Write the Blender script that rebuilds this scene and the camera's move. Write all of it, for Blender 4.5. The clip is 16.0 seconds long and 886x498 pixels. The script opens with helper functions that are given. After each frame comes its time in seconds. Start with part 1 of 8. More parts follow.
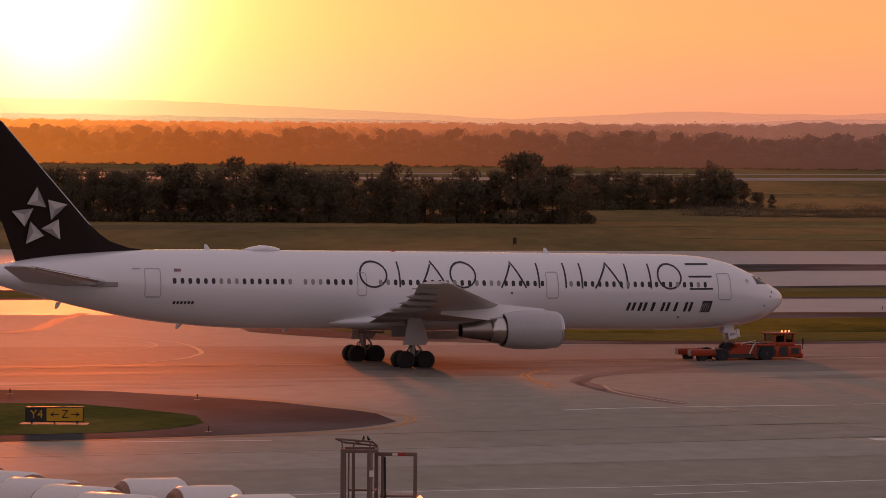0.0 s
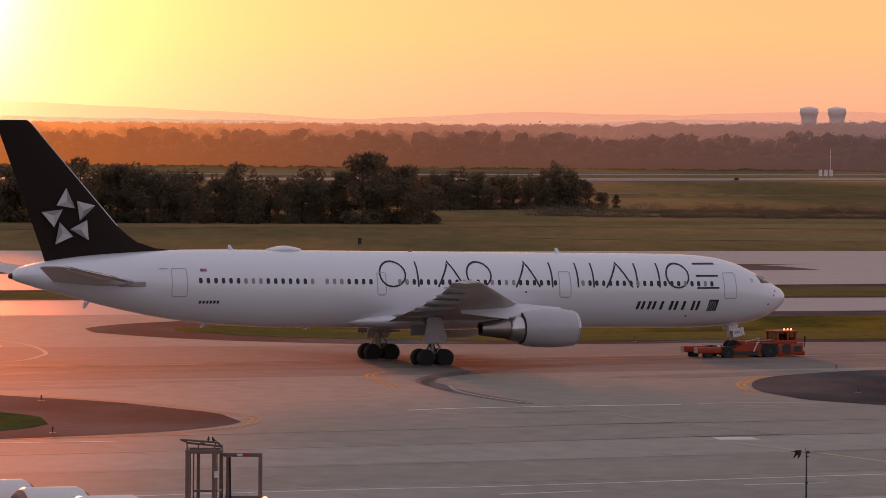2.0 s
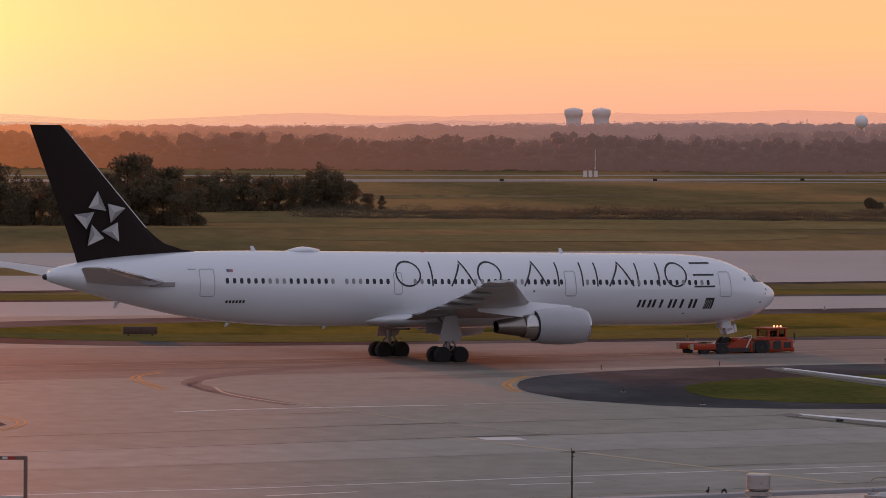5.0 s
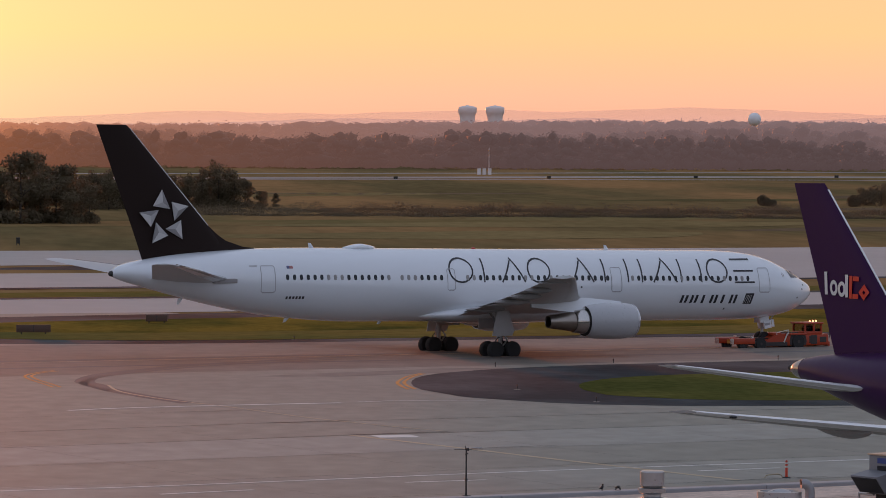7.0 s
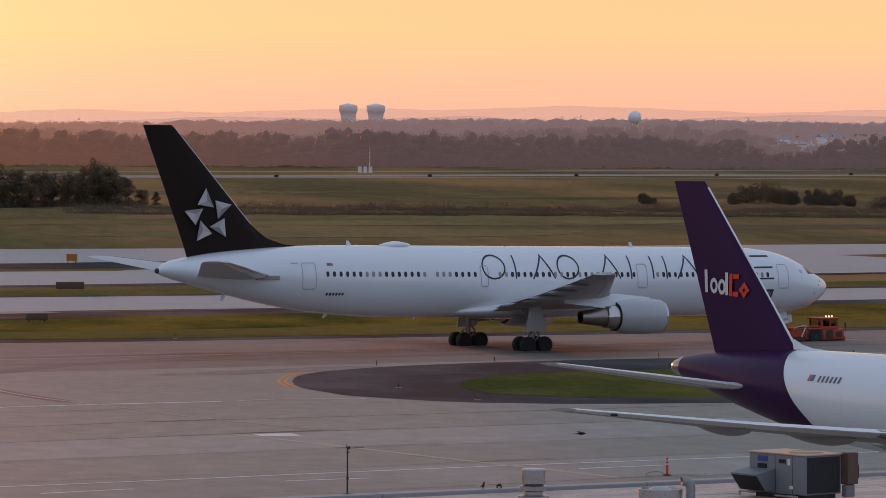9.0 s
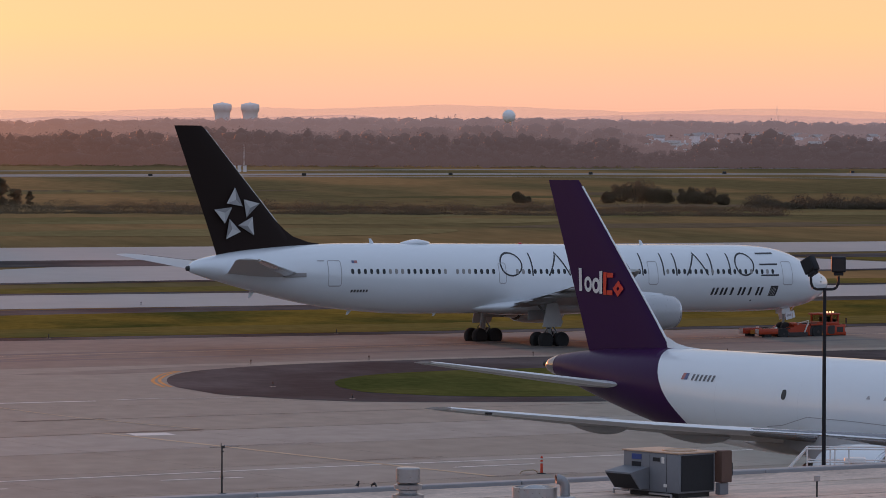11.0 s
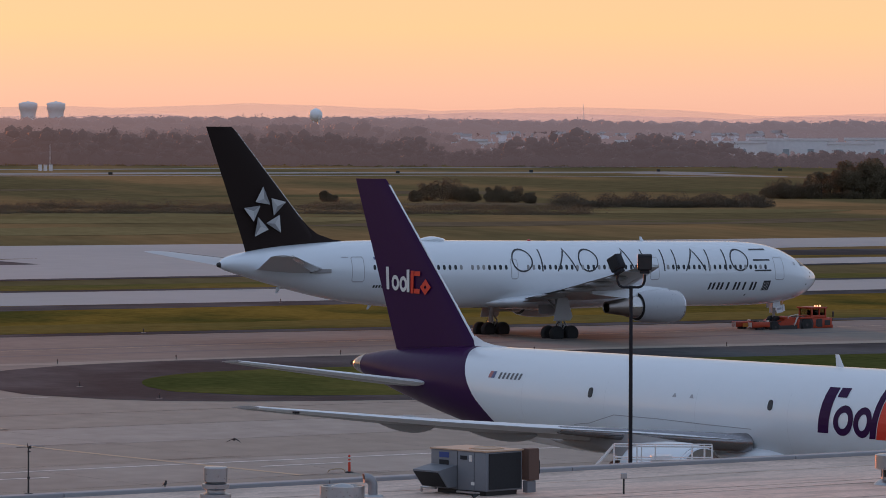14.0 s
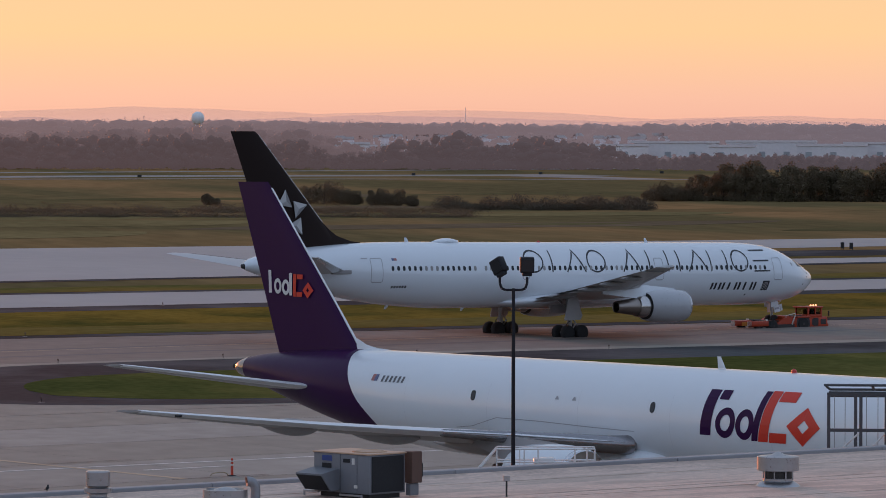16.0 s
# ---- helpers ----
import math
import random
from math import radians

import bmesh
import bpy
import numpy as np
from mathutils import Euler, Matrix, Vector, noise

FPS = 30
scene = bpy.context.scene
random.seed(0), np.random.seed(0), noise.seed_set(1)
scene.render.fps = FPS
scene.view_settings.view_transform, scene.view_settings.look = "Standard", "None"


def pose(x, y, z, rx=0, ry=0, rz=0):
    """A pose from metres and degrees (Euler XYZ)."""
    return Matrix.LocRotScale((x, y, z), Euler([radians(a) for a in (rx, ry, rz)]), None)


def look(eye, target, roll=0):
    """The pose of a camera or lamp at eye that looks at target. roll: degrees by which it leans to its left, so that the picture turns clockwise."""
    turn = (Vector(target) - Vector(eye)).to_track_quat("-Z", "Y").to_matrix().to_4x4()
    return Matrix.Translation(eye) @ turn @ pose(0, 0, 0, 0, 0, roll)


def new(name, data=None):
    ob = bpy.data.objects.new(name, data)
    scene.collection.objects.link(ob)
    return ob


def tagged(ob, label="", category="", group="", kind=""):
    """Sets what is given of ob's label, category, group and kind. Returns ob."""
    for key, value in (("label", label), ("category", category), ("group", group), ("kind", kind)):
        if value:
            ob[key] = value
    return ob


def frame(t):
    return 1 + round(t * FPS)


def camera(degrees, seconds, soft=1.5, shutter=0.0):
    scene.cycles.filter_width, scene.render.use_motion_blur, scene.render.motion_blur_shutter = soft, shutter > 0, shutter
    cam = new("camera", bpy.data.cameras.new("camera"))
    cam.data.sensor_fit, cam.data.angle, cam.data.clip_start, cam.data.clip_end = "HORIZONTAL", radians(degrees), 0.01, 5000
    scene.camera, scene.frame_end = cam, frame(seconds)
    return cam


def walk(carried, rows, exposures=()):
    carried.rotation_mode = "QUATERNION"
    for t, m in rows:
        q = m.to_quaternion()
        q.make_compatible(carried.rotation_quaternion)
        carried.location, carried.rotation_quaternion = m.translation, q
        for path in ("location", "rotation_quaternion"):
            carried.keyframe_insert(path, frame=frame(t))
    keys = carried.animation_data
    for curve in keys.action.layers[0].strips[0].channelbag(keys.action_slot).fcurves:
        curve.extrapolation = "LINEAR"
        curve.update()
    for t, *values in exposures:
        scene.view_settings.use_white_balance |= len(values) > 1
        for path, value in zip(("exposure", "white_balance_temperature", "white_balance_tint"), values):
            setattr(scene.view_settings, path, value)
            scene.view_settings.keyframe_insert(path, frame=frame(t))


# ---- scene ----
# ---------------------------------------------------------------- camera
cam = camera(12.455, 16.0, soft=0.85)
EYE = 13.7
# seconds, yaw, pitch, roll
PAN = [
    (0.0, 0.0, -1.12, -0.452), (0.5, -0.548, -1.106, -0.442), (1.0, -1.106, -1.112, -0.437), (1.5, -1.695, -1.118, -0.434),
    (2.0, -2.189, -1.1, -0.434), (2.5, -2.743, -1.067, -0.435), (3.0, -3.224, -1.079, -0.423), (3.5, -3.72, -1.094, -0.418),
    (4.0, -4.353, -1.076, -0.38), (6.5, -6.693, -1.086, -0.327), (7.0, -6.992, -1.086, -0.305), (7.5, -7.344, -1.09, -0.291),
    (8.0, -7.752, -1.101, -0.282), (8.5, -8.256, -1.097, -0.279), (9.0, -8.673, -1.102, -0.26), (11.5, -10.882, -1.106, -0.23),
    (12.0, -11.28, -1.103, -0.219), (12.5, -11.666, -1.115, -0.203), (13.0, -12.194, -1.129, -0.197), (13.5, -12.655, -1.122, -0.182),
    (14.0, -13.168, -1.119, -0.167), (14.5, -13.626, -1.109, -0.151), (15.0, -14.004, -1.108, -0.127), (15.5, -14.392, -1.092, -0.105),
    (16.0, -14.828, -1.073, -0.094),
]
EXPOSURES = [(0.0, -0.46, 10400, 49), (0.5, -0.28, 9600, 44), (1.5, -0.12, 8700, 37), (3.5, -0.08, 7900, 30), (4.0, -0.09, 7800, 29), (6.5, -0.09, 7350, 22), (7.0, 0.03, 7050, 18.5), (9.0, 0.03, 6700, 15), (12.5, 0.03, 6350, 12.5), (16.0, 0.01, 6250, 11.5)]
walk(cam, [(t, pose(0, 0, EYE, 90 + p, r, y)) for t, y, p, r in PAN], EXPOSURES)

# ---------------------------------------------------------------- world and sun
SUN_AZ, SUN_EL = 5.5, 2.6          # degrees left of the first view, degrees up
world = bpy.data.worlds.new("dusk_sky")
scene.world = world
world.use_nodes = True
wn, wl = world.node_tree.nodes, world.node_tree.links
wn.clear()
SUN_WAY = Vector((-math.sin(radians(SUN_AZ)) * math.cos(radians(SUN_EL)), math.cos(radians(SUN_AZ)) * math.cos(radians(SUN_EL)), math.sin(radians(SUN_EL))))
sky = wn.new("ShaderNodeTexSky")
sky.sky_type, sky.sun_disc = "NISHITA", False
sky.sun_elevation, sky.sun_rotation = radians(SUN_EL), radians(-SUN_AZ)
sky.air_density, sky.dust_density, sky.ozone_density, sky.altitude = 1.0, 1.0, 1.0, 100
way = wn.new("ShaderNodeTexCoord")
sep = wn.new("ShaderNodeSeparateXYZ")
wl.new(way.outputs["Generated"], sep.inputs[0])
# hazy dusk: colour by height over the horizon, on the sun's side and away from it
high = wn.new("ShaderNodeMapRange")
high.inputs["From Min"].default_value, high.inputs["From Max"].default_value = -0.02, 0.5
wl.new(sep.outputs["Z"], high.inputs["Value"])


def sky_ramp(rows):
    r = wn.new("ShaderNodeValToRGB")
    wl.new(high.outputs[0], r.inputs[0])
    el = r.color_ramp.elements
    el[0].position, el[0].color = rows[0][0], (*rows[0][1], 1)
    el[1].position, el[1].color = rows[-1][0], (*rows[-1][1], 1)
    for at_, col in rows[1:-1]:
        el.new(at_).color = (*col, 1)
    return r


sunward = sky_ramp([(0.0, (0.72, 0.32, 0.23)), (0.05, (0.86, 0.43, 0.33)), (0.075, (0.95, 0.525, 0.355)), (0.105, (1.0, 0.618, 0.305)), (0.2, (0.85, 0.57, 0.36)), (0.45, (0.45, 0.44, 0.45)), (1.0, (0.35, 0.43, 0.57))])
away = sky_ramp([(0.0, (0.24, 0.26, 0.32)), (0.1, (0.31, 0.345, 0.43)), (0.3, (0.39, 0.475, 0.625)), (1.0, (0.36, 0.45, 0.61))])
# glow of the low sun in haze: a function of the angle from the sun
dot = wn.new("ShaderNodeVectorMath")
dot.operation = "DOT_PRODUCT"
wl.new(way.outputs["Generated"], dot.inputs[0])
dot.inputs[1].default_value = SUN_WAY
side = wn.new("ShaderNodeMapRange")
side.interpolation_type = "SMOOTHSTEP"
side.inputs["From Min"].default_value, side.inputs["From Max"].default_value = -0.1, 0.9
wl.new(dot.outputs["Value"], side.inputs["Value"])
both = wn.new("ShaderNodeMix")
both.data_type = "RGBA"
wl.new(side.outputs[0], both.inputs[0])
wl.new(away.outputs[0], both.inputs[6])
wl.new(sunward.outputs[0], both.inputs[7])
total = both.outputs[2]
for power, colour in ((3600.0, (4.0, 3.6, 2.4)), (750.0, (0.45, 0.85, 0.30)), (160.0, (0.22, 0.36, 0.08))):
    pw = wn.new("ShaderNodeMath")
    pw.operation = "POWER"
    pw.use_clamp = True
    wl.new(dot.outputs["Value"], pw.inputs[0])
    pw.inputs[1].default_value = power
    sc = wn.new("ShaderNodeVectorMath")
    sc.operation = "SCALE"
    sc.inputs[0].default_value = colour
    wl.new(pw.outputs[0], sc.inputs["Scale"])
    ad = wn.new("ShaderNodeVectorMath")
    ad.operation = "ADD"
    wl.new(total, ad.inputs[0])
    wl.new(sc.outputs[0], ad.inputs[1])
    total = ad.outputs[0]
# a little of the clear-air sky over it
faint = wn.new("ShaderNodeVectorMath")
faint.operation = "SCALE"
faint.inputs["Scale"].default_value = 0.003
wl.new(sky.outputs[0], faint.inputs[0])
ad = wn.new("ShaderNodeVectorMath")
ad.operation = "ADD"
wl.new(total, ad.inputs[0])
wl.new(faint.outputs[0], ad.inputs[1])
back = wn.new("ShaderNodeBackground")
back.inputs[1].default_value = 1.0
out = wn.new("ShaderNodeOutputWorld")
wl.new(ad.outputs[0], back.inputs[0])
wl.new(back.outputs[0], out.inputs[0])

sun_data = bpy.data.lights.new("sun", "SUN")
sun_data.energy, sun_data.angle, sun_data.color = 2.4, radians(2.5), (1.0, 0.23, 0.055)
sun = new("sun", sun_data)
sun.matrix_world = look(SUN_WAY * 400, (0, 0, 0))


# ---------------------------------------------------------------- materials
def material(name, base, rough=0.6, metal=0.0, scale=1.0, vary=0.2, fine=0.1, bump=0.0, stretch=(1, 1, 1), second=None, mix=(0.45, 0.65), coat=0.0, through_light=0.0, spec=0.5):
    """Principled material with broad and fine variation in object space; second: another colour that comes in patches."""
    m = bpy.data.materials.new(name)
    m.use_nodes = True
    n, l = m.node_tree.nodes, m.node_tree.links
    b = n["Principled BSDF"]
    b.inputs["Roughness"].default_value, b.inputs["Metallic"].default_value = rough, metal
    b.inputs["Coat Weight"].default_value = coat
    b.inputs["Coat Roughness"].default_value = 0.14
    b.inputs["Specular IOR Level"].default_value = spec
    co = n.new("ShaderNodeTexCoord")
    mp = n.new("ShaderNodeMapping")
    mp.inputs["Scale"].default_value = [scale * s for s in stretch]
    l.new(co.outputs["Object"], mp.inputs[0])
    big, small = n.new("ShaderNodeTexNoise"), n.new("ShaderNodeTexNoise")
    big.inputs["Scale"].default_value, big.inputs["Detail"].default_value = 0.35, 4
    small.inputs["Scale"].default_value, small.inputs["Detail"].default_value = 6.0, 6
    for t in (big, small):
        l.new(mp.outputs[0], t.inputs["Vector"])
    two = n.new("ShaderNodeMix")
    two.data_type = "RGBA"
    two.inputs[6].default_value, two.inputs[7].default_value = (*base, 1), (*(second or base), 1)
    if second:
        ramp = n.new("ShaderNodeValToRGB")
        ramp.color_ramp.elements[0].position, ramp.color_ramp.elements[1].position = mix
        l.new(big.outputs["Fac"], ramp.inputs[0])
        l.new(ramp.outputs[0], two.inputs[0])
    else:
        two.inputs[0].default_value = 0
    # value = 1 + vary * (big - .5) * 2 + fine * (small - .5) * 2
    a = n.new("ShaderNodeMath")
    a.operation = "MULTIPLY_ADD"
    l.new(big.outputs["Fac"], a.inputs[0])
    a.inputs[1].default_value, a.inputs[2].default_value = 2 * vary, 1 - vary - fine
    c = n.new("ShaderNodeMath")
    c.operation = "MULTIPLY_ADD"
    l.new(small.outputs["Fac"], c.inputs[0])
    c.inputs[1].default_value = 2 * fine
    l.new(a.outputs[0], c.inputs[2])
    hsv = n.new("ShaderNodeHueSaturation")
    l.new(two.outputs[2], hsv.inputs["Color"])
    l.new(c.outputs[0], hsv.inputs["Value"])
    l.new(hsv.outputs[0], b.inputs["Base Color"])
    rr = n.new("ShaderNodeMath")
    rr.operation = "MULTIPLY_ADD"
    l.new(small.outputs["Fac"], rr.inputs[0])
    rr.inputs[1].default_value, rr.inputs[2].default_value = 0.16, rough - 0.08
    l.new(rr.outputs[0], b.inputs["Roughness"])
    if bump:
        bp = n.new("ShaderNodeBump")
        bp.inputs["Distance"].default_value, bp.inputs["Strength"].default_value = bump, 0.6
        l.new(small.outputs["Fac"], bp.inputs["Height"])
        l.new(bp.outputs[0], b.inputs["Normal"])
    if through_light:
        tr = n.new("ShaderNodeBsdfTranslucent")
        l.new(hsv.outputs[0], tr.inputs[0])
        ms = n.new("ShaderNodeMixShader")
        ms.inputs[0].default_value = through_light
        l.new(b.outputs[0], ms.inputs[1])
        l.new(tr.outputs[0], ms.inputs[2])
        l.new(ms.outputs[0], n["Material Output"].inputs[0])
    return m


def clear_glass(name, colour):
    m = bpy.data.materials.new(name)
    m.use_nodes = True
    b = m.node_tree.nodes["Principled BSDF"]
    b.inputs["Base Color"].default_value = (*colour, 1)
    b.inputs["Transmission Weight"].default_value = 1.0
    b.inputs["Roughness"].default_value = 0.05
    b.inputs["IOR"].default_value = 1.2
    return m


def glow(name, colour, strength):
    m = bpy.data.materials.new(name)
    m.use_nodes = True
    b = m.node_tree.nodes["Principled BSDF"]
    b.inputs["Base Color"].default_value = (*colour, 1)
    b.inputs["Emission Color"].default_value = (*colour, 1)
    b.inputs["Emission Strength"].default_value = strength
    return m


M_GRASS = material("mown_grass", (0.096, 0.082, 0.021), 0.9, scale=0.22, vary=0.45, fine=0.45, stretch=(1.0, 0.5, 1), second=(0.200, 0.120, 0.025), mix=(0.34, 0.56), spec=0.0)
M_STRAW = material("dry_straw_grass", (0.205, 0.132, 0.038), 0.9, scale=0.10, vary=0.35, fine=0.40, stretch=(1.2, 0.8, 1), second=(0.118, 0.100, 0.032), mix=(0.44, 0.62), spec=0.0)
M_FIELD = material("rough_field_grass", (0.172, 0.126, 0.058), 0.95, scale=0.035, vary=0.40, fine=0.34, stretch=(1.4, 0.26, 1), second=(0.275, 0.158, 0.070), mix=(0.42, 0.60), spec=0.0)
M_CONC = material("apron_concrete", (0.318, 0.298, 0.248), 0.76, scale=0.14, vary=0.30, fine=0.26, stretch=(0.8, 0.45, 1), second=(0.252, 0.236, 0.198), mix=(0.40, 0.66), bump=0.004, spec=0.055)
M_CONC_B = material("paler_slab_concrete", (0.350, 0.332, 0.286), 0.76, scale=0.14, vary=0.28, fine=0.26, stretch=(0.8, 0.45, 1), second=(0.30, 0.283, 0.245), bump=0.004, spec=0.055)
M_CONC_C = material("darker_slab_concrete", (0.300, 0.284, 0.242), 0.76, scale=0.14, vary=0.28, fine=0.26, stretch=(0.8, 0.45, 1), second=(0.335, 0.316, 0.275), bump=0.004, spec=0.055)
M_GRASS_GREEN = material("short_green_grass", (0.084, 0.086, 0.025), 0.9, scale=0.22, vary=0.45, fine=0.45, stretch=(1.0, 0.5, 1), second=(0.130, 0.110, 0.034), mix=(0.44, 0.64), spec=0.0)
M_CONC_T = material("browner_taxiway_concrete", (0.236, 0.202, 0.172), 0.76, scale=0.14, vary=0.28, fine=0.26, stretch=(0.7, 0.45, 1), second=(0.198, 0.172, 0.150), bump=0.004, spec=0.05)
M_RUNWAY = material("runway_concrete", (0.36, 0.345, 0.335), 0.55, scale=0.08, vary=0.22, fine=0.16, stretch=(0.7, 0.35, 1), second=(0.30, 0.287, 0.28), spec=0.1)
M_RUNWAY_FAR = material("far_runway_concrete", (0.29, 0.25, 0.225), 0.7, scale=0.03, vary=0.25, fine=0.2, stretch=(0.6, 0.2, 1), spec=0.08)
M_ASPHALT = material("shoulder_asphalt", (0.052, 0.055, 0.057), 0.9, scale=0.25, vary=0.30, fine=0.28, stretch=(0.8, 0.5, 1), second=(0.088, 0.090, 0.091), mix=(0.44, 0.60), spec=0.004)
M_TAR = material("joint_tar", (0.035, 0.032, 0.03), 0.8, scale=1, vary=0.2, fine=0.2)
M_RUBBERMARK = material("tyre_rubber_marks", (0.10, 0.09, 0.085), 0.7, scale=0.6, vary=0.3, fine=0.2)
M_YELLOW = material("yellow_marking_paint", (0.58, 0.23, 0.035), 0.7, scale=1.2, vary=0.3, fine=0.25)
M_YELLOW_OLD = material("faded_yellow_paint", (0.45, 0.35, 0.23), 0.75, scale=1.2, vary=0.35, fine=0.3)
M_WHITELINE = material("white_marking_paint", (0.66, 0.63, 0.58), 0.7, scale=1.2, vary=0.3, fine=0.25)
M_WHITE = material("aircraft_white_paint", (0.765, 0.80, 0.83), 0.20, scale=0.5, vary=0.02, fine=0.01, stretch=(0.4, 1, 1), coat=1.0, spec=0.7)
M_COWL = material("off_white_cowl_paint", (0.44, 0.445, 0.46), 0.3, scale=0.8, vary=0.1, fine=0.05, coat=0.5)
M_WHITE_OLD = material("freighter_white_paint", (0.75, 0.78, 0.80), 0.32, scale=0.5, vary=0.05, fine=0.02, stretch=(0.4, 1, 1), coat=1.0, spec=0.6)
M_WINGGREY = material("light_grey_wing_paint", (0.52, 0.50, 0.49), 0.35, scale=0.6, vary=0.12, fine=0.06)
M_BELLY = material("grey_wing_paint", (0.32, 0.305, 0.30), 0.35, scale=0.6, vary=0.12, fine=0.06)
M_BLACK = material("black_tail_paint", (0.019, 0.010, 0.008), 0.55, scale=0.4, vary=0.1, fine=0.05, spec=0.16)
M_INK = material("dark_title_paint", (0.025, 0.025, 0.03), 0.4, scale=1, vary=0.1, fine=0.05)
M_SILVER = material("silver_emblem_paint", (0.55, 0.54, 0.53), 0.35, scale=1, vary=0.15, fine=0.05)
M_SILVER_M = material("mid_emblem_paint", (0.42, 0.41, 0.41), 0.35, scale=1, vary=0.15, fine=0.05)
M_SILVER_D = material("dark_emblem_paint", (0.26, 0.25, 0.25), 0.35, scale=1, vary=0.15, fine=0.05)
M_PURPLE = material("purple_livery_paint", (0.036, 0.005, 0.050), 0.34, scale=0.4, vary=0.1, fine=0.04, spec=0.14)
M_ORANGE = material("orange_emblem_paint", (0.66, 0.032, 0.010), 0.4, scale=0.6, vary=0.06, fine=0.03)
M_ALU = material("polished_aluminium", (0.62, 0.62, 0.63), 0.12, metal=1.0, scale=1, vary=0.1, fine=0.05)
M_EDGE = material("bright_edge_metal", (0.80, 0.80, 0.81), 0.34, metal=0.4, scale=0.6, vary=0.06, fine=0.02)
M_PIPE = material("dull_galvanised_pipe", (0.30, 0.30, 0.31), 0.5, metal=0.5, scale=2, vary=0.25, fine=0.12)
M_DULLALU = material("dull_dark_aluminium", (0.30, 0.29, 0.30), 0.24, metal=1.0, scale=1, vary=0.15, fine=0.06)
M_NOZZLE = material("bright_nozzle_steel", (0.55, 0.53, 0.51), 0.20, metal=1.0, scale=1.5, vary=0.2, fine=0.1)
M_EXHAUST = material("heat_stained_titanium", (0.30, 0.26, 0.23), 0.33, metal=1.0, scale=1.5, vary=0.25, fine=0.1)
M_DARKMETAL = material("dark_metal", (0.05, 0.048, 0.046), 0.5, metal=0.6, scale=1.5, vary=0.2, fine=0.1)
M_STRUT = material("gear_strut_grey", (0.35, 0.35, 0.34), 0.45, metal=0.2, scale=2, vary=0.2, fine=0.1)
M_TYRE = material("tyre_rubber", (0.018, 0.017, 0.017), 0.8, scale=2, vary=0.2, fine=0.15)
M_GLASS = material("dark_window_glass", (0.018, 0.02, 0.024), 0.12, scale=1, vary=0.05, fine=0.02)
M_CABGLASS = clear_glass("tinted_cab_glass", (0.72, 0.66, 0.60))
M_SHADE = material("half_drawn_window_blind", (0.30, 0.29, 0.28), 0.5, scale=1, vary=0.05, fine=0.02)
M_SEAM = material("door_seam_grey", (0.38, 0.38, 0.39), 0.5, scale=1, vary=0.05, fine=0.02)
M_SKINSEAM = material("skin_joint", (0.62, 0.64, 0.66), 0.5, scale=1, vary=0.05, fine=0.02)
M_CODE = material("dark_grey_code_paint", (0.13, 0.13, 0.14), 0.5, scale=1, vary=0.05, fine=0.02)
M_TUG = material("tug_orange_paint", (0.40, 0.040, 0.008), 0.42, scale=0.8, vary=0.18, fine=0.1)
M_TUGDARK = material("tug_dark_panels", (0.04, 0.03, 0.028), 0.6, scale=0.8, vary=0.2, fine=0.1)
M_ROOF = material("pale_roof_membrane", (0.70, 0.52, 0.42), 0.8, scale=1.5, vary=0.45, fine=0.45, stretch=(0.5, 2.2, 1), second=(0.48, 0.36, 0.29), mix=(0.46, 0.57), bump=0.012)
M_COPING = material("grey_parapet_coping", (0.26, 0.26, 0.27), 0.5, scale=0.5, vary=0.2, fine=0.1)
M_GALV = material("galvanised_sheet", (0.42, 0.42, 0.43), 0.30, metal=0.92, scale=2, vary=0.2, fine=0.1)
M_ACGREY = material("air_conditioner_grey_paint", (0.17, 0.175, 0.19), 0.5, scale=1, vary=0.15, fine=0.08)
M_ACTOP = material("tan_sheet_top", (0.55, 0.36, 0.24), 0.5, scale=1, vary=0.2, fine=0.12)
M_ACDARK = material("condenser_coil_dark", (0.028, 0.028, 0.030), 0.7, scale=3, vary=0.2, fine=0.3, spec=0.2)
M_RUST = material("rusty_panel", (0.105, 0.058, 0.042), 0.7, scale=2, vary=0.25, fine=0.15)
M_POLE = material("dark_pole_paint", (0.02, 0.02, 0.024), 0.6, scale=1, vary=0.2, fine=0.1, spec=0.2)
M_CAGE = material("grey_loader_steel", (0.075, 0.078, 0.085), 0.5, scale=1.5, vary=0.25, fine=0.15)
M_FRAME = material("brown_frame_steel", (0.165, 0.105, 0.085), 0.6, scale=1.5, vary=0.25, fine=0.15)
M_VANWHITE = material("van_white_paint", (0.72, 0.71, 0.69), 0.35, scale=0.8, vary=0.08, fine=0.05, coat=0.2)
M_ENDPANEL = material("brown_container_end", (0.30, 0.15, 0.095), 0.6, scale=1, vary=0.2, fine=0.1)
M_BARK = material("bark", (0.06, 0.045, 0.035), 0.9, scale=1, vary=0.3, fine=0.3)
M_LEAF = material("tree_foliage", (0.150, 0.120, 0.076), 0.75, scale=0.25, vary=0.30, fine=0.15, through_light=0.32, spec=0.1)
M_WOOD_FAR = material("haze_glow_far_foliage", (0.040, 0.032, 0.028), 0.8, scale=0.05, vary=0.3, fine=0.2, through_light=0.3, spec=0.1)
M_WOOD_MID = material("haze_glow_mid_foliage", (0.035, 0.029, 0.027), 0.8, scale=0.04, vary=0.25, fine=0.2, through_light=0.3, spec=0.1)
M_WOOD_FAR2 = material("haze_glow_distant_foliage", (0.035, 0.03, 0.028), 0.8, scale=0.03, vary=0.2, fine=0.15, through_light=0.3, spec=0.1)
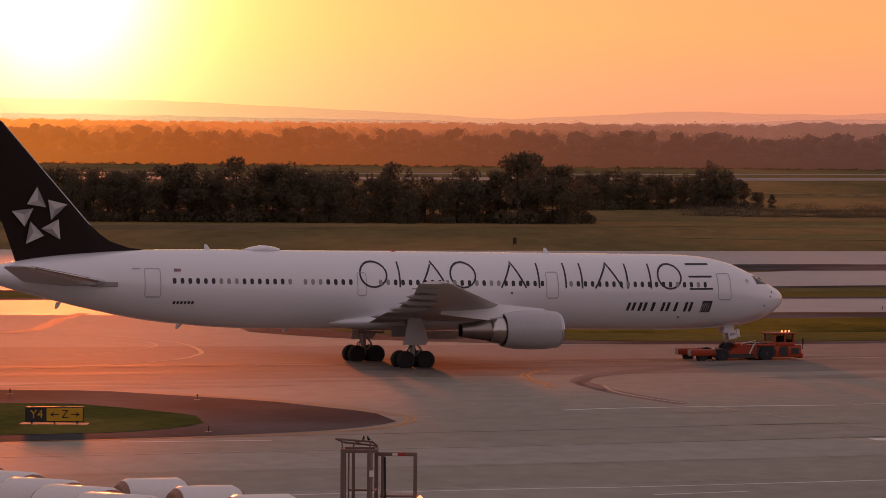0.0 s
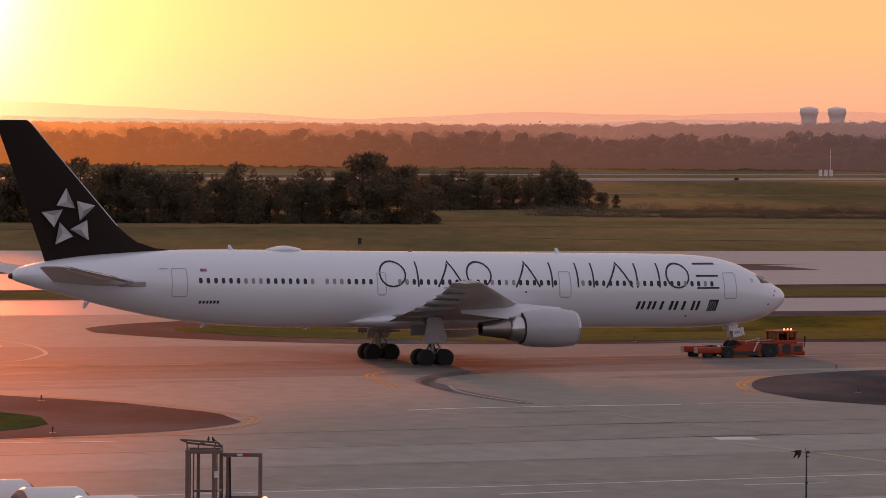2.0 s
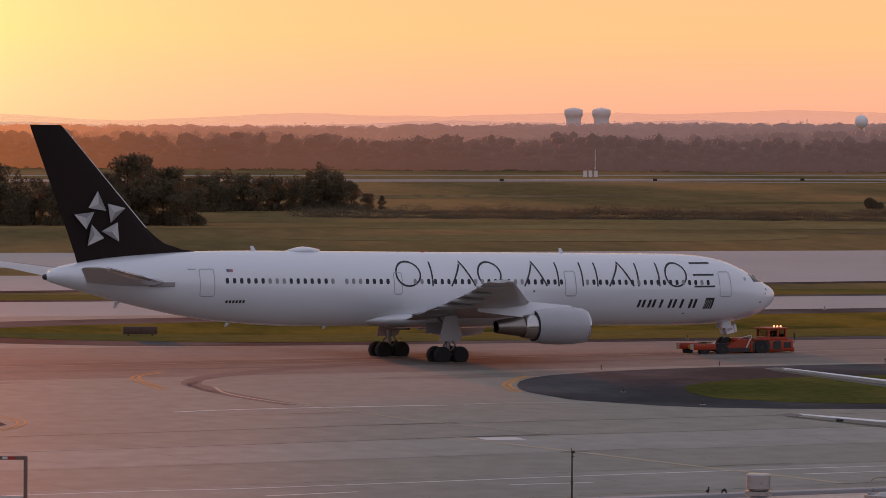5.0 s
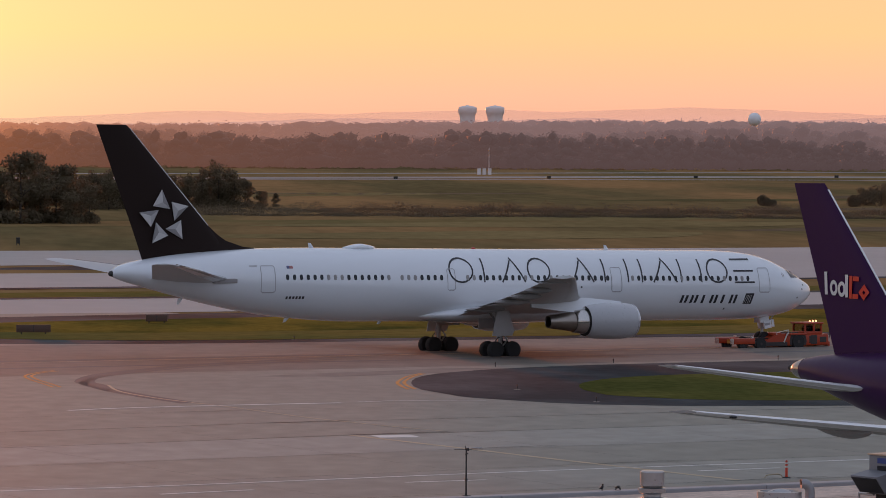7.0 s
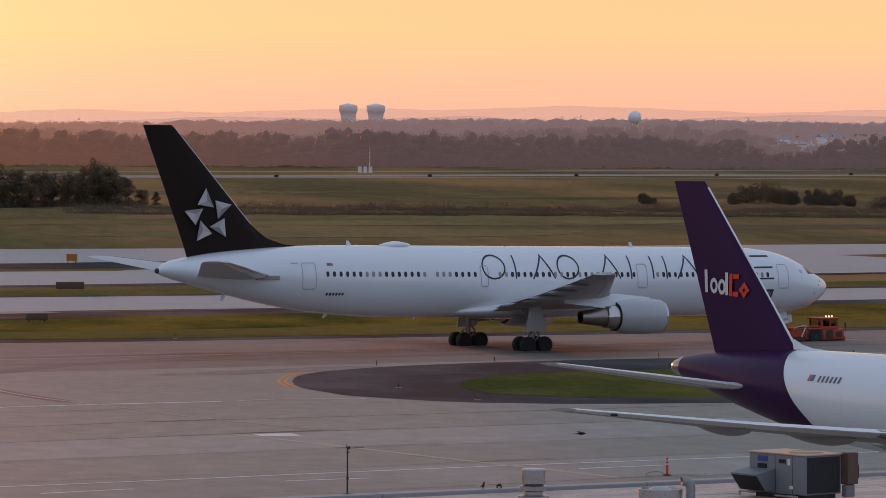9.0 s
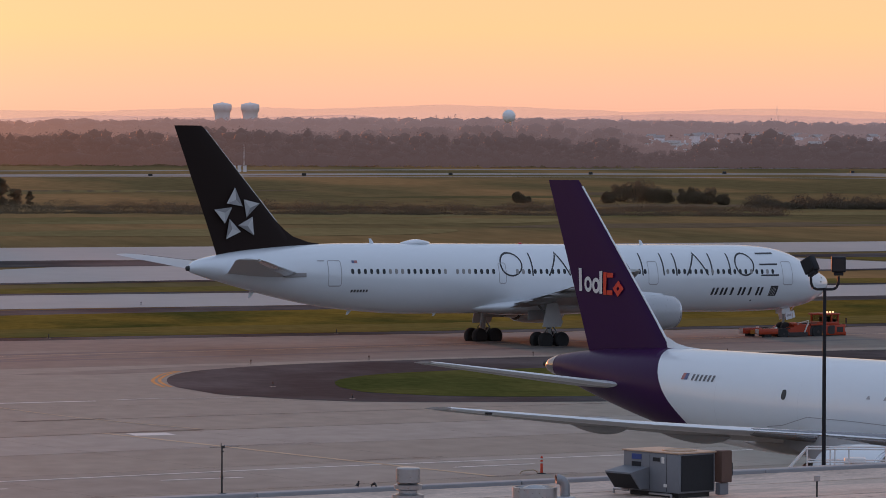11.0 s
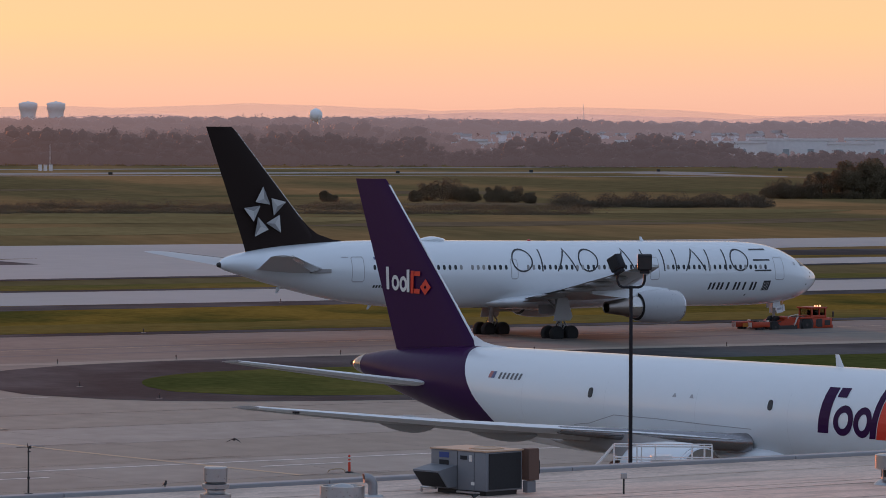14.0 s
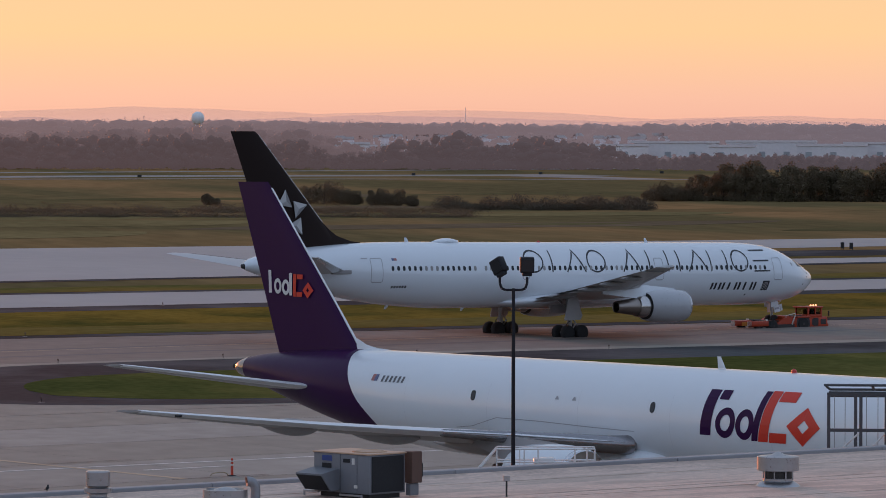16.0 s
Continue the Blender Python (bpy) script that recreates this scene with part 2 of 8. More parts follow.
M_SHRUB = material("dry_shrub_foliage", (0.150, 0.115, 0.074), 0.8, scale=0.3, vary=0.3, fine=0.25, through_light=0.2, spec=0.1)
M_HEDGE = material("dark_hedge_foliage", (0.120, 0.096, 0.068), 0.8, scale=0.3, vary=0.3, fine=0.25, through_light=0.2, spec=0.05)
# warm tint in this base colour stands for haze before the towers
M_TOWER = material("haze_tinted_tank_paint", (0.85, 0.74, 0.70), 0.5, scale=0.1, vary=0.08, fine=0.04)
M_SIGN_Y = material("yellow_sign_face", (0.65, 0.33, 0.02), 0.5, scale=1, vary=0.1, fine=0.05)
M_SIGN_K = material("black_sign_face", (0.02, 0.017, 0.015), 0.5, scale=1, vary=0.1, fine=0.05)
M_CONE = material("orange_plastic", (0.62, 0.055, 0.02), 0.5, scale=1, vary=0.1, fine=0.05)
M_LAMPGLOW = glow("beacon_glow", (1.0, 0.40, 0.20), 2.4)
M_SHED = material("pale_shed_cladding", (0.80, 0.73, 0.72), 0.5, scale=0.1, vary=0.15, fine=0.1)
M_SHEDROOF = material("shed_roof", (0.40, 0.31, 0.28), 0.5, scale=0.1, vary=0.15, fine=0.1)
M_BLUE = material("blue_label", (0.03, 0.06, 0.22), 0.4, scale=1, vary=0.1, fine=0.05)
M_SIGN_O = material("dull_orange_sign_face", (0.50, 0.15, 0.02), 0.5, scale=1, vary=0.1, fine=0.05)
M_FLAG_R = material("faded_flag_red", (0.42, 0.16, 0.15), 0.5, scale=1, vary=0.1, fine=0.05)
M_FLAG_B = material("faded_flag_blue", (0.12, 0.14, 0.26), 0.5, scale=1, vary=0.1, fine=0.05)
M_BIRD = material("dark_plumage", (0.012, 0.011, 0.011), 0.8, scale=3, vary=0.2, fine=0.1)
M_RED = material("red_beacon_lens", (0.5, 0.03, 0.02), 0.3, scale=1, vary=0.05, fine=0.02)

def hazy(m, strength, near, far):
    """Puts haze into the emission of far backdrop woods, warmer and stronger towards the low sun."""
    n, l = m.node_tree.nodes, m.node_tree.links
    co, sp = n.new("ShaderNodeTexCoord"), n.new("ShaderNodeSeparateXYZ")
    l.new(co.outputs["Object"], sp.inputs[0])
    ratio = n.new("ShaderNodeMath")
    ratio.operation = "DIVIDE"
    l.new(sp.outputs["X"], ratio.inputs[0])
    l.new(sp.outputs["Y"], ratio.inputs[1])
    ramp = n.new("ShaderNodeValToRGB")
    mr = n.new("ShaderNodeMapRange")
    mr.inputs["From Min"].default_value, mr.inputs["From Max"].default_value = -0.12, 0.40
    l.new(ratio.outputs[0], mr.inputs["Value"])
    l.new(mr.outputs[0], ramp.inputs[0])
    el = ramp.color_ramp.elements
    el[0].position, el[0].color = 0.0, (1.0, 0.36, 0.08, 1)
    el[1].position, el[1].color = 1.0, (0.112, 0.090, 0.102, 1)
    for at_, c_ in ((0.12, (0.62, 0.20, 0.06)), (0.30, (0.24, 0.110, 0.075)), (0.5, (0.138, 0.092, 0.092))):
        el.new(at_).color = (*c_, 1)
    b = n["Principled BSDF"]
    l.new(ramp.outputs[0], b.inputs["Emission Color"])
    # stronger haze glow on what is farther off, as more air lies before it
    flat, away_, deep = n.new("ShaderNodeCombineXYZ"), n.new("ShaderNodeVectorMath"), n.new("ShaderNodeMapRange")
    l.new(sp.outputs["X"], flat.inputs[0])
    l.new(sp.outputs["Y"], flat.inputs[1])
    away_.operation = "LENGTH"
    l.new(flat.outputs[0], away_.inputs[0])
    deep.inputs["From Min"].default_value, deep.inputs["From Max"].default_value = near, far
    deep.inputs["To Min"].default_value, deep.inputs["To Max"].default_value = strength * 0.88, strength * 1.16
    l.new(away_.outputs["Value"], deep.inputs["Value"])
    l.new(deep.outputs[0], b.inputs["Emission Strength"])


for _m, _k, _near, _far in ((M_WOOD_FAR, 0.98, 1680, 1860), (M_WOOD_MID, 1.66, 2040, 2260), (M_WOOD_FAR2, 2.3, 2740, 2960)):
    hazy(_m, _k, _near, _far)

# distant hills, haze put into the shader: mostly clear, thinly coloured, faintly glowing
M_HILL = bpy.data.materials.new("haze_glow_hills")
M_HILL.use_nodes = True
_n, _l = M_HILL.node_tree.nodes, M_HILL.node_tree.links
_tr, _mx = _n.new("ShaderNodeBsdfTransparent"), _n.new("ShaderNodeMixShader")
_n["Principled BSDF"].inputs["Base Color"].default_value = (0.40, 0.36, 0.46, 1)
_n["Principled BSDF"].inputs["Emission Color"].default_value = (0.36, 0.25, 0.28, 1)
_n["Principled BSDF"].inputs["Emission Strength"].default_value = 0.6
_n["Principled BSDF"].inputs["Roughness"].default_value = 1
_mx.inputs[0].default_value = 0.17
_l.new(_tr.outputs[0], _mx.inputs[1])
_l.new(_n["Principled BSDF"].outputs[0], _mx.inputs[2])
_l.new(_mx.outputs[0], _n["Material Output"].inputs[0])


# ---------------------------------------------------------------- building helpers
def mesh_from(name, bm, mat, smooth=None):
    me = bpy.data.meshes.new(name)
    bmesh.ops.recalc_face_normals(bm, faces=bm.faces)
    bm.to_mesh(me)
    bm.free()
    me.materials.append(mat)
    if smooth:
        me.polygons.foreach_set("use_smooth", [True] * len(me.polygons))
        me.set_sharp_from_angle(angle=radians(smooth))
    return me


def part(name, bm, mat, parent=None, label="", smooth=None):
    """Links a bmesh as one mesh object under a thing or a part."""
    ob = new(name, mesh_from(name, bm, mat, smooth))
    ob.parent = parent
    if label:
        ob["label"] = label
    return ob


def again(name, mesh, parent, m, label=""):
    """Another object on a mesh that exists, at the pose m in its parent's space."""
    ob = new(name, mesh)
    ob.parent = parent
    ob.matrix_basis = m
    if label:
        ob["label"] = label
    return ob


def thing(name, label, category, group="", kind="", m=None):
    ob = new(name)
    ob.empty_display_size = 0.5
    if m is not None:
        ob.matrix_basis = m
    return tagged(ob, label, category, group, kind)


def box(bm, x0, x1, y0, y1, z0, z1, bevel=0.0, m=None):
    r = bmesh.ops.create_cube(bm, size=1)
    vs = r["verts"]
    bmesh.ops.transform(bm, matrix=Matrix.LocRotScale(((x0 + x1) / 2, (y0 + y1) / 2, (z0 + z1) / 2), None, (abs(x1 - x0), abs(y1 - y0), abs(z1 - z0))), verts=vs)
    if bevel:
        es = list({e for v in vs for e in v.link_edges})
        r = bmesh.ops.bevel(bm, geom=es, offset=bevel, segments=2, affect="EDGES", profile=0.5)
        vs = list({v for f in r["faces"] for v in f.verts} | {v for v in vs if v.is_valid})
    if m is not None:
        bmesh.ops.transform(bm, matrix=m, verts=[v for v in vs if v.is_valid])
    return bm


def rod(bm, p, q, r0, r1=None, n=8, caps=True):
    p, q = Vector(p), Vector(q)
    d = q - p
    m = Matrix.Translation((p + q) / 2) @ d.to_track_quat("Z", "Y").to_matrix().to_4x4()
    bmesh.ops.create_cone(bm, cap_ends=caps, segments=n, radius1=r0, radius2=r0 if r1 is None else r1, depth=d.length, matrix=m)
    return bm


def rods(pairs, r, n=6):
    bm = bmesh.new()
    for p, q in pairs:
        rod(bm, p, q, r, n=n)
    return bm


def rings(bm, loops, close_ends=True):
    """Skins a row of closed loops with the same number of points."""
    made = [[bm.verts.new(p) for p in loop] for loop in loops]
    n = len(made[0])
    for a, b in zip(made, made[1:]):
        for i in range(n):
            bm.faces.new((a[i], a[(i + 1) % n], b[(i + 1) % n], b[i]))
    if close_ends:
        bm.faces.new(made[0])
        bm.faces.new(made[-1])
    return bm


def lathe(profile, n=24, axis="X"):
    """A turned body: profile of (along, radius)."""
    bm = bmesh.new()
    loops = []
    for a, r in profile:
        loop = []
        for i in range(n):
            w = 2 * math.pi * i / n
            c, s = r * math.cos(w), r * math.sin(w)
            loop.append((a, c, s) if axis == "X" else (c, a, s) if axis == "Y" else (c, s, a))
        loops.append(loop)
    return rings(bm, loops)


def table(rows, x):
    """Piecewise linear lookup: rows of (x, values...), x rising."""
    if x <= rows[0][0]:
        return rows[0][1:]
    for a, b in zip(rows, rows[1:]):
        if x <= b[0]:
            k = (x - a[0]) / (b[0] - a[0])
            return tuple(p + (q - p) * k for p, q in zip(a[1:], b[1:]))
    return rows[-1][1:]


# ---------------------------------------------------------------- the lie of the land
H_DEG = 22.69
EU = Vector((math.cos(radians(H_DEG)), math.sin(radians(H_DEG))))      # along the taxiway
EV = Vector((-math.sin(radians(H_DEG)), math.cos(radians(H_DEG))))     # across it, away


def rise(x, y):
    """Height of the ground: level apron, then a gentle even slope up."""
    a = (math.hypot(x, y) - 380) / 60
    return 0.0115 * 60 * (a + math.log1p(math.exp(-a)) if a > 0 else math.log1p(math.exp(a)))


def uv(u, v):
    p = EU * u + EV * v
    return p.x, p.y


def ground_sheet():
    radii = [0, 15, 30]
    while radii[-1] < 4700:
        radii.append(radii[-1] + max(15, radii[-1] * 0.022))
    n = 240
    verts = [(0, 0, -0.03)]
    for r in radii[1:]:
        for i in range(n):
            w = 2 * math.pi * i / n
            x, y = r * math.cos(w), r * math.sin(w)
            verts.append((x, y, rise(x, y) - 0.03))
    faces = [(0, 1 + i, 1 + (i + 1) % n) for i in range(n)]
    for k in range(len(radii) - 2):
        a, b = 1 + k * n, 1 + (k + 1) * n
        faces += [(a + i, b + i, b + (i + 1) % n, a + (i + 1) % n) for i in range(n)]
    me = bpy.data.meshes.new("ground")
    me.from_pydata(verts, [], faces)
    me.materials.append(M_FIELD)
    me.polygons.foreach_set("use_smooth", [True] * len(me.polygons))
    return tagged(new("ground", me), "wide airfield grass in green and straw bands", "grass", kind="structure")


def strip(name, u0, u1, lo, hi, lift, mat, label, category, step=12.0, across=6, parent=None, kind="structure"):
    """A draped sheet between two lines lo(u) and hi(u)."""
    nu = max(2, int((u1 - u0) / step) + 1)
    verts, faces = [], []
    for i in range(nu):
        u = u0 + (u1 - u0) * i / (nu - 1)
        a, b = lo(u), hi(u)
        for j in range(across + 1):
            x, y = uv(u, a + (b - a) * j / across)
            verts.append((x, y, rise(x, y) + lift))
    w = across + 1
    for i in range(nu - 1):
        for j in range(across):
            k = i * w + j
            faces.append((k, k + w, k + w + 1, k + 1))
    me = bpy.data.meshes.new(name)
    me.from_pydata(verts, [], faces)
    me.materials.append(mat)
    me.polygons.foreach_set("use_smooth", [True] * len(me.polygons))
    ob = new(name, me)
    ob.parent = parent
    return tagged(ob, label, category, kind=kind) if parent is None else ob


def smooth_loop(points, per=6):
    """Closed smooth curve through points in the plan."""
    n, res = len(points), []
    for i in range(n):
        p0, p1, p2, p3 = (Vector(points[(i + k) % n]) for k in (-1, 0, 1, 2))
        for s in range(per):
            t = s / per
            res.append(0.5 * (2 * p1 + (p2 - p0) * t + (2 * p0 - 5 * p1 + 4 * p2 - p3) * t * t + (3 * p1 - p0 - 3 * p2 + p3) * t ** 3))
    return res


def span(loop, u):
    vs = []
    for a, b in zip(loop, loop[1:] + loop[:1]):
        if (a.x - u) * (b.x - u) < 0:
            vs.append(a.y + (b.y - a.y) * (u - a.x) / (b.x - a.x))
    return (min(vs), max(vs)) if vs else None


def island(name, points, lift, mat, label, category, step=1.5):
    loop = smooth_loop(points)
    us = [p.x for p in loop]
    u0, u1 = min(us) + 0.02, max(us) - 0.02
    return strip(name, u0, u1, lambda u: (span(loop, u) or (0, 0))[0], lambda u: (span(loop, u) or (0, 0))[1], lift, mat, label, category, step, 12)


def ribbon(bm, pts, width, lift, closed=False):
    """A flat painted line along plan points."""
    pts = [Vector(p) for p in pts]
    left, right = [], []
    for i, p in enumerate(pts):
        a, b = pts[max(i - 1, 0)], pts[min(i + 1, len(pts) - 1)]
        d = (b - a).normalized()
        nrm = Vector((-d.y, d.x)) * width / 2
        for side, q in ((left, p + nrm), (right, p - nrm)):
            x, y = uv(q.x, q.y)
            side.append(bm.verts.new((x, y, rise(x, y) + lift)))
    for i in range(len(pts) - 1):
        bm.faces.new((left[i], left[i + 1], right[i + 1], right[i]))


def line(name, pts, width, mat, label, category, lift=0.011, parts=12):
    bm = bmesh.new()
    dense = []
    for k in range(len(pts) - 1):
        p0, p1, p2, p3 = (Vector(pts[max(0, min(len(pts) - 1, k + j))]) for j in (-1, 0, 1, 2))
        for i in range(parts):
            t = i / parts
            dense.append(0.5 * (2 * p1 + (p2 - p0) * t + (2 * p0 - 5 * p1 + 4 * p2 - p3) * t * t + (3 * p1 - p0 - 3 * p2 + p3) * t ** 3))
    dense.append(Vector(pts[-1]))
    ribbon(bm, dense, width, lift)
    ob = part(name, bm, mat)
    return tagged(ob, label, category, kind="structure")


def edge(u_a, v_a, u_b, v_b):
    return lambda u: v_a + (v_b - v_a) * (u - u_a) / (u_b - u_a)


e1 = edge(150, 284, 265, 268)
e2 = edge(200, 338, 300, 326)
e3 = edge(200, 370, 300, 354)
e4 = edge(215, 402, 370, 394)
e5 = edge(225, 440, 384, 409)
e6 = edge(240, 468, 420, 447)
e7 = edge(270, 519, 450, 481)

ground_sheet()
strip("apron", -420, 900, lambda u: -160, e1, 0.0, M_CONC, "weathered grey concrete apron and taxiway", "pavement", across=30)
strip("taxiway_link", -420, 165, e1, e2, 0.0, M_CONC, "weathered grey concrete taxiway link", "pavement")
strip("taxiway", -420, 900, e2, e3, 0.0, M_RUNWAY, "pale concrete parallel taxiway", "taxiway")
strip("taxiway", -420, 900, e4, e5, 0.0, M_RUNWAY, "pale concrete second parallel taxiway", "taxiway")
strip("runway", -420, 900, e6, e7, 0.0, M_RUNWAY, "pale concrete runway beyond the taxiways", "runway")
FAR_WAY = [(430, 1195), (600, 1184), (718, 1160), (790, 1136), (845, 1094), (900, 1043), (1000, 950), (1100, 850)]
strip("taxiway_far", 430, 1100, lambda u: table(FAR_WAY, u)[0], lambda u: table(FAR_WAY, u)[0] + 15, 0.02, M_RUNWAY_FAR, "thin pale far taxiway beside the far runway", "pavement", step=15)
island("taxiway_far_link", [(922, 1170), (962, 1190), (925, 1098), (912, 1060), (899, 1056), (904, 1100)], 0.03, M_RUNWAY_FAR, "pale link between the far runway and taxiway", "pavement")
strip("runway_link", 222, 342, e5, lambda u: e5(u) + (e6(u) - e5(u)) * min(1.0, (u - 222) / 42), 0.0, M_RUNWAY, "pale concrete link to the runway", "pavement")
strip("runway_far", -900, 965, lambda u: 1200 - 0.3 * max(0.0, u - 790), lambda u: 1243 - 0.3 * max(0.0, u - 790), 0.02, M_RUNWAY_FAR, "pale far runway across the fields", "runway", step=30)
strip("taxiway_far", -900, 2600, lambda u: 1320, lambda u: 1342, 0.02, M_RUNWAY_FAR, "pale far taxiway before the woods", "taxiway", step=30)
# shoulders and grass islands
island("shoulder_west", [(-160, 193), (20, 193), (57, 194), (72, 196), (79.4, 200), (83.6, 206.4), (83.4, 218.4), (79, 229.5), (70.0, 238.3), (20, 246), (-160, 262)], 0.012, M_ASPHALT, "dark worn asphalt shoulder round a grass island", "shoulder")
island("grass_island_west", [(-158, 198), (20, 198), (58, 198.5), (67, 200), (72.5, 206), (73.5, 213), (72, 219), (66, 225), (20, 232), (-158, 248)], 0.024, M_GRASS_GREEN, "mown green grass island by the apron", "grass")
island("shoulder_east", [(123.0, 213.5), (123.2, 210.5), (124.3, 206.5), (126.2, 202.8), (136, 197.0), (170, 186), (330, 140), (340, 224), (230, 236), (190, 241), (165, 243.6), (153.6, 243.7), (148.1, 243.1), (142.9, 241.8), (137.8, 239.4), (134.8, 237.4), (132.2, 234.8), (129.7, 231.4), (127.3, 227.3), (125.6, 223.8), (124.2, 220.1), (123.5, 217.2)], 0.012, M_ASPHALT, "dark asphalt shoulder round a grass island", "shoulder")
island("grass_island_east", [(132.1, 212.0), (132.1, 209.4), (132.8, 206.8), (140, 201.0), (172, 192), (328, 150), (336, 214), (230, 221), (180, 228), (155, 230.0), (146.9, 229.3), (142.7, 227.6), (139.2, 224.9), (137.0, 222.4), (135.2, 219.6), (133.6, 216.5)], 0.024, M_GRASS_GREEN, "mown green grass island beside the taxiway", "grass")
island("shoulder_north", [(114.2, 316), (115, 307), (121, 295), (137, 285.5), (200, 277.5), (420, 247.5), (700, 210), (700, 280), (420, 313), (300, 327), (200, 337), (160, 338), (138, 335.5), (126, 331), (118, 324)], 0.012, M_ASPHALT, "dark asphalt shoulder between the taxiways", "shoulder")
island("grass_island_north", [(122, 317), (124, 305), (130, 297), (145, 289), (200, 282), (420, 252), (698, 215), (698, 270), (420, 303), (300, 318), (200, 327), (160, 328), (140, 326), (129, 322)], 0.024, M_GRASS, "long mown grass strip between the taxiways", "grass")
def ragged(f, k, seed):
    return lambda u: f(u) + k + 2.2 * noise.noise((u * 0.05, seed, 0)) + 1.2 * noise.noise((u * 0.21, seed, 4))


_north = smooth_loop([(122, 317), (124, 305), (130, 297), (145, 289), (200, 282), (420, 252), (698, 215), (698, 270), (420, 303), (300, 318), (200, 327), (160, 328), (140, 326), (129, 322)])
strip("straw_verge_north", 123.5, 690, lambda u: span(_north, u)[0] + 0.2, lambda u: min(span(_north, u)[0] + 15 + 2.2 * noise.noise((u * 0.05, 1.0, 0)) + 1.5 * noise.noise((u * 0.21, 1.0, 4)), span(_north, u)[1] - 1), 0.030, M_STRAW, "dry golden grass along the near side of the strip", "grass", step=3)
strip("straw_verge_middle", -420, 900, lambda u: e3(u) + 4.3, ragged(e3, 18, 2.0), 0.010, M_STRAW, "dry golden grass verge by the taxiway", "grass", step=6)
strip("straw_verge_runway", 345, 900, lambda u: e5(u) + 4.3, ragged(e5, 17, 3.0), 0.010, M_STRAW, "dry golden grass verge before the runway", "grass", step=6)
strip("shoulder_middle", -420, 900, lambda u: e3(u) - 0.5, lambda u: e3(u) + 4, 0.012, M_ASPHALT, "dark asphalt taxiway shoulder", "shoulder")
strip("shoulder_middle", -420, 900, lambda u: e4(u) - 4, lambda u: e4(u) + 0.5, 0.012, M_ASPHALT, "dark asphalt taxiway shoulder", "shoulder")
island("shoulder_runway", [(196, 462), (215, 452), (255, 444), (259, 450), (258, 464), (235, 470)], 0.012, M_ASPHALT, "dark asphalt wedge at the runway link", "shoulder")
island("shoulder_runway", [(344, 440), (380, 418), (470, 400), (480, 412), (400, 438), (350, 446)], 0.012, M_ASPHALT, "dark asphalt wedge beyond the runway link", "shoulder")
strip("field_band", -900, 1800, lambda u: 650 - 0.03 * (u - 300), lambda u: 684 - 0.03 * (u - 300) + 6 * noise.noise((u * 0.02, 3.0, 0)), 0.0, material("straw_grass", (0.25, 0.155, 0.07), 0.95, scale=0.04, vary=0.4, fine=0.3, stretch=(1.2, 0.4, 1), second=(0.13, 0.11, 0.045), spec=0.0), "straw-coloured dry grass band in the field", "grass", step=30)

# uneven growth in the field: long low patches of greener, browner and strawy grass
PATCH = [material("green_field_patch", (0.138, 0.108, 0.049), 0.95, scale=0.06, vary=0.35, fine=0.3, stretch=(1.2, 0.35, 1), spec=0.0), material("straw_field_patch", (0.22, 0.16, 0.072), 0.95, scale=0.06, vary=0.35, fine=0.3, stretch=(1.2, 0.35, 1), spec=0.0), material("brown_field_patch", (0.160, 0.112, 0.068), 0.95, scale=0.06, vary=0.35, fine=0.3, stretch=(1.2, 0.35, 1), spec=0.0)]
_rp = random.Random(12)


def field_patch(um, vm, long, wide, mat, lift, label):
    def half(u):
        k = min(1.0, abs(u - um) / long)
        return wide * (1 - k * k) ** 0.7 * (1 + 0.5 * noise.noise((u * 0.03, vm, 0)))
    centre = lambda u: vm - 0.1 * (u - um) + wide * 0.5 * noise.noise((u * 0.012, vm, 7))
    strip("grass_patch", um - long * 0.995, um + long * 0.995, lambda u: centre(u) - half(u), lambda u: centre(u) + half(u) * 0.9, lift, mat, label, "grass", step=6, across=3)


for _k in range(22):
    _kind = _rp.choice((0, 0, 1, 2))
    _dist = _rp.choice((_rp.uniform(600, 760), _rp.uniform(740, 1000), _rp.uniform(1000, 1120)))
    _deg = radians(_rp.uniform(-24, 6))
    _p = Vector((-_dist * math.sin(_deg), _dist * math.cos(_deg)))
    field_patch(_p.dot(EU), _p.dot(EV), _rp.uniform(14, 70), _rp.uniform(8, 26), PATCH[_kind], 0.004 * (_k % 5), ("greener", "straw-coloured", "brown dry")[_kind] + " patch of long grass in the field")

M_STAIN = material("stained_concrete", (0.240, 0.219, 0.190), 0.76, scale=0.1, vary=0.35, fine=0.35, stretch=(0.8, 0.5, 1), bump=0.004, spec=0.05)
M_WORN = material("worn_pale_concrete", (0.350, 0.323, 0.285), 0.76, scale=0.1, vary=0.3, fine=0.3, stretch=(0.8, 0.5, 1), bump=0.004, spec=0.05)


def stain(um, vm, long, wide, mat, lift, label):
    def half(u):
        k = min(1.0, abs(u - um) / long)
        return wide * (1 - k * k) ** 0.6 * (1 + 0.7 * noise.noise((u * 0.11, vm, 0)))
    centre = lambda u: vm + wide * 0.8 * noise.noise((u * 0.06, vm, 7))
    strip("stain", um - long * 0.995, um + long * 0.995, lambda u: centre(u) - half(u), lambda u: centre(u) + half(u) * 0.9, lift, mat, label, "stain", step=2, across=2)


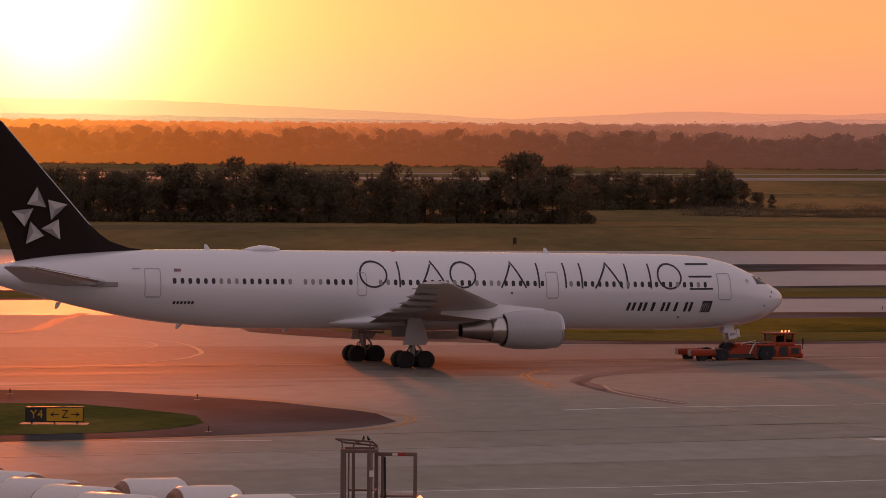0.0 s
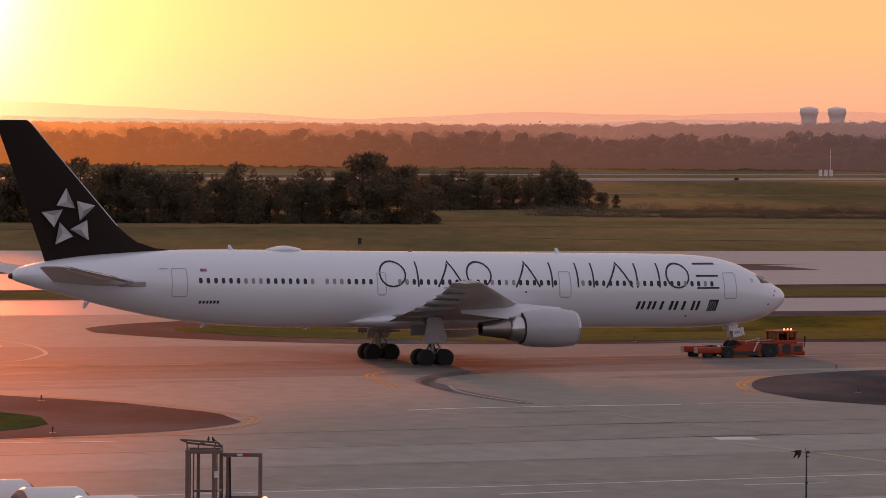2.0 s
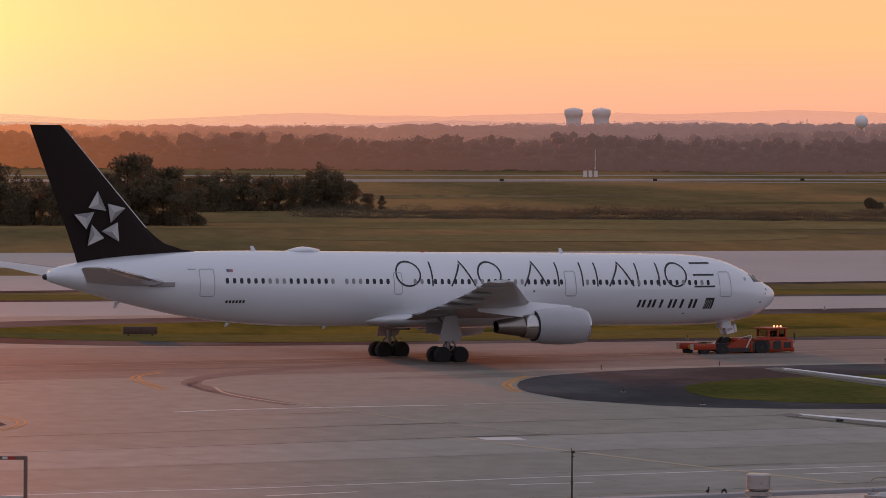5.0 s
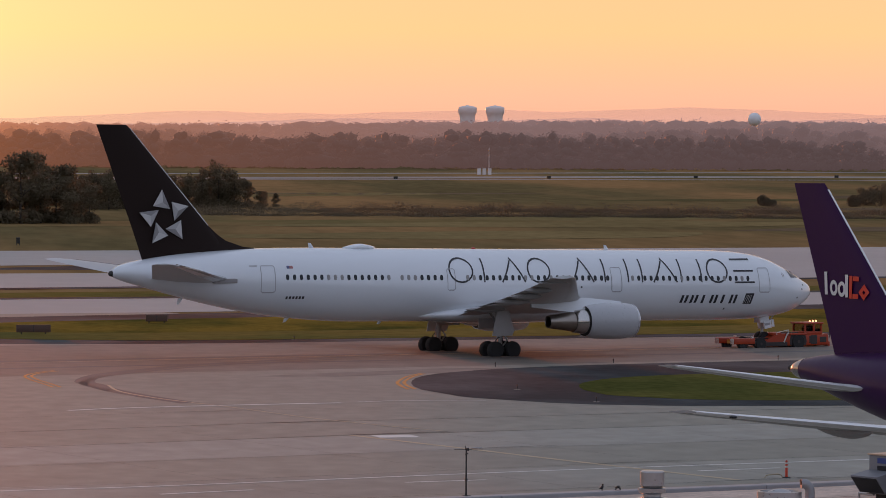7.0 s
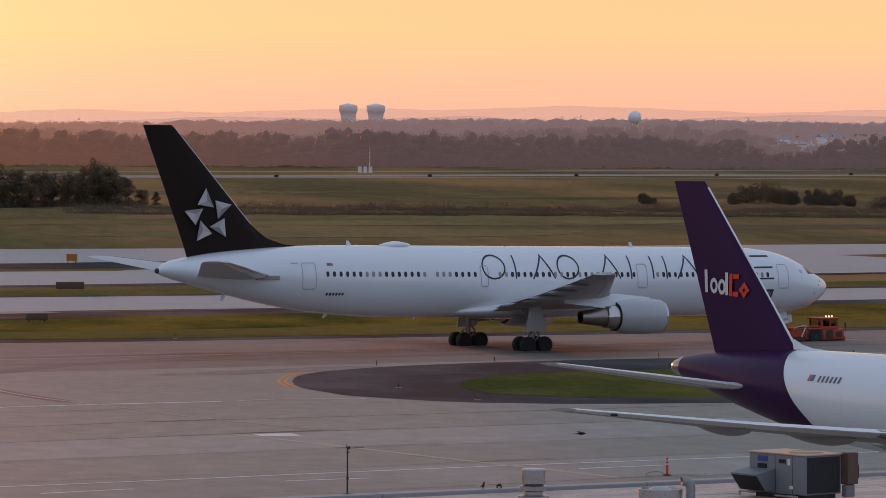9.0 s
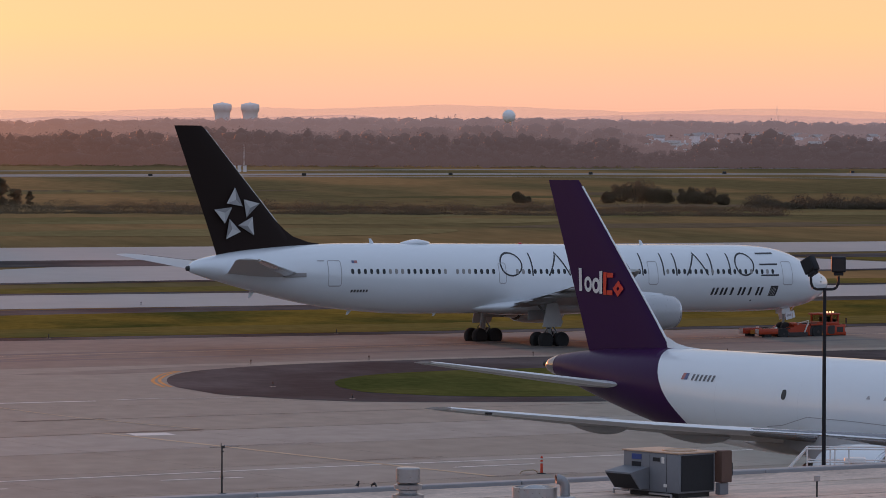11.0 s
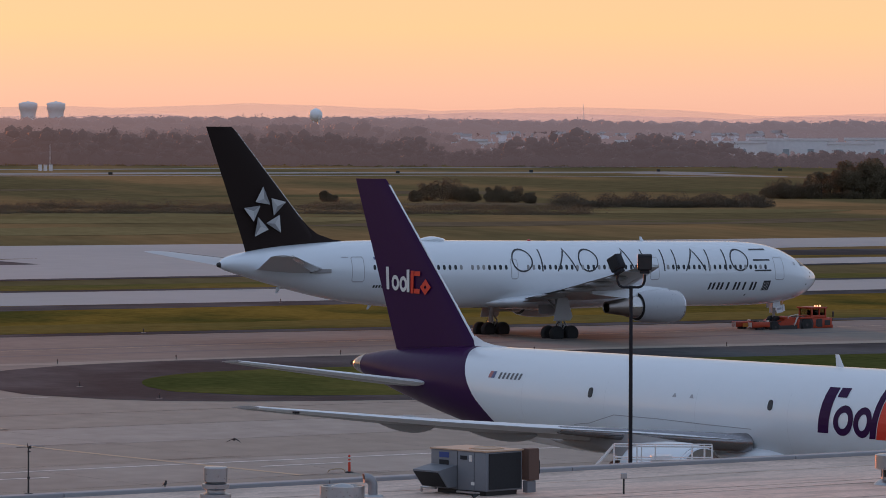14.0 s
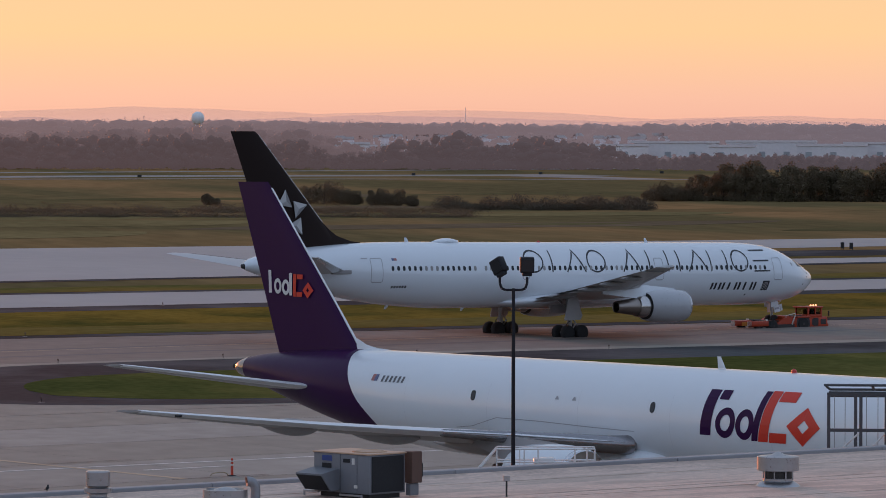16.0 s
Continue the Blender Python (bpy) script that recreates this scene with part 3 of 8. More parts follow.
for _k in range(14):
    _m = M_STAIN if _k % 3 else M_WORN
    stain(_rp.uniform(0, 150), _rp.uniform(236, 285), _rp.uniform(6, 26), _rp.uniform(0.8, 3.2), _m, 0.0050 + 0.0006 * (_k % 5), "dark worn stain on the apron concrete" if _k % 3 else "pale worn patch on the apron concrete")

# painted lines and joints
for _o in (0.0, 0.7):
    line("yellow_edge_line", [(57, 193.4 - _o * 0.4), (72.3, 195.3 - _o * 0.5), (80.0 + _o * 0.2, 199.3 - _o * 0.6), (84.1 + _o * 0.7, 206.0), (84.1 + _o, 212.4), (83.9 + _o, 218.8), (79.4 + _o * 0.6, 230.2 + _o * 0.4), (70.2, 239.2 + _o)], 0.14, M_YELLOW, "curved double yellow edge line round the island", "marking", parts=5)
    line("yellow_edge_line", [(124.4 - _o * 0.7, 221.6), (126.0 - _o * 0.7, 225.5), (127.6 - _o * 0.7, 228.8), (129.5 - _o * 0.7, 231.8), (131.9 - _o * 0.5, 235.2 + _o * 0.3), (134.3 - _o * 0.1, 238.0 + _o * 0.5)], 0.24, M_YELLOW, "curved double yellow edge line round the island", "marking", parts=5)
    line("yellow_edge_line", [(113.2, 251 + _o), (111.0 - _o * 0.4, 249 + _o * 0.4), (109.0 - _o * 0.7, 245.9), (107.4 - _o * 0.7, 241.2), (106.2 - _o * 0.7, 236.5), (105.2 - _o * 0.7, 232.9)], 0.20, M_YELLOW, "curved yellow edge line on concrete", "marking", parts=5)
line("yellow_centre_line", [(-200, 262.5), (60, 262.5), (400, 262)], 0.3, M_YELLOW_OLD, "faded yellow taxiway centre line", "marking", parts=60)
line("yellow_guide_line", [(77.2, 261.1), (84.3, 264.8), (92.5, 270.8), (96.4, 276.7), (99.1, 283.0), (101.8, 295.4), (101.6, 304), (100.0, 309), (95.3, 314), (80, 322), (40, 330)], 0.34, M_YELLOW_OLD, "long curved worn yellow guide line", "marking", parts=6)
line("yellow_guide_line", [(60, 274), (82.3, 278.3), (90.0, 280.9), (97.6, 289.8), (99.9, 297.7), (98.6, 304.0), (92, 309), (70, 314)], 0.22, M_YELLOW_OLD, "long curved worn yellow guide line", "marking", parts=6)
line("yellow_guide_line", [(109, 234), (106.5, 226.8), (105.4, 218.6), (105.4, 210.2), (104.9, 197.4), (105.9, 185.6)], 0.20, M_YELLOW_OLD, "faded yellow guide line across the apron", "marking")
line("yellow_stand_line", [(99.9, 184.9), (100.3, 173.4), (100.5, 164.8), (101.1, 150.6)], 0.40, M_YELLOW_OLD, "faded yellow stand line", "marking")
line("white_line", [(95.5, 210.4), (99.3, 211.2), (106.2, 211.2), (113.2, 210.6)], 0.45, M_WHITELINE, "thin worn white line on the apron", "marking")
line("white_line", [(114.5, 210.9), (117.5, 211.1), (122.3, 209.3)], 0.22, M_WHITELINE, "thin worn white line on the apron", "marking")
line("white_line", [(20, 158), (66, 159.2), (76.5, 158.7), (97.1, 159.2), (113.8, 158.7), (150, 158)], 0.28, M_WHITELINE, "long worn white apron line", "marking")
line("white_dash", [(74.5, 154.7), (79.1, 155.1)], 0.28, M_WHITELINE, "short worn white dash on the apron", "marking")
line("white_dash", [(87.0, 155.9), (91.0, 155.6)], 0.28, M_WHITELINE, "short worn white dash on the apron", "marking")
line("white_dash", [(102.5, 156), (107, 156)], 0.28, M_WHITELINE, "short worn white dash on the apron", "marking")
line("white_dash", [(60, 154), (64.5, 154.3)], 0.28, M_WHITELINE, "short worn white dash on the apron", "marking")
line("white_patch", [(100.6, 183.4), (102.7, 182.9)], 2.0, M_WHITELINE, "small worn white painted patch", "marking")
line("white_line", [(63.1, 192.0), (70.7, 191.1)], 0.3, M_WHITELINE, "short worn white line beside the island", "marking")
line("tyre_mark", [(141, 261), (127.2, 255.8), (116.7, 248.2), (112.3, 243.4), (109.2, 238), (108.3, 234.6), (106.8, 229), (105.6, 221), (105.0, 214)], 1.3, M_RUBBERMARK, "curved dark tyre mark on concrete", "tyre mark", lift=0.0085, parts=6)
line("tyre_mark", [(139, 258.5), (126, 253.4), (116, 246.2), (111.4, 241.5), (108.3, 236), (107, 231), (105.8, 225)], 0.7, M_RUBBERMARK, "curved dark tyre mark on concrete", "tyre mark", lift=0.0085, parts=6)
line("tyre_mark", [(60, 300), (85, 309), (96, 318), (101, 328), (106.3, 340.6), (112, 352)], 1.2, M_RUBBERMARK, "curved dark tyre mark on concrete", "tyre mark", lift=0.0085, parts=6)
line("tyre_mark", [(-40, 264.8), (60, 264.6), (130, 264.4), (260, 262)], 1.6, M_RUBBERMARK, "long faint tyre mark along the taxiway", "tyre mark", lift=0.0085, parts=20)
line("tyre_mark", [(-40, 255.8), (60, 255.6), (130, 255.4), (260, 254)], 1.4, M_RUBBERMARK, "long faint tyre mark along the taxiway", "tyre mark", lift=0.0085, parts=20)
for _v in (139, 150, 161.5, 173, 184.6, 195.2, 206):
    line("tar_joint", [(-120, _v - 2), (60, _v - 1.2), (104, _v + 0.6), (119, _v - 0.4), (330, _v - 6)], 0.13 if _v in (184.6, 195.2) else 0.05, M_TAR, "dark tar joint between concrete slabs", "joint", lift=0.0090, parts=30)
for _u in range(20, 200, 12):
    line("tar_joint", [(_u, 120), (_u + 1, 192)], 0.022, M_TAR, "dark tar joint between concrete slabs", "joint", lift=0.0090, parts=10)
strip("concrete_lane", -120, 330, lambda u: 173, lambda u: 184.4, 0.0025, M_CONC_B, "slightly paler concrete slab lane", "pavement")
strip("concrete_lane", -120, 330, lambda u: 150, lambda u: 161, 0.0025, M_CONC_C, "darker patched concrete slab lane", "pavement")
strip("taxiway_lane", -420, 520, lambda u: min(246.0, 244 - 0.1 * (u - 190)), lambda u: e1(u) - 0.4, 0.0025, M_CONC_T, "browner worn concrete taxiway lane", "pavement")


# ---------------------------------------------------------------- aircraft
def fuselage_loops(sections, n=40):
    loops = []
    for x, top, bot, hw in sections:
        c, h = (top + bot) / 2, (top - bot) / 2
        loops.append([(x, hw * math.cos(2 * math.pi * i / n), c + h * math.sin(2 * math.pi * i / n)) for i in range(n)])
    return loops


def refine(sections, steps=5):
    """More stations along a body, by smooth interpolation."""
    res = []
    for i in range(len(sections) - 1):
        p0, p1, p2, p3 = sections[max(i - 1, 0)], sections[i], sections[i + 1], sections[min(i + 2, len(sections) - 1)]
        k = steps if abs(p2[0] - p1[0]) < 9 else 2
        for s in range(k):
            t = s / k
            row = [p1[0] + (p2[0] - p1[0]) * t]
            for j in range(1, 4):
                m1 = (p2[j] - p0[j]) / (p2[0] - p0[0] or 1) * (p2[0] - p1[0])
                m2 = (p3[j] - p1[j]) / (p3[0] - p1[0] or 1) * (p2[0] - p1[0])
                row.append((2 * t ** 3 - 3 * t * t + 1) * p1[j] + (t ** 3 - 2 * t * t + t) * m1 + (-2 * t ** 3 + 3 * t * t) * p2[j] + (t ** 3 - t * t) * m2)
            res.append(tuple(row))
    res.append(sections[-1])
    return res


class Body:
    """A fuselage's shape: sections of (x, top, bottom, half width), x falling from the nose."""

    def __init__(self, sections):
        self.rows = refine(sections)
        self.up = sorted(self.rows)

    def side(self, x, z, out=0.012):
        """The point on the right-hand skin at x and z, and the skin's slope in x."""
        top, bot, hw = table(self.up, x)
        k = (z - (top + bot) / 2) / ((top - bot) / 2)
        k = max(-0.98, min(0.98, k))
        y = hw * math.sqrt(1 - k * k)
        n = Vector((0, y / hw ** 2, (z - (top + bot) / 2) / ((top - bot) / 2) ** 2)).normalized()
        return Vector((x, -(y + out * n.y), z + out * n.z)), n

    def patch(self, bm, poly, out=0.012, depth=2):
        """A flat outline (x, z) laid on the right-hand skin, with rows between its top and bottom."""
        vs = [bm.verts.new(self.side(x, z, out)[0]) for x, z in poly]
        bm.faces.new(vs)

    def quad(self, bm, a, b, c, d, nx=6, nz=6, out=0.012):
        """A four-sided patch (a-b lower edge, d-c upper edge) that follows the skin."""
        g = []
        for j in range(nz + 1):
            t = j / nz
            row = []
            for i in range(nx + 1):
                s = i / nx
                x = (a[0] * (1 - s) + b[0] * s) * (1 - t) + (d[0] * (1 - s) + c[0] * s) * t
                z = (a[1] * (1 - s) + b[1] * s) * (1 - t) + (d[1] * (1 - s) + c[1] * s) * t
                row.append(bm.verts.new(self.side(x, z, out)[0]))
            g.append(row)
        for j in range(nz):
            for i in range(nx):
                bm.faces.new((g[j][i], g[j][i + 1], g[j + 1][i + 1], g[j + 1][i]))

    def stroke(self, bm, pts, width, out=0.014):
        """A thin painted stroke along (x, z) points on the skin, as one strip."""
        pts = [Vector(p) for p in pts]
        closed = (pts[0] - pts[-1]).length < 1e-6
        dense = []
        for p, q in zip(pts, pts[1:]):
            n = max(1, int((q - p).length / 0.3))
            dense += [p.lerp(q, i / n) for i in range(n)]
        if not closed:
            dense.append(pts[-1])
        m, rows = len(dense), []
        for i, p in enumerate(dense):
            a = dense[i - 1] if closed or i else p
            b = dense[(i + 1) % m] if closed or i < m - 1 else p
            d1, d2 = (p - a), (b - p)
            d = ((d1.normalized() if d1.length else Vector((0, 0))) + (d2.normalized() if d2.length else Vector((0, 0))))
            d = d.normalized() if d.length > 1e-6 else (d1 if d1.length else d2).normalized()
            ref = d2 if d2.length else d1
            k = max(0.45, abs(d.dot(ref.normalized())))
            nrm = Vector((-d.y, d.x)) * width / 2 / k
            rows.append([bm.verts.new(self.side(*(p + nrm * s), out)[0]) for s in (-1, 1)])
        for i in range(m if closed else m - 1):
            u, v = rows[i], rows[(i + 1) % m]
            bm.faces.new((u[0], v[0], v[1], u[1]))


FOIL = [(1, 0), (0.85, 0.022), (0.65, 0.048), (0.45, 0.062), (0.25, 0.06), (0.1, 0.042), (0.025, 0.021), (0, 0), (0.025, -0.018), (0.1, -0.032), (0.25, -0.045), (0.45, -0.046), (0.65, -0.034), (0.85, -0.014)]


def wing_mesh(stations, side, thick=1.0, vertical=False):
    """stations: (span, x of leading edge, x of trailing edge, height at each); side -1 right, +1 left. A fin stands upright."""
    bm = bmesh.new()
    loops = []
    for st in stations:
        s, le, te, z = st[:4]
        zt = st[4] if len(st) > 4 else z
        c = le - te
        loops.append([(le - f * c, t * c * thick, s) if vertical else (le - f * c, side * s, z + (zt - z) * f + t * c * thick) for f, t in FOIL])
    return rings(bm, loops)


def half_foil(f):
    """Half thickness of the section at a share of its chord."""
    up = sorted(p for p in FOIL if p[1] >= 0)
    lo = sorted((p[0], -p[1]) for p in FOIL if p[1] <= 0)
    return max(table(up, f)[0], table(lo, f)[0])


NOSE = [(0.16, 0.052), (0.1, 0.044), (0.025, 0.024), (-0.004, 0.001), (0.025, -0.021), (0.1, -0.034), (0.16, -0.039)]


def leading_edge(stations, side, thick=1.0):
    """The bare metal nose of a wing, a hair proud of the wing's own skin."""
    bm = bmesh.new()
    loops = []
    for st in stations:
        s, le, te, z = st[:4]
        zt = st[4] if len(st) > 4 else z
        c = le - te
        loops.append([(le - f * c + 0.014, side * s, z + (zt - z) * f + t * c * thick * 1.02 + math.copysign(0.014, t)) for f, t in NOSE])
    return rings(bm, loops)


def tyre_mesh(r, w):
    return mesh_from("tyre", lathe([(-w / 2, r * 0.5), (-w / 2, r * 0.86), (-w * 0.36, r * 0.97), (-w * 0.15, r), (w * 0.15, r), (w * 0.36, r * 0.97), (w / 2, r * 0.86), (w / 2, r * 0.5)], 20, "Y"), M_TYRE, 40)


def hub_mesh(r, w, mat):
    bm = lathe([(-w * 0.52, 0.02), (-w * 0.52, r * 0.2), (-w * 0.35, r * 0.26), (-w * 0.42, r * 0.52), (w * 0.42, r * 0.52), (w * 0.35, r * 0.26), (w * 0.52, r * 0.2), (w * 0.52, 0.02)], 14, "Y")
    for k in range(6):
        w_ = k * math.pi / 3
        rod(bm, (r * 0.36 * math.cos(w_), -w * 0.46, r * 0.36 * math.sin(w_)), (r * 0.36 * math.cos(w_), w * 0.46, r * 0.36 * math.sin(w_)), r * 0.05, n=5)
    return mesh_from("rim", bm, mat, 40)


ROLLING = []        # wheels that turn as the tow moves: (object, rest place, radius)


def add_wheel(parent, tyre, rim, x, y, z, r, rolls=True):
    w = again("wheel", tyre, parent, pose(x, y, z))
    again("rim", rim, w, pose(0, 0, 0))
    if rolls:
        ROLLING.append((w, (x, y, z), r))
    return w


def jet_engine(parent, side, x0, x1, x2, y, z, r, cowl_mat):
    """Nacelle from inlet x0 to fan exit x1 and core nozzle x2, centre y, z."""
    L = x0 - x1
    bm = lathe([(x0 - 0.05, r * 0.80), (x0, r * 0.85), (x0 - 0.1, r * 0.91), (x0 - L * 0.25, r * 0.99), (x0 - L * 0.5, r), (x0 - L * 0.8, r * 0.95), (x1, r * 0.84), (x1 + 0.05, r * 0.79), (x0 - L * 0.55, r * 0.76), (x0 - 0.8, r * 0.74)], 36)
    bmesh.ops.translate(bm, vec=(0, side * y, z), verts=bm.verts)
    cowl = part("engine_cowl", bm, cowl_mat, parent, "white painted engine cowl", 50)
    bm = lathe([(x0 + 0.015, r * 0.82), (x0 + 0.03, r * 0.86), (x0 - 0.18, r * 0.925), (x0 - 0.2, r * 0.915)], 36)
    bmesh.ops.translate(bm, vec=(0, side * y, z), verts=bm.verts)
    part("inlet_lip", bm, M_ALU, cowl, "bare metal inlet lip", 60)
    M = x1 - x2
    bm = lathe([(x1 + 0.6, r * 0.72), (x1 - M * 0.05, r * 0.68), (x1 - M * 0.30, r * 0.61), (x1 - M * 0.32, r * 0.56), (x1 - M * 0.1, r * 0.50)], 36)
    bmesh.ops.translate(bm, vec=(0, side * y, z), verts=bm.verts)
    part("inner_cowl", bm, M_NOZZLE, cowl, "bright polished inner cowl", 50)
    bm = lathe([(x1 - M * 0.2, r * 0.53), (x1 - M * 0.36, r * 0.53), (x1 - M * 0.8, r * 0.40), (x2, r * 0.34), (x2 + 0.05, r * 0.28), (x2 + M * 0.3, r * 0.26)], 32)
    bmesh.ops.translate(bm, vec=(0, side * y, z), verts=bm.verts)
    part("core_nozzle", bm, M_EXHAUST, cowl, "heat-stained metal core nozzle", 50)
    bm = lathe([(x1 + 0.02, r * 0.72), (x1 + 0.03, r * 0.80), (x1 + 0.3, r * 0.78), (x1 + 0.3, r * 0.70)], 36)
    bmesh.ops.translate(bm, vec=(0, side * y, z), verts=bm.verts)
    part("exit_ring", bm, M_DARKMETAL, cowl, "dark fan exit", 50)
    bm = lathe([(x0 - 0.85, 0.02), (x0 - 0.86, r * 0.74), (x0 - 0.9, r * 0.74)], 30)
    bmesh.ops.translate(bm, vec=(0, side * y, z), verts=bm.verts)
    part("fan", bm, M_DARKMETAL, cowl, "dark fan inside the inlet", 50)
    return cowl


def oval(w, h, n=12, d=0.02):
    """A rounded window pane facing -y."""
    bm = bmesh.new()
    vs = []
    for i in range(n):
        a = 2 * math.pi * i / n
        c, s = math.cos(a), math.sin(a)
        vs.append((w / 2 * math.copysign(abs(c) ** 0.7, c), h / 2 * math.copysign(abs(s) ** 0.7, s)))
    rings(bm, [[(x, 0, z) for x, z in vs], [(x * 0.92, -d, z * 0.92) for x, z in vs]])
    return bm


def skin_pose(body, x, z, out=0.0):
    p, n = body.side(x, z, out)
    nv = Vector((0, -n.y, n.z))
    return Matrix.Translation(p) @ Vector((0, -1, 0)).rotation_difference(nv).to_matrix().to_4x4()


def door_outline(body, parent, x0, x1, z0, z1, name="door"):
    bm = bmesh.new()
    r = 0.1
    loop = [(x0 + r, z0), (x1 - r, z0), (x1, z0 + r), (x1, z1 - r), (x1 - r, z1), (x0 + r, z1), (x0, z1 - r), (x0, z0 + r), (x0 + r, z0)]
    body.stroke(bm, loop, 0.055)
    body.stroke(bm, [(x0 + 0.1, z0 - 0.03), (x1 - 0.1, z0 - 0.03)], 0.06)
    return part(name, bm, M_SEAM, parent, "closed cabin door with thin grey outline")


def main_gear(parent, side, x, y, top, r, track, base, tyre, rim, door_h):
    g = new("main_gear")
    g.parent = parent
    g.location = (x, side * y, 0)
    strut = bmesh.new()
    rod(strut, (0, 0, r * 1.0), (0, 0, 1.9), 0.17, 0.20, 12)
    rod(strut, (0, 0, 1.8), (0.05, side * -0.3, top), 0.24, 0.26, 12)
    rod(strut, (-base / 2, 0, r), (base / 2, 0, r), 0.14, n=10)
    for s in (-1, 1):
        rod(strut, (s * base / 2, -track / 2, r), (s * base / 2, track / 2, r), 0.09, n=8)
    rod(strut, (-0.35, 0, 1.0), (-0.12, 0, 2.2), 0.06, n=6)
    rod(strut, (0.1, 0, 2.0), (1.1, side * -0.6, top), 0.08, n=6)
    rod(strut, (0, 0, 2.2), (0, side * -1.6, top), 0.09, n=6)
    part("strut", strut, M_STRUT, g, "grey landing gear strut", 40)
    hose = bmesh.new()
    arc = [(-0.45, side * 0.1, 0.95), (-0.42, side * 0.12, 1.35), (-0.2, side * 0.14, 1.55), (0.1, side * 0.14, 1.45), (0.22, side * 0.12, 1.15)]
    for p, q in zip(arc, arc[1:]):
        rod(hose, p, q, 0.035, n=6)
    part("hydraulic_hose", hose, M_DARKMETAL, g, "dark looped hydraulic hose", 40)
    part("torque_link", rods([((0.25, 0, 0.9), (0.62, 0, 1.35)), ((0.62, 0, 1.35), (0.22, 0, 1.85))], 0.07), M_STRUT, g)
    part("inner_door", box(bmesh.new(), -1.0, 1.0, side * -1.5, side * -1.42, top - 1.25, top - 0.5, 0.02), M_BELLY, g, "grey belly gear door")
    d = bmesh.new()
    rings(d, [[(-0.45, side * 0.32, top + 0.1), (0.50, side * 0.32, top + 0.1), (1.05, side * 0.28, top - door_h * 0.8), (0.85, side * 0.28, top - door_h), (-0.85, side * 0.28, top - door_h)], [(-0.45, side * 0.38, top + 0.1), (0.50, side * 0.38, top + 0.1), (1.05, side * 0.33, top - door_h * 0.8), (0.85, side * 0.33, top - door_h), (-0.85, side * 0.33, top - door_h)]])
    part("gear_door", d, M_WINGGREY, g, "grey gear door panel")
    for sx in (-1, 1):
        for sy in (-1, 1):
            add_wheel(g, tyre, rim, sx * base / 2, sy * track / 2, r, r)
    return g


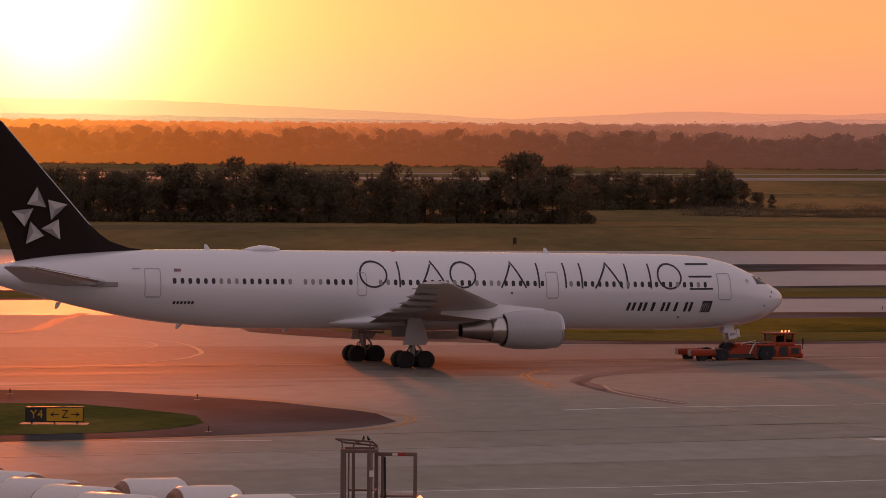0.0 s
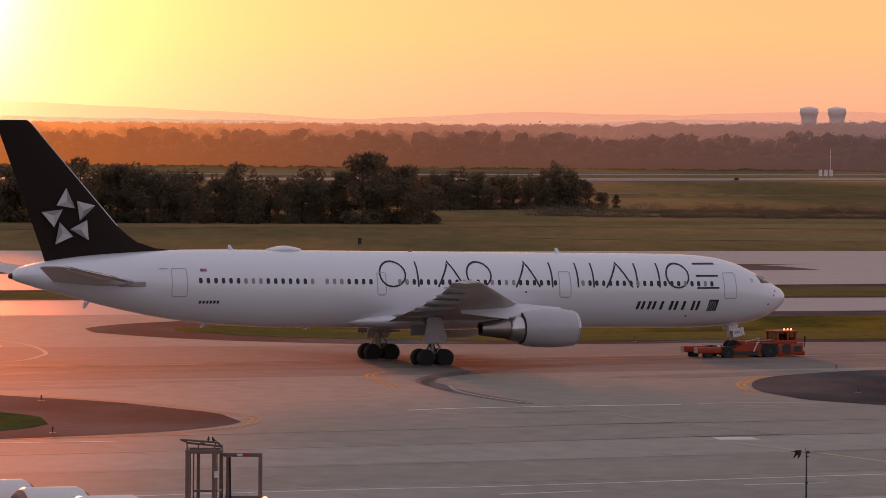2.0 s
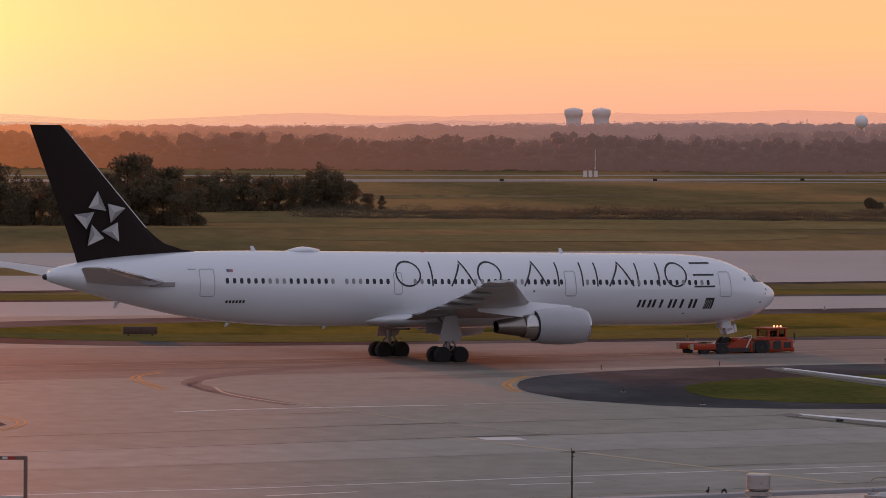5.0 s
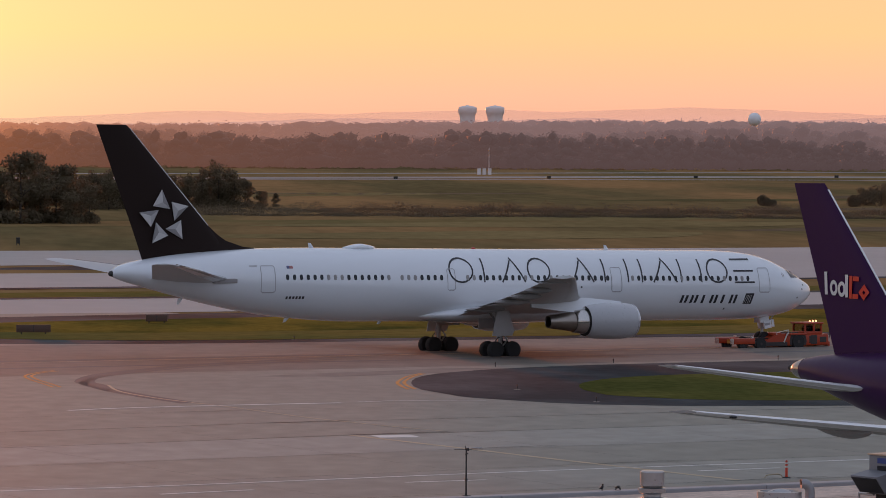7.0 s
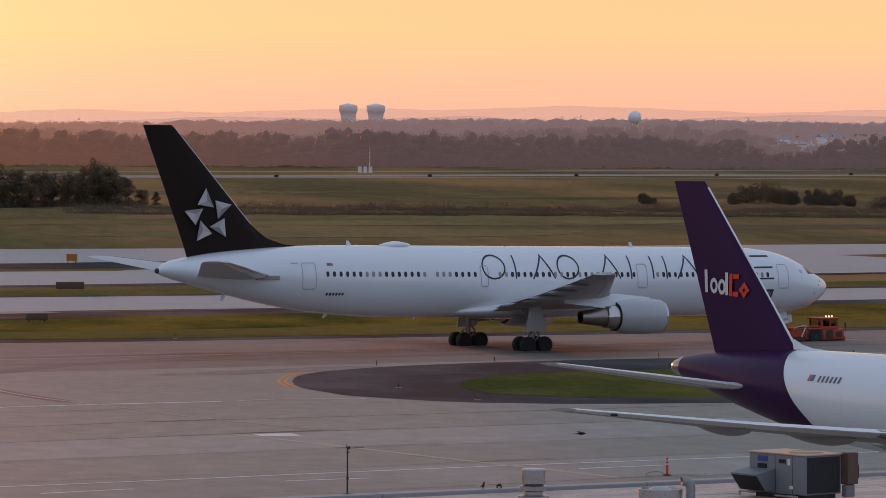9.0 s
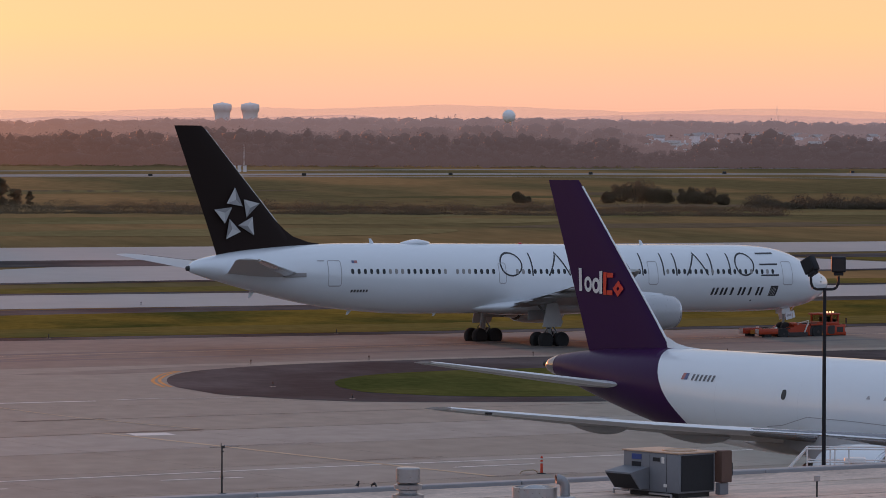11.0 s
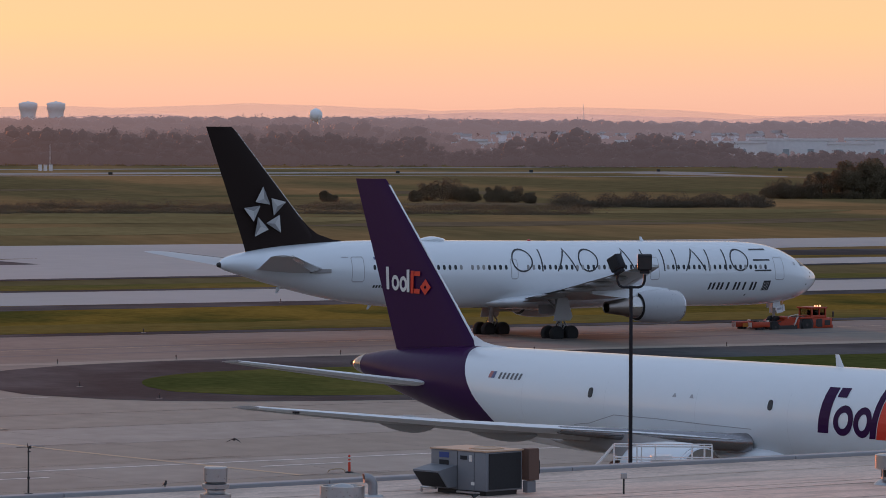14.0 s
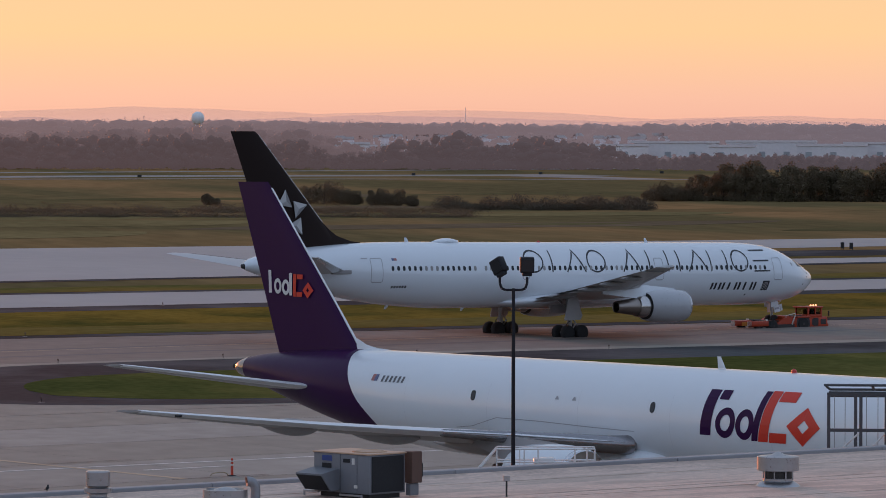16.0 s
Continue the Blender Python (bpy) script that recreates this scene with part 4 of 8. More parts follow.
def widebody():
    """Twin-engine wide-body airliner, nose at the origin, heading +x."""
    a = thing("airliner", "white twin-engine wide-body airliner with black tail under tow", "airplane")
    body = Body([(0.0, 4.60, 4.50, 0.05), (-0.35, 5.08, 4.00, 0.62), (-1.0, 5.46, 3.50, 1.08), (-2.0, 5.98, 3.02, 1.58), (-3.0, 6.50, 2.75, 1.92), (-4.5, 7.12, 2.52, 2.22), (-6.5, 7.55, 2.40, 2.42), (-9.0, 7.74, 2.35, 2.51), (-11.0, 7.78, 2.37, 2.515), (-41.0, 8.09, 2.68, 2.515),
                 (-44.5, 8.13, 2.86, 2.50), (-48.5, 8.10, 3.28, 2.40), (-52.0, 7.95, 3.92, 2.12), (-55.5, 7.68, 4.75, 1.62), (-58.5, 7.22, 5.55, 0.98), (-59.8, 6.88, 5.95, 0.58), (-60.22, 6.55, 6.15, 0.24)])
    bm = bmesh.new()
    rings(bm, fuselage_loops(body.rows, 48))
    part("fuselage", bm, M_WHITE, a, "white painted fuselage", 60)
    bm = lathe([(-60.45, 0.1), (-60.40, 0.17), (-60.15, 0.23), (-60.10, 0.2)], 14)
    bmesh.ops.translate(bm, vec=(0, 0, 6.34), verts=bm.verts)
    part("tail_exhaust", bm, M_DARKMETAL, a, "dark auxiliary exhaust at the tail", 40)
    # belly fairing
    bm = bmesh.new()
    rings(bm, fuselage_loops(refine([(-19.5, 3.6, 3.2, 0.6), (-22.0, 3.9, 2.55, 2.1), (-26.0, 3.95, 2.40, 2.66), (-30.5, 3.95, 2.40, 2.66), (-33.5, 3.75, 2.54, 2.30), (-36.6, 3.3, 2.85, 1.0)]), 28))
    part("belly_fairing", bm, M_WHITE, a, "white wing-to-body fairing", 60)
    for s in (-1, 1):
        w = part("wing", wing_mesh([(1.6, -21.0, -32.4, 3.50, 3.30), (2.6, -21.9, -32.7, 3.70, 3.43), (9.0, -26.82, -33.75, 4.66, 4.36), (16.0, -31.22, -35.55, 5.50, 5.38), (23.8, -36.14, -38.33, 6.42, 6.36), (24.4, -36.62, -38.54, 6.49, 6.44)], s, 0.85), M_WINGGREY, a, "light grey painted swept wing", 35)
        bm = leading_edge([(2.6, -21.9, -32.7, 3.70, 3.43), (9.0, -26.82, -33.75, 4.66, 4.36), (16.0, -31.22, -35.55, 5.50, 5.38), (23.8, -36.14, -38.33, 6.42, 6.36)], s, 0.85)
        part("slat", bm, M_WINGGREY, w, "light grey leading edge slat", 35)
        # white band on the tip paints in the edge lit from behind
        part("sunlit_wing_tip", wing_mesh([(24.36, -36.57, -38.56, 6.50, 6.45), (24.58, -36.86, -38.60, 6.53, 6.48)], s, 1.1), M_WHITE, w, "wing tip cap painted white for its sunlit edge", 50)
        bm = box(bmesh.new(), -38.2, -35.9, s * 22.3, s * 22.34, 6.03, 6.12)
        part("aileron_seam", bm, M_SEAM, w)
        for y, x, z, L in ((5.8, -33.3, 3.66, 3.4), (10.6, -33.9, 4.34, 3.2), (14.2, -34.8, 4.86, 2.8), (18.2, -36.1, 5.42, 2.3)):
            bm = lathe([(L * (0.65 - k / 12), 0.01 + 0.22 * math.sin(math.pi * (k / 12) ** 0.8) ** 0.85) for k in range(13)], 14)
            bmesh.ops.translate(bm, vec=(x, s * y, z), verts=bm.verts)
            part("flap_fairing", bm, M_BELLY, w, "", 50)
        bm = wing_mesh([(3.0, -30.4, -33.5, 3.36, 3.12), (8.6, -31.6, -34.4, 4.20, 4.04)], s, 0.7)
        part("flap", bm, M_BELLY, w, "partly extended grey flap", 35)
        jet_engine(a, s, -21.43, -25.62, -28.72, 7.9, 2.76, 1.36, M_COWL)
        bm = bmesh.new()
        rings(bm, [[(-22.6, s * 7.75, 3.9), (-22.6, s * 8.05, 3.9), (-22.4, s * 7.9, 4.2)], [(-25.5, s * 7.66, 3.3), (-25.5, s * 8.14, 3.3), (-25.5, s * 7.9, 4.5)], [(-30.2, s * 7.75, 3.85), (-30.2, s * 8.05, 3.85), (-30.2, s * 7.9, 4.4)]])
        part("pylon", bm, M_WHITE, a, "white engine pylon", 40)
        t = part("tailplane", wing_mesh([(0.9, -51.0, -57.5, 5.75, 5.95), (1.8, -51.8, -57.9, 5.88, 6.02), (8.6, -59.0, -61.2, 7.08, 7.12), (9.3, -60.1, -61.3, 7.2, 7.22)], s, 0.85), M_TAILPLANE, a, "pale grey swept tailplane", 35)
        part("tailplane_edge", leading_edge([(1.9, -51.9, -57.95, 5.9, 6.03), (8.6, -59.0, -61.2, 7.08, 7.12)], s), M_ALU, t, "bright metal leading edge", 35)
        part("root_fairing", box(bmesh.new(), -53.2, -51.3, s * 1.9, s * 2.22, 5.65, 5.98, 0.05), M_BELLY, t, "grey root fairing")
    fin = part("tail_fin", wing_mesh([(7.0, -50.6, -57.75, 0), (8.2, -51.3, -58.15, 0), (9.75, -52.6, -58.72, 0), (16.7, -58.85, -61.38, 0), (16.95, -59.15, -61.47, 0)], 0, 0.75, True), M_BLACK, a, "black painted tail fin", 35)
    bm = bmesh.new()
    rings(bm, [[(-48.9, 0.04, 8.06), (-48.9, -0.04, 8.06), (-48.9, 0, 8.12)], [(-49.8, 0.10, 8.0), (-49.8, -0.10, 8.0), (-49.8, 0, 8.22)], [(-51.18, 0.16, 7.95), (-51.18, -0.16, 7.95), (-51.18, 0, 8.66)], [(-51.9, 0.2, 7.9), (-51.9, -0.2, 7.9), (-51.9, 0, 9.15)], [(-52.6, 0.22, 7.9), (-52.6, -0.22, 7.9), (-52.6, 0, 9.76)], [(-53.4, 0.25, 7.9), (-53.4, -0.25, 7.9), (-53.4, 0, 10.6)]])
    part("fin_fillet", bm, M_BLACK, fin, "black curved fin root fillet", 60)
    bm = wing_mesh([(9.75, -52.56, -52.72, 0), (16.7, -58.80, -58.95, 0)], 0, 5.0, True)
    part("fin_leading_edge", bm, M_ALU, fin, "bright metal leading edge", 60)
    # five pale folded arrowheads in a ring on the fin
    cx, cz = -56.2, 10.30
    for k in range(5):
        c, sn = math.cos(radians(72 * k)), math.sin(radians(72 * k))

        def turned(px, pz):
            return cx + px * c - pz * sn, cz + px * sn + pz * c
        tip, bl, br, mid = turned(-0.24, 2.04), turned(-0.94, 0.86), turned(0.40, 0.66), turned(-0.19, 1.14)
        for tri, mat in (((tip, bl, mid), M_SILVER), ((tip, mid, br), M_SILVER_D), ((bl, br, mid), M_SILVER_M)):
            bm = bmesh.new()
            lo = [bm.verts.new((x, -0.30, z)) for x, z in tri]
            hi = [bm.verts.new((x, -0.40 if q is mid else -0.352, z)) for q in tri for x, z in (q,)]
            bm.faces.new(hi)
            for i in range(3):
                bm.faces.new((lo[i], lo[(i + 1) % 3], hi[(i + 1) % 3], hi[i]))
            part("emblem_facet", bm, mat, fin, "pale facet of a folded arrowhead emblem")
    # cabin windows
    pane, blind = mesh_from("cabin_window", oval(0.27, 0.41), M_GLASS), mesh_from("cabin_window", oval(0.27, 0.41), M_SHADE)
    rng = random.Random(4)
    x = -47.37
    while x < -7.1:
        gap = -39.02 < x < -38.3 or -34.4 < x < -32.9 or -20.1 < x < -18.4
        if not gap:
            z = 6.05 + (5.63 - 6.05) * (x + 47.37) / 40.1
            again("cabin_window", pane if rng.random() < 0.74 else blind, a, skin_pose(body, x, z))
        x += 0.555
    for x0, x1, z0, z1 in ((-49.45, -48.35, 4.97, 6.87), (-34.1, -33.45, 5.0, 6.55), (-19.85, -18.95, 4.75, 6.55), (-6.35, -5.3, 4.57, 6.41)):
        door_outline(body, a, x0, x1, z0, z1)
    # thin dark title strokes
    def title(kind, x0, x1, zb, zt):
        w, m = 0.13, (x0 + x1) / 2
        c, h, r = (zb + zt) / 2, (zt - zb) / 2, (x1 - x0) / 2
        paths = {"peak": [[(x0, zb), (m, zt), (x1, zb)]], "post": [[(m, zb), (m, zt)]],
                 "posts": [[(x0 + 0.1, zb), (x0 + 0.1, zt)], [(x1 - 0.1, zb), (x1 - 0.1, zt)]],
                 "bars": [[(x0, z), (x1, z)] for z in (zb, c, zt)],
                 "ring": [[(m + r * math.cos(k * math.pi / 10), c + h * math.sin(k * math.pi / 10)) for k in range(20)] + [(m + r, c)]]}
        for path in paths[kind]:
            bm = bmesh.new()
            body.stroke(bm, path, w)
            part("title_shape", bm, M_INK, a, "thin dark painted shape of the airline title")
    px = [(796, 836, "ring"), (838, 872, "post"), (886, 926, "peak"), (932, 970, "ring"), (1008, 1046, "peak"), (1052, 1080, "post"), (1092, 1122, "post"), (1128, 1136, "post"), (1152, 1194, "peak"), (1200, 1240, "posts"), (1250, 1286, "ring"), (1298, 1335, "bars")]
    for p0, p1, kind in px:
        k0, k1 = ((p - 796) / (1335 - 796) for p in (p0, p1))
        f0, f1 = (-33.87 + 27.08 * (k ** 1.0 * 0.985 + 0.015 * k * k) for k in (k0, k1))
        title(kind, f0, f1, 5.56 - 0.24 * k0, 7.32 - 0.26 * k0)
    for k in range(6):
        x0 = -13.6 + k * 0.90
        z0, z1 = 3.72 + 0.02 * (5 - k), 4.40
        for dx in (0.0, 0.40) if k in (0, 1, 3, 5) else (0.12,):
            bm = bmesh.new()
            body.quad(bm, (x0 + dx, z0), (x0 + dx + 0.22, z0), (x0 + dx + 0.36, z1), (x0 + dx + 0.14, z1))
            part("title_block", bm, M_INK, a, "slanted dark title block")
    bm = bmesh.new()
    body.quad(bm, (-7.75, 3.66), (-6.95, 3.66), (-6.80, 4.48), (-7.60, 4.48))
    e = part("emblem", bm, M_INK, a, "dark square emblem")
    for k in range(4):
        bm = bmesh.new()
        body.stroke(bm, [(-7.66 + 0.17 * k, 3.72), (-7.60 + 0.17 * k, 4.02), (-7.45 + 0.13 * k, 4.34)], 0.035, 0.022)
        part("emblem_line", bm, M_SILVER, e)
    for x0, x1, z0, z1, mat, nm in ((-47.45, -45.9, 4.46, 4.66, M_INK, "code_bar"), (-47.35, -47.12, 6.66, 6.86, M_FLAG_B, "flag_field"), (-47.12, -46.85, 6.66, 6.86, M_FLAG_R, "flag_stripe"), (-50.3, -49.7, 6.82, 6.90, M_SEAM, "small_bar")):
        if nm == "code_bar":
            for k in range(6):
                bm = bmesh.new()
                body.quad(bm, (x0 + k * 0.26, z0), (x0 + k * 0.26 + 0.17, z0), (x0 + k * 0.26 + 0.2, z1), (x0 + k * 0.26 + 0.03, z1), 2, 2)
                part(nm, bm, mat, a)
        else:
            bm = bmesh.new()
            body.quad(bm, (x0, z0), (x1, z0), (x1, z1), (x0, z1), 2, 2)
            part(nm, bm, mat, a)
    # cockpit windows
    for z0, z1, x0, x1 in ((5.62, 6.22, -2.95, -2.25), (5.60, 6.12, -2.18, -1.72)):
        bm = bmesh.new()
        body.quad(bm, (x0 + 0.1, z0), (x1 + 0.25, z0), (x1 - 0.35, z1 - 0.05), (x0 - 0.05, z1), out=0.015)
        part("cockpit_window", bm, M_GLASS, a, "dark cockpit window")
    for k in range(5):
        w0 = math.pi / 2 + k * 2 * math.pi / 5
        c0, c1 = (-3.75 + 0.20 * math.cos(w0), 5.86 + 0.20 * math.sin(w0)), (-3.75 + 0.08 * math.cos(w0 + 0.75), 5.86 + 0.08 * math.sin(w0 + 0.75))
        c2 = (-3.75 + 0.08 * math.cos(w0 - 0.75), 5.86 + 0.08 * math.sin(w0 - 0.75))
        bm = bmesh.new()
        body.patch(bm, [c0, c1, c2])
        part("small_emblem", bm, M_SILVER_D, a)
    for x, z in ((-1.55, 4.98), (-1.75, 4.66), (-2.35, 4.02), (-9.4, 3.25), (-22.6, 5.05)):
        bm = bmesh.new()
        body.quad(bm, (x, z), (x + 0.14, z), (x + 0.14, z + 0.12), (x, z + 0.12), 2, 2)
        part("sensor_port", bm, M_INK, a, "small dark sensor port")
    # roof aerials, satellite dome, belly aerials
    bm = bmesh.new()
    rings(bm, fuselage_loops(refine([(-38.9, 8.16, 8.10, 0.05), (-39.3, 8.27, 7.9, 0.45), (-40.2, 8.40, 7.9, 0.62), (-41.0, 8.29, 7.9, 0.5), (-41.6, 8.14, 8.08, 0.06)]), 18))
    part("satellite_dome", bm, M_WHITE, a, "white satellite dome on the roof", 60)
    for x, z, h in ((-18.6, 7.8, 0.42), (-44.0, 8.05, 0.42)):
        part("blade_aerial", wing_mesh([(z, x + 0.05, x - 0.40, 0), (z + h, x - 0.25, x - 0.45, 0)], 0, 1.0, True), M_WHITE, a, "white blade aerial")
    for x, z, h in ((-38.2, 2.75, 0.3), (-46.0, 3.0, 0.3), (-54.6, 4.55, 0.45)):
        part("blade_aerial", wing_mesh([(z - h, x - 0.3, x - 0.5, 0), (z, x, x - 0.4, 0)], 0, 1.0, True), M_WHITE, a, "small white belly aerial")
    bm = lathe([(7.93, 0.16), (8.04, 0.14), (8.10, 0.03)], 10, "Z")
    bmesh.ops.translate(bm, vec=(-30.5, 0, 0), verts=bm.verts)
    part("beacon", bm, M_RED, a)
    # landing gear
    ty, hb = tyre_mesh(0.635, 0.50), hub_mesh(0.635, 0.46, M_DARKMETAL)
    for s in (-1, 1):
        main_gear(a, s, -30.85, 4.6, 3.4, 0.635, 1.14, 1.46, ty, hb, 1.75)
    g = new("nose_gear")
    g.parent = a
    g.location = (-4.45, 0, 0)
    bm = rod(bmesh.new(), (0, 0, 0.6), (0, 0, 3.0), 0.12, n=10)
    rod(bm, (0, 0, 1.5), (1.3, 0, 2.9), 0.06, n=6)
    rod(bm, (0, -0.45, 0.95), (0, 0.45, 0.95), 0.08, n=8)
    part("strut", bm, M_STRUT, g, "grey nose gear strut", 40)
    for s in (-1, 1):
        bm = box(bmesh.new(), -0.45, 0.35, s * 0.42 - 0.02, s * 0.42 + 0.02, 2.1, 2.6)
        part("gear_door", bm, M_WHITE, g, "white nose gear door")
        tilt = pose(0.15, 0, 1.95, 0, -10, 0)
        p = part("placard", box(bmesh.new(), -0.25, 0.42, s * 0.46 - 0.02, s * 0.46 + 0.02, -0.30, 0.30, 0, tilt), M_WHITE, g, "white placard on the gear door")
        part("text_bar", box(bmesh.new(), -0.15, 0.3, s * 0.49 - 0.012, s * 0.49 + 0.012, -0.05, 0.12, 0, tilt), M_SEAM, p)
        part("side_placard", box(bmesh.new(), 0.47, 0.68, s * 0.46 - 0.02, s * 0.46 + 0.02, -0.26, 0.32, 0, tilt), M_WHITE, g, "narrow white placard")
    t2, h2 = tyre_mesh(0.47, 0.36), hub_mesh(0.47, 0.36, M_STRUT)
    for s in (-1, 1):
        again("wheel", t2, g, pose(0, s * 0.32, 0.95))
    return a


def freighter():
    """Narrow-body freighter parked beyond the roof, nose at the origin, heading +x."""
    a = thing("freighter", "white parked narrow-body freighter with purple tail", "airplane")
    body = Body([(0.0, 4.35, 4.25, 0.05), (-0.4, 4.85, 3.75, 0.6), (-1.2, 5.25, 3.2, 1.05), (-2.4, 5.75, 2.75, 1.42), (-4.0, 6.2, 2.5, 1.72), (-6.5, 6.38, 2.39, 1.86), (-9.0, 6.40, 2.38, 1.88), (-30.0, 6.40, 2.38, 1.88), (-33.0, 6.40, 2.48, 1.87), (-36.0, 6.40, 2.75, 1.82), (-39.0, 6.36, 3.22, 1.66), (-42.0, 6.20, 3.85, 1.30), (-44.5, 6.02, 4.45, 0.88), (-46.1, 5.80, 4.85, 0.52), (-46.8, 5.62, 5.02, 0.34), (-47.1, 5.46, 5.16, 0.17)])
    bm = bmesh.new()
    rings(bm, fuselage_loops(body.rows, 72))
    part("fuselage", bm, M_WHITE_OLD, a, "white painted fuselage", 60)
    # purple tail cone, with a raked join
    bm = bmesh.new()
    n, loops = 44, []
    rake = [(3.0, -35.5), (3.61, -36.0), (4.26, -36.7), (5.05, -37.3), (5.83, -37.8), (6.4, -38.3)]
    for k in range(20):
        loop = []
        for i in range(n):
            w = 2 * math.pi * i / n
            z = 4.4 + 2.0 * math.sin(w)
            start = table(rake, z)[0]
            x = start + (-47.1 - start) * (k / 19) ** 1.0
            top, bot, hw = table(body.up, x)
            loop.append((x, (hw + 0.007) * math.cos(w), (top + bot) / 2 + ((top - bot) / 2 + 0.007) * math.sin(w)))
        loops.append(loop)
    rings(bm, loops)
    part("tail_cone", bm, M_PURPLE, a, "purple painted tail section", 60)
    cap = bmesh.new()
    rings(cap, fuselage_loops([(x, t_ + 0.016, b_ - 0.016, w_ + 0.016) for x, t_, b_, w_ in body.rows if x < -46.0], 40))
    part("tail_cap", cap, M_DULLALU, a, "dull bare metal tail cap", 60)
    part("exhaust_pipe", rod(bmesh.new(), (-46.9, 0, 5.3), (-47.35, 0, 5.36), 0.15, 0.13, 12), M_DARKMETAL, a, "dark tail exhaust pipe", 40)
    fin = part("tail_fin", wing_mesh([(5.3, -37.6, -43.9, 0), (6.3, -38.5, -44.3, 0), (8.05, -40.06, -45.0, 0), (13.05, -44.72, -47.05, 0), (13.31, -45.0, -47.15, 0)], 0, 0.75, True), M_PURPLE, a, "purple painted tail fin", 35)
    bm = wing_mesh([(6.6, -38.70, -38.92, 0), (8.05, -40.02, -40.2, 0), (13.05, -44.68, -44.84, 0)], 0, 4.0, True)
    part("fin_leading_edge", bm, M_WHITE_OLD, fin, "pale fin leading edge", 60)
    bm = bmesh.new()
    rings(bm, [[(-36.6, 0.03, 6.32), (-36.6, -0.03, 6.32), (-36.6, 0, 6.41)], [(-37.5, 0.06, 6.3), (-37.5, -0.06, 6.3), (-37.5, 0, 6.46)], [(-38.2, 0.08, 6.3), (-38.2, -0.08, 6.3), (-38.2, 0, 6.58)], [(-38.8, 0.09, 6.3), (-38.8, -0.09, 6.3), (-38.8, 0, 6.82)]])
    part("fin_fillet", bm, M_WHITE_OLD, fin, "white fin root fillet", 60)
    for s in (-1, 1):
        w = part("wing", wing_mesh([(1.4, -19.5, -27.2, 3.50, 3.0), (2.2, -19.8, -27.4, 3.56, 3.05), (6.4, -21.4, -27.6, 3.92, 3.45), (9.5, -23.1, -28.4, 4.13, 3.80), (12.5, -24.7, -29.2, 4.36, 4.12), (17.6, -27.55, -29.95, 4.84, 4.72), (18.35, -28.4, -30.1, 4.92, 4.85)], s, 0.58), M_BELLY, a, "grey painted swept wing", 35)
        part("slat", leading_edge([(2.2, -19.8, -27.4, 3.56, 3.05), (6.4, -21.4, -27.6, 3.92, 3.45), (9.5, -23.1, -28.4, 4.13, 3.80), (12.5, -24.7, -29.2, 4.36, 4.12), (17.6, -27.55, -29.95, 4.84, 4.72), (18.3, -28.33, -30.08, 4.915, 4.845)], s, 0.58), M_EDGE, w, "bright metal leading edge", 35)
        for y, x, z, L in ((4.4, -26.6, 3.22, 5.2), (8.6, -26.9, 3.76, 4.4), (12.4, -27.8, 4.18, 3.7)):
            bm = lathe([(L * (0.65 - k / 12), 0.01 + 0.32 * math.sin(math.pi * (k / 12) ** 0.8) ** 0.85) for k in range(13)], 16)
            bmesh.ops.translate(bm, vec=(x, s * y, z), verts=bm.verts)
            part("flap_fairing", bm, M_BELLY, w, "", 50)
        bm = bmesh.new()
        nose = [(1.75, -19.95, 3.44, 0.38), (2.4, -20.15, 3.47, 0.35), (4.4, -20.95, 3.66, 0.29), (6.6, -21.72, 3.86, 0.22), (8.6, -22.78, 4.03, 0.15)]
        rings(bm, [[(x + r * 0.9 * math.cos(w * math.pi / 8), s * y, z + r * math.sin(w * math.pi / 8)) for w in range(16)] for y, x, z, r in nose])
        part("wing_root_nose", bm, M_DULLALU, w, "blunt polished wing root edge", 50)
        part("tip_lamp", box(bmesh.new(), -27.5, -27.32, s * 17.2, s * 17.42, 4.71, 4.79, 0.02), M_GLASS, w, "dark wing tip lamp")
        jet_engine(a, s, -17.1, -20.6, -22.0, 6.5, 2.45, 1.3, M_WHITE_OLD)
        bm = bmesh.new()
        rings(bm, [[(-18.6, s * 6.42, 3.60), (-18.6, s * 6.58, 3.60), (-18.6, s * 6.5, 3.78)], [(-21.2, s * 6.34, 2.95), (-21.2, s * 6.66, 2.95), (-21.2, s * 6.5, 3.9)], [(-23.4, s * 6.42, 3.50), (-23.4, s * 6.58, 3.50), (-23.4, s * 6.5, 3.72)]])
        part("pylon", bm, M_BELLY, a, "grey engine pylon", 40)
        part("tailplane", wing_mesh([(0.7, -39.6, -44.3, 4.75, 4.62), (1.6, -40.3, -44.6, 4.82, 4.69), (6.95, -44.8, -46.6, 5.60, 5.52), (7.3, -45.5, -46.8, 5.66, 5.60)], s, 0.6), M_BELLY, a, "grey swept tailplane", 35)
        part("tailplane_edge", leading_edge([(1.3, -40.05, -44.5, 4.80, 4.67), (1.6, -40.3, -44.6, 4.82, 4.69), (6.95, -44.8, -46.6, 5.60, 5.52), (7.25, -45.4, -46.78, 5.65, 5.59)], s, 0.6), M_EDGE, a, "bright metal tailplane edge", 35)
        bm = lathe([(1.15, 0.02), (0.9, 0.09), (0.4, 0.17), (-0.8, 0.16), (-1.8, 0.04)], 14)
        bmesh.ops.translate(bm, vec=(-41.4, s * 1.42, 4.80), verts=bm.verts)
        part("root_fairing", bm, M_ALU, a, "rounded metal tailplane root", 50)
        bm = bmesh.new()
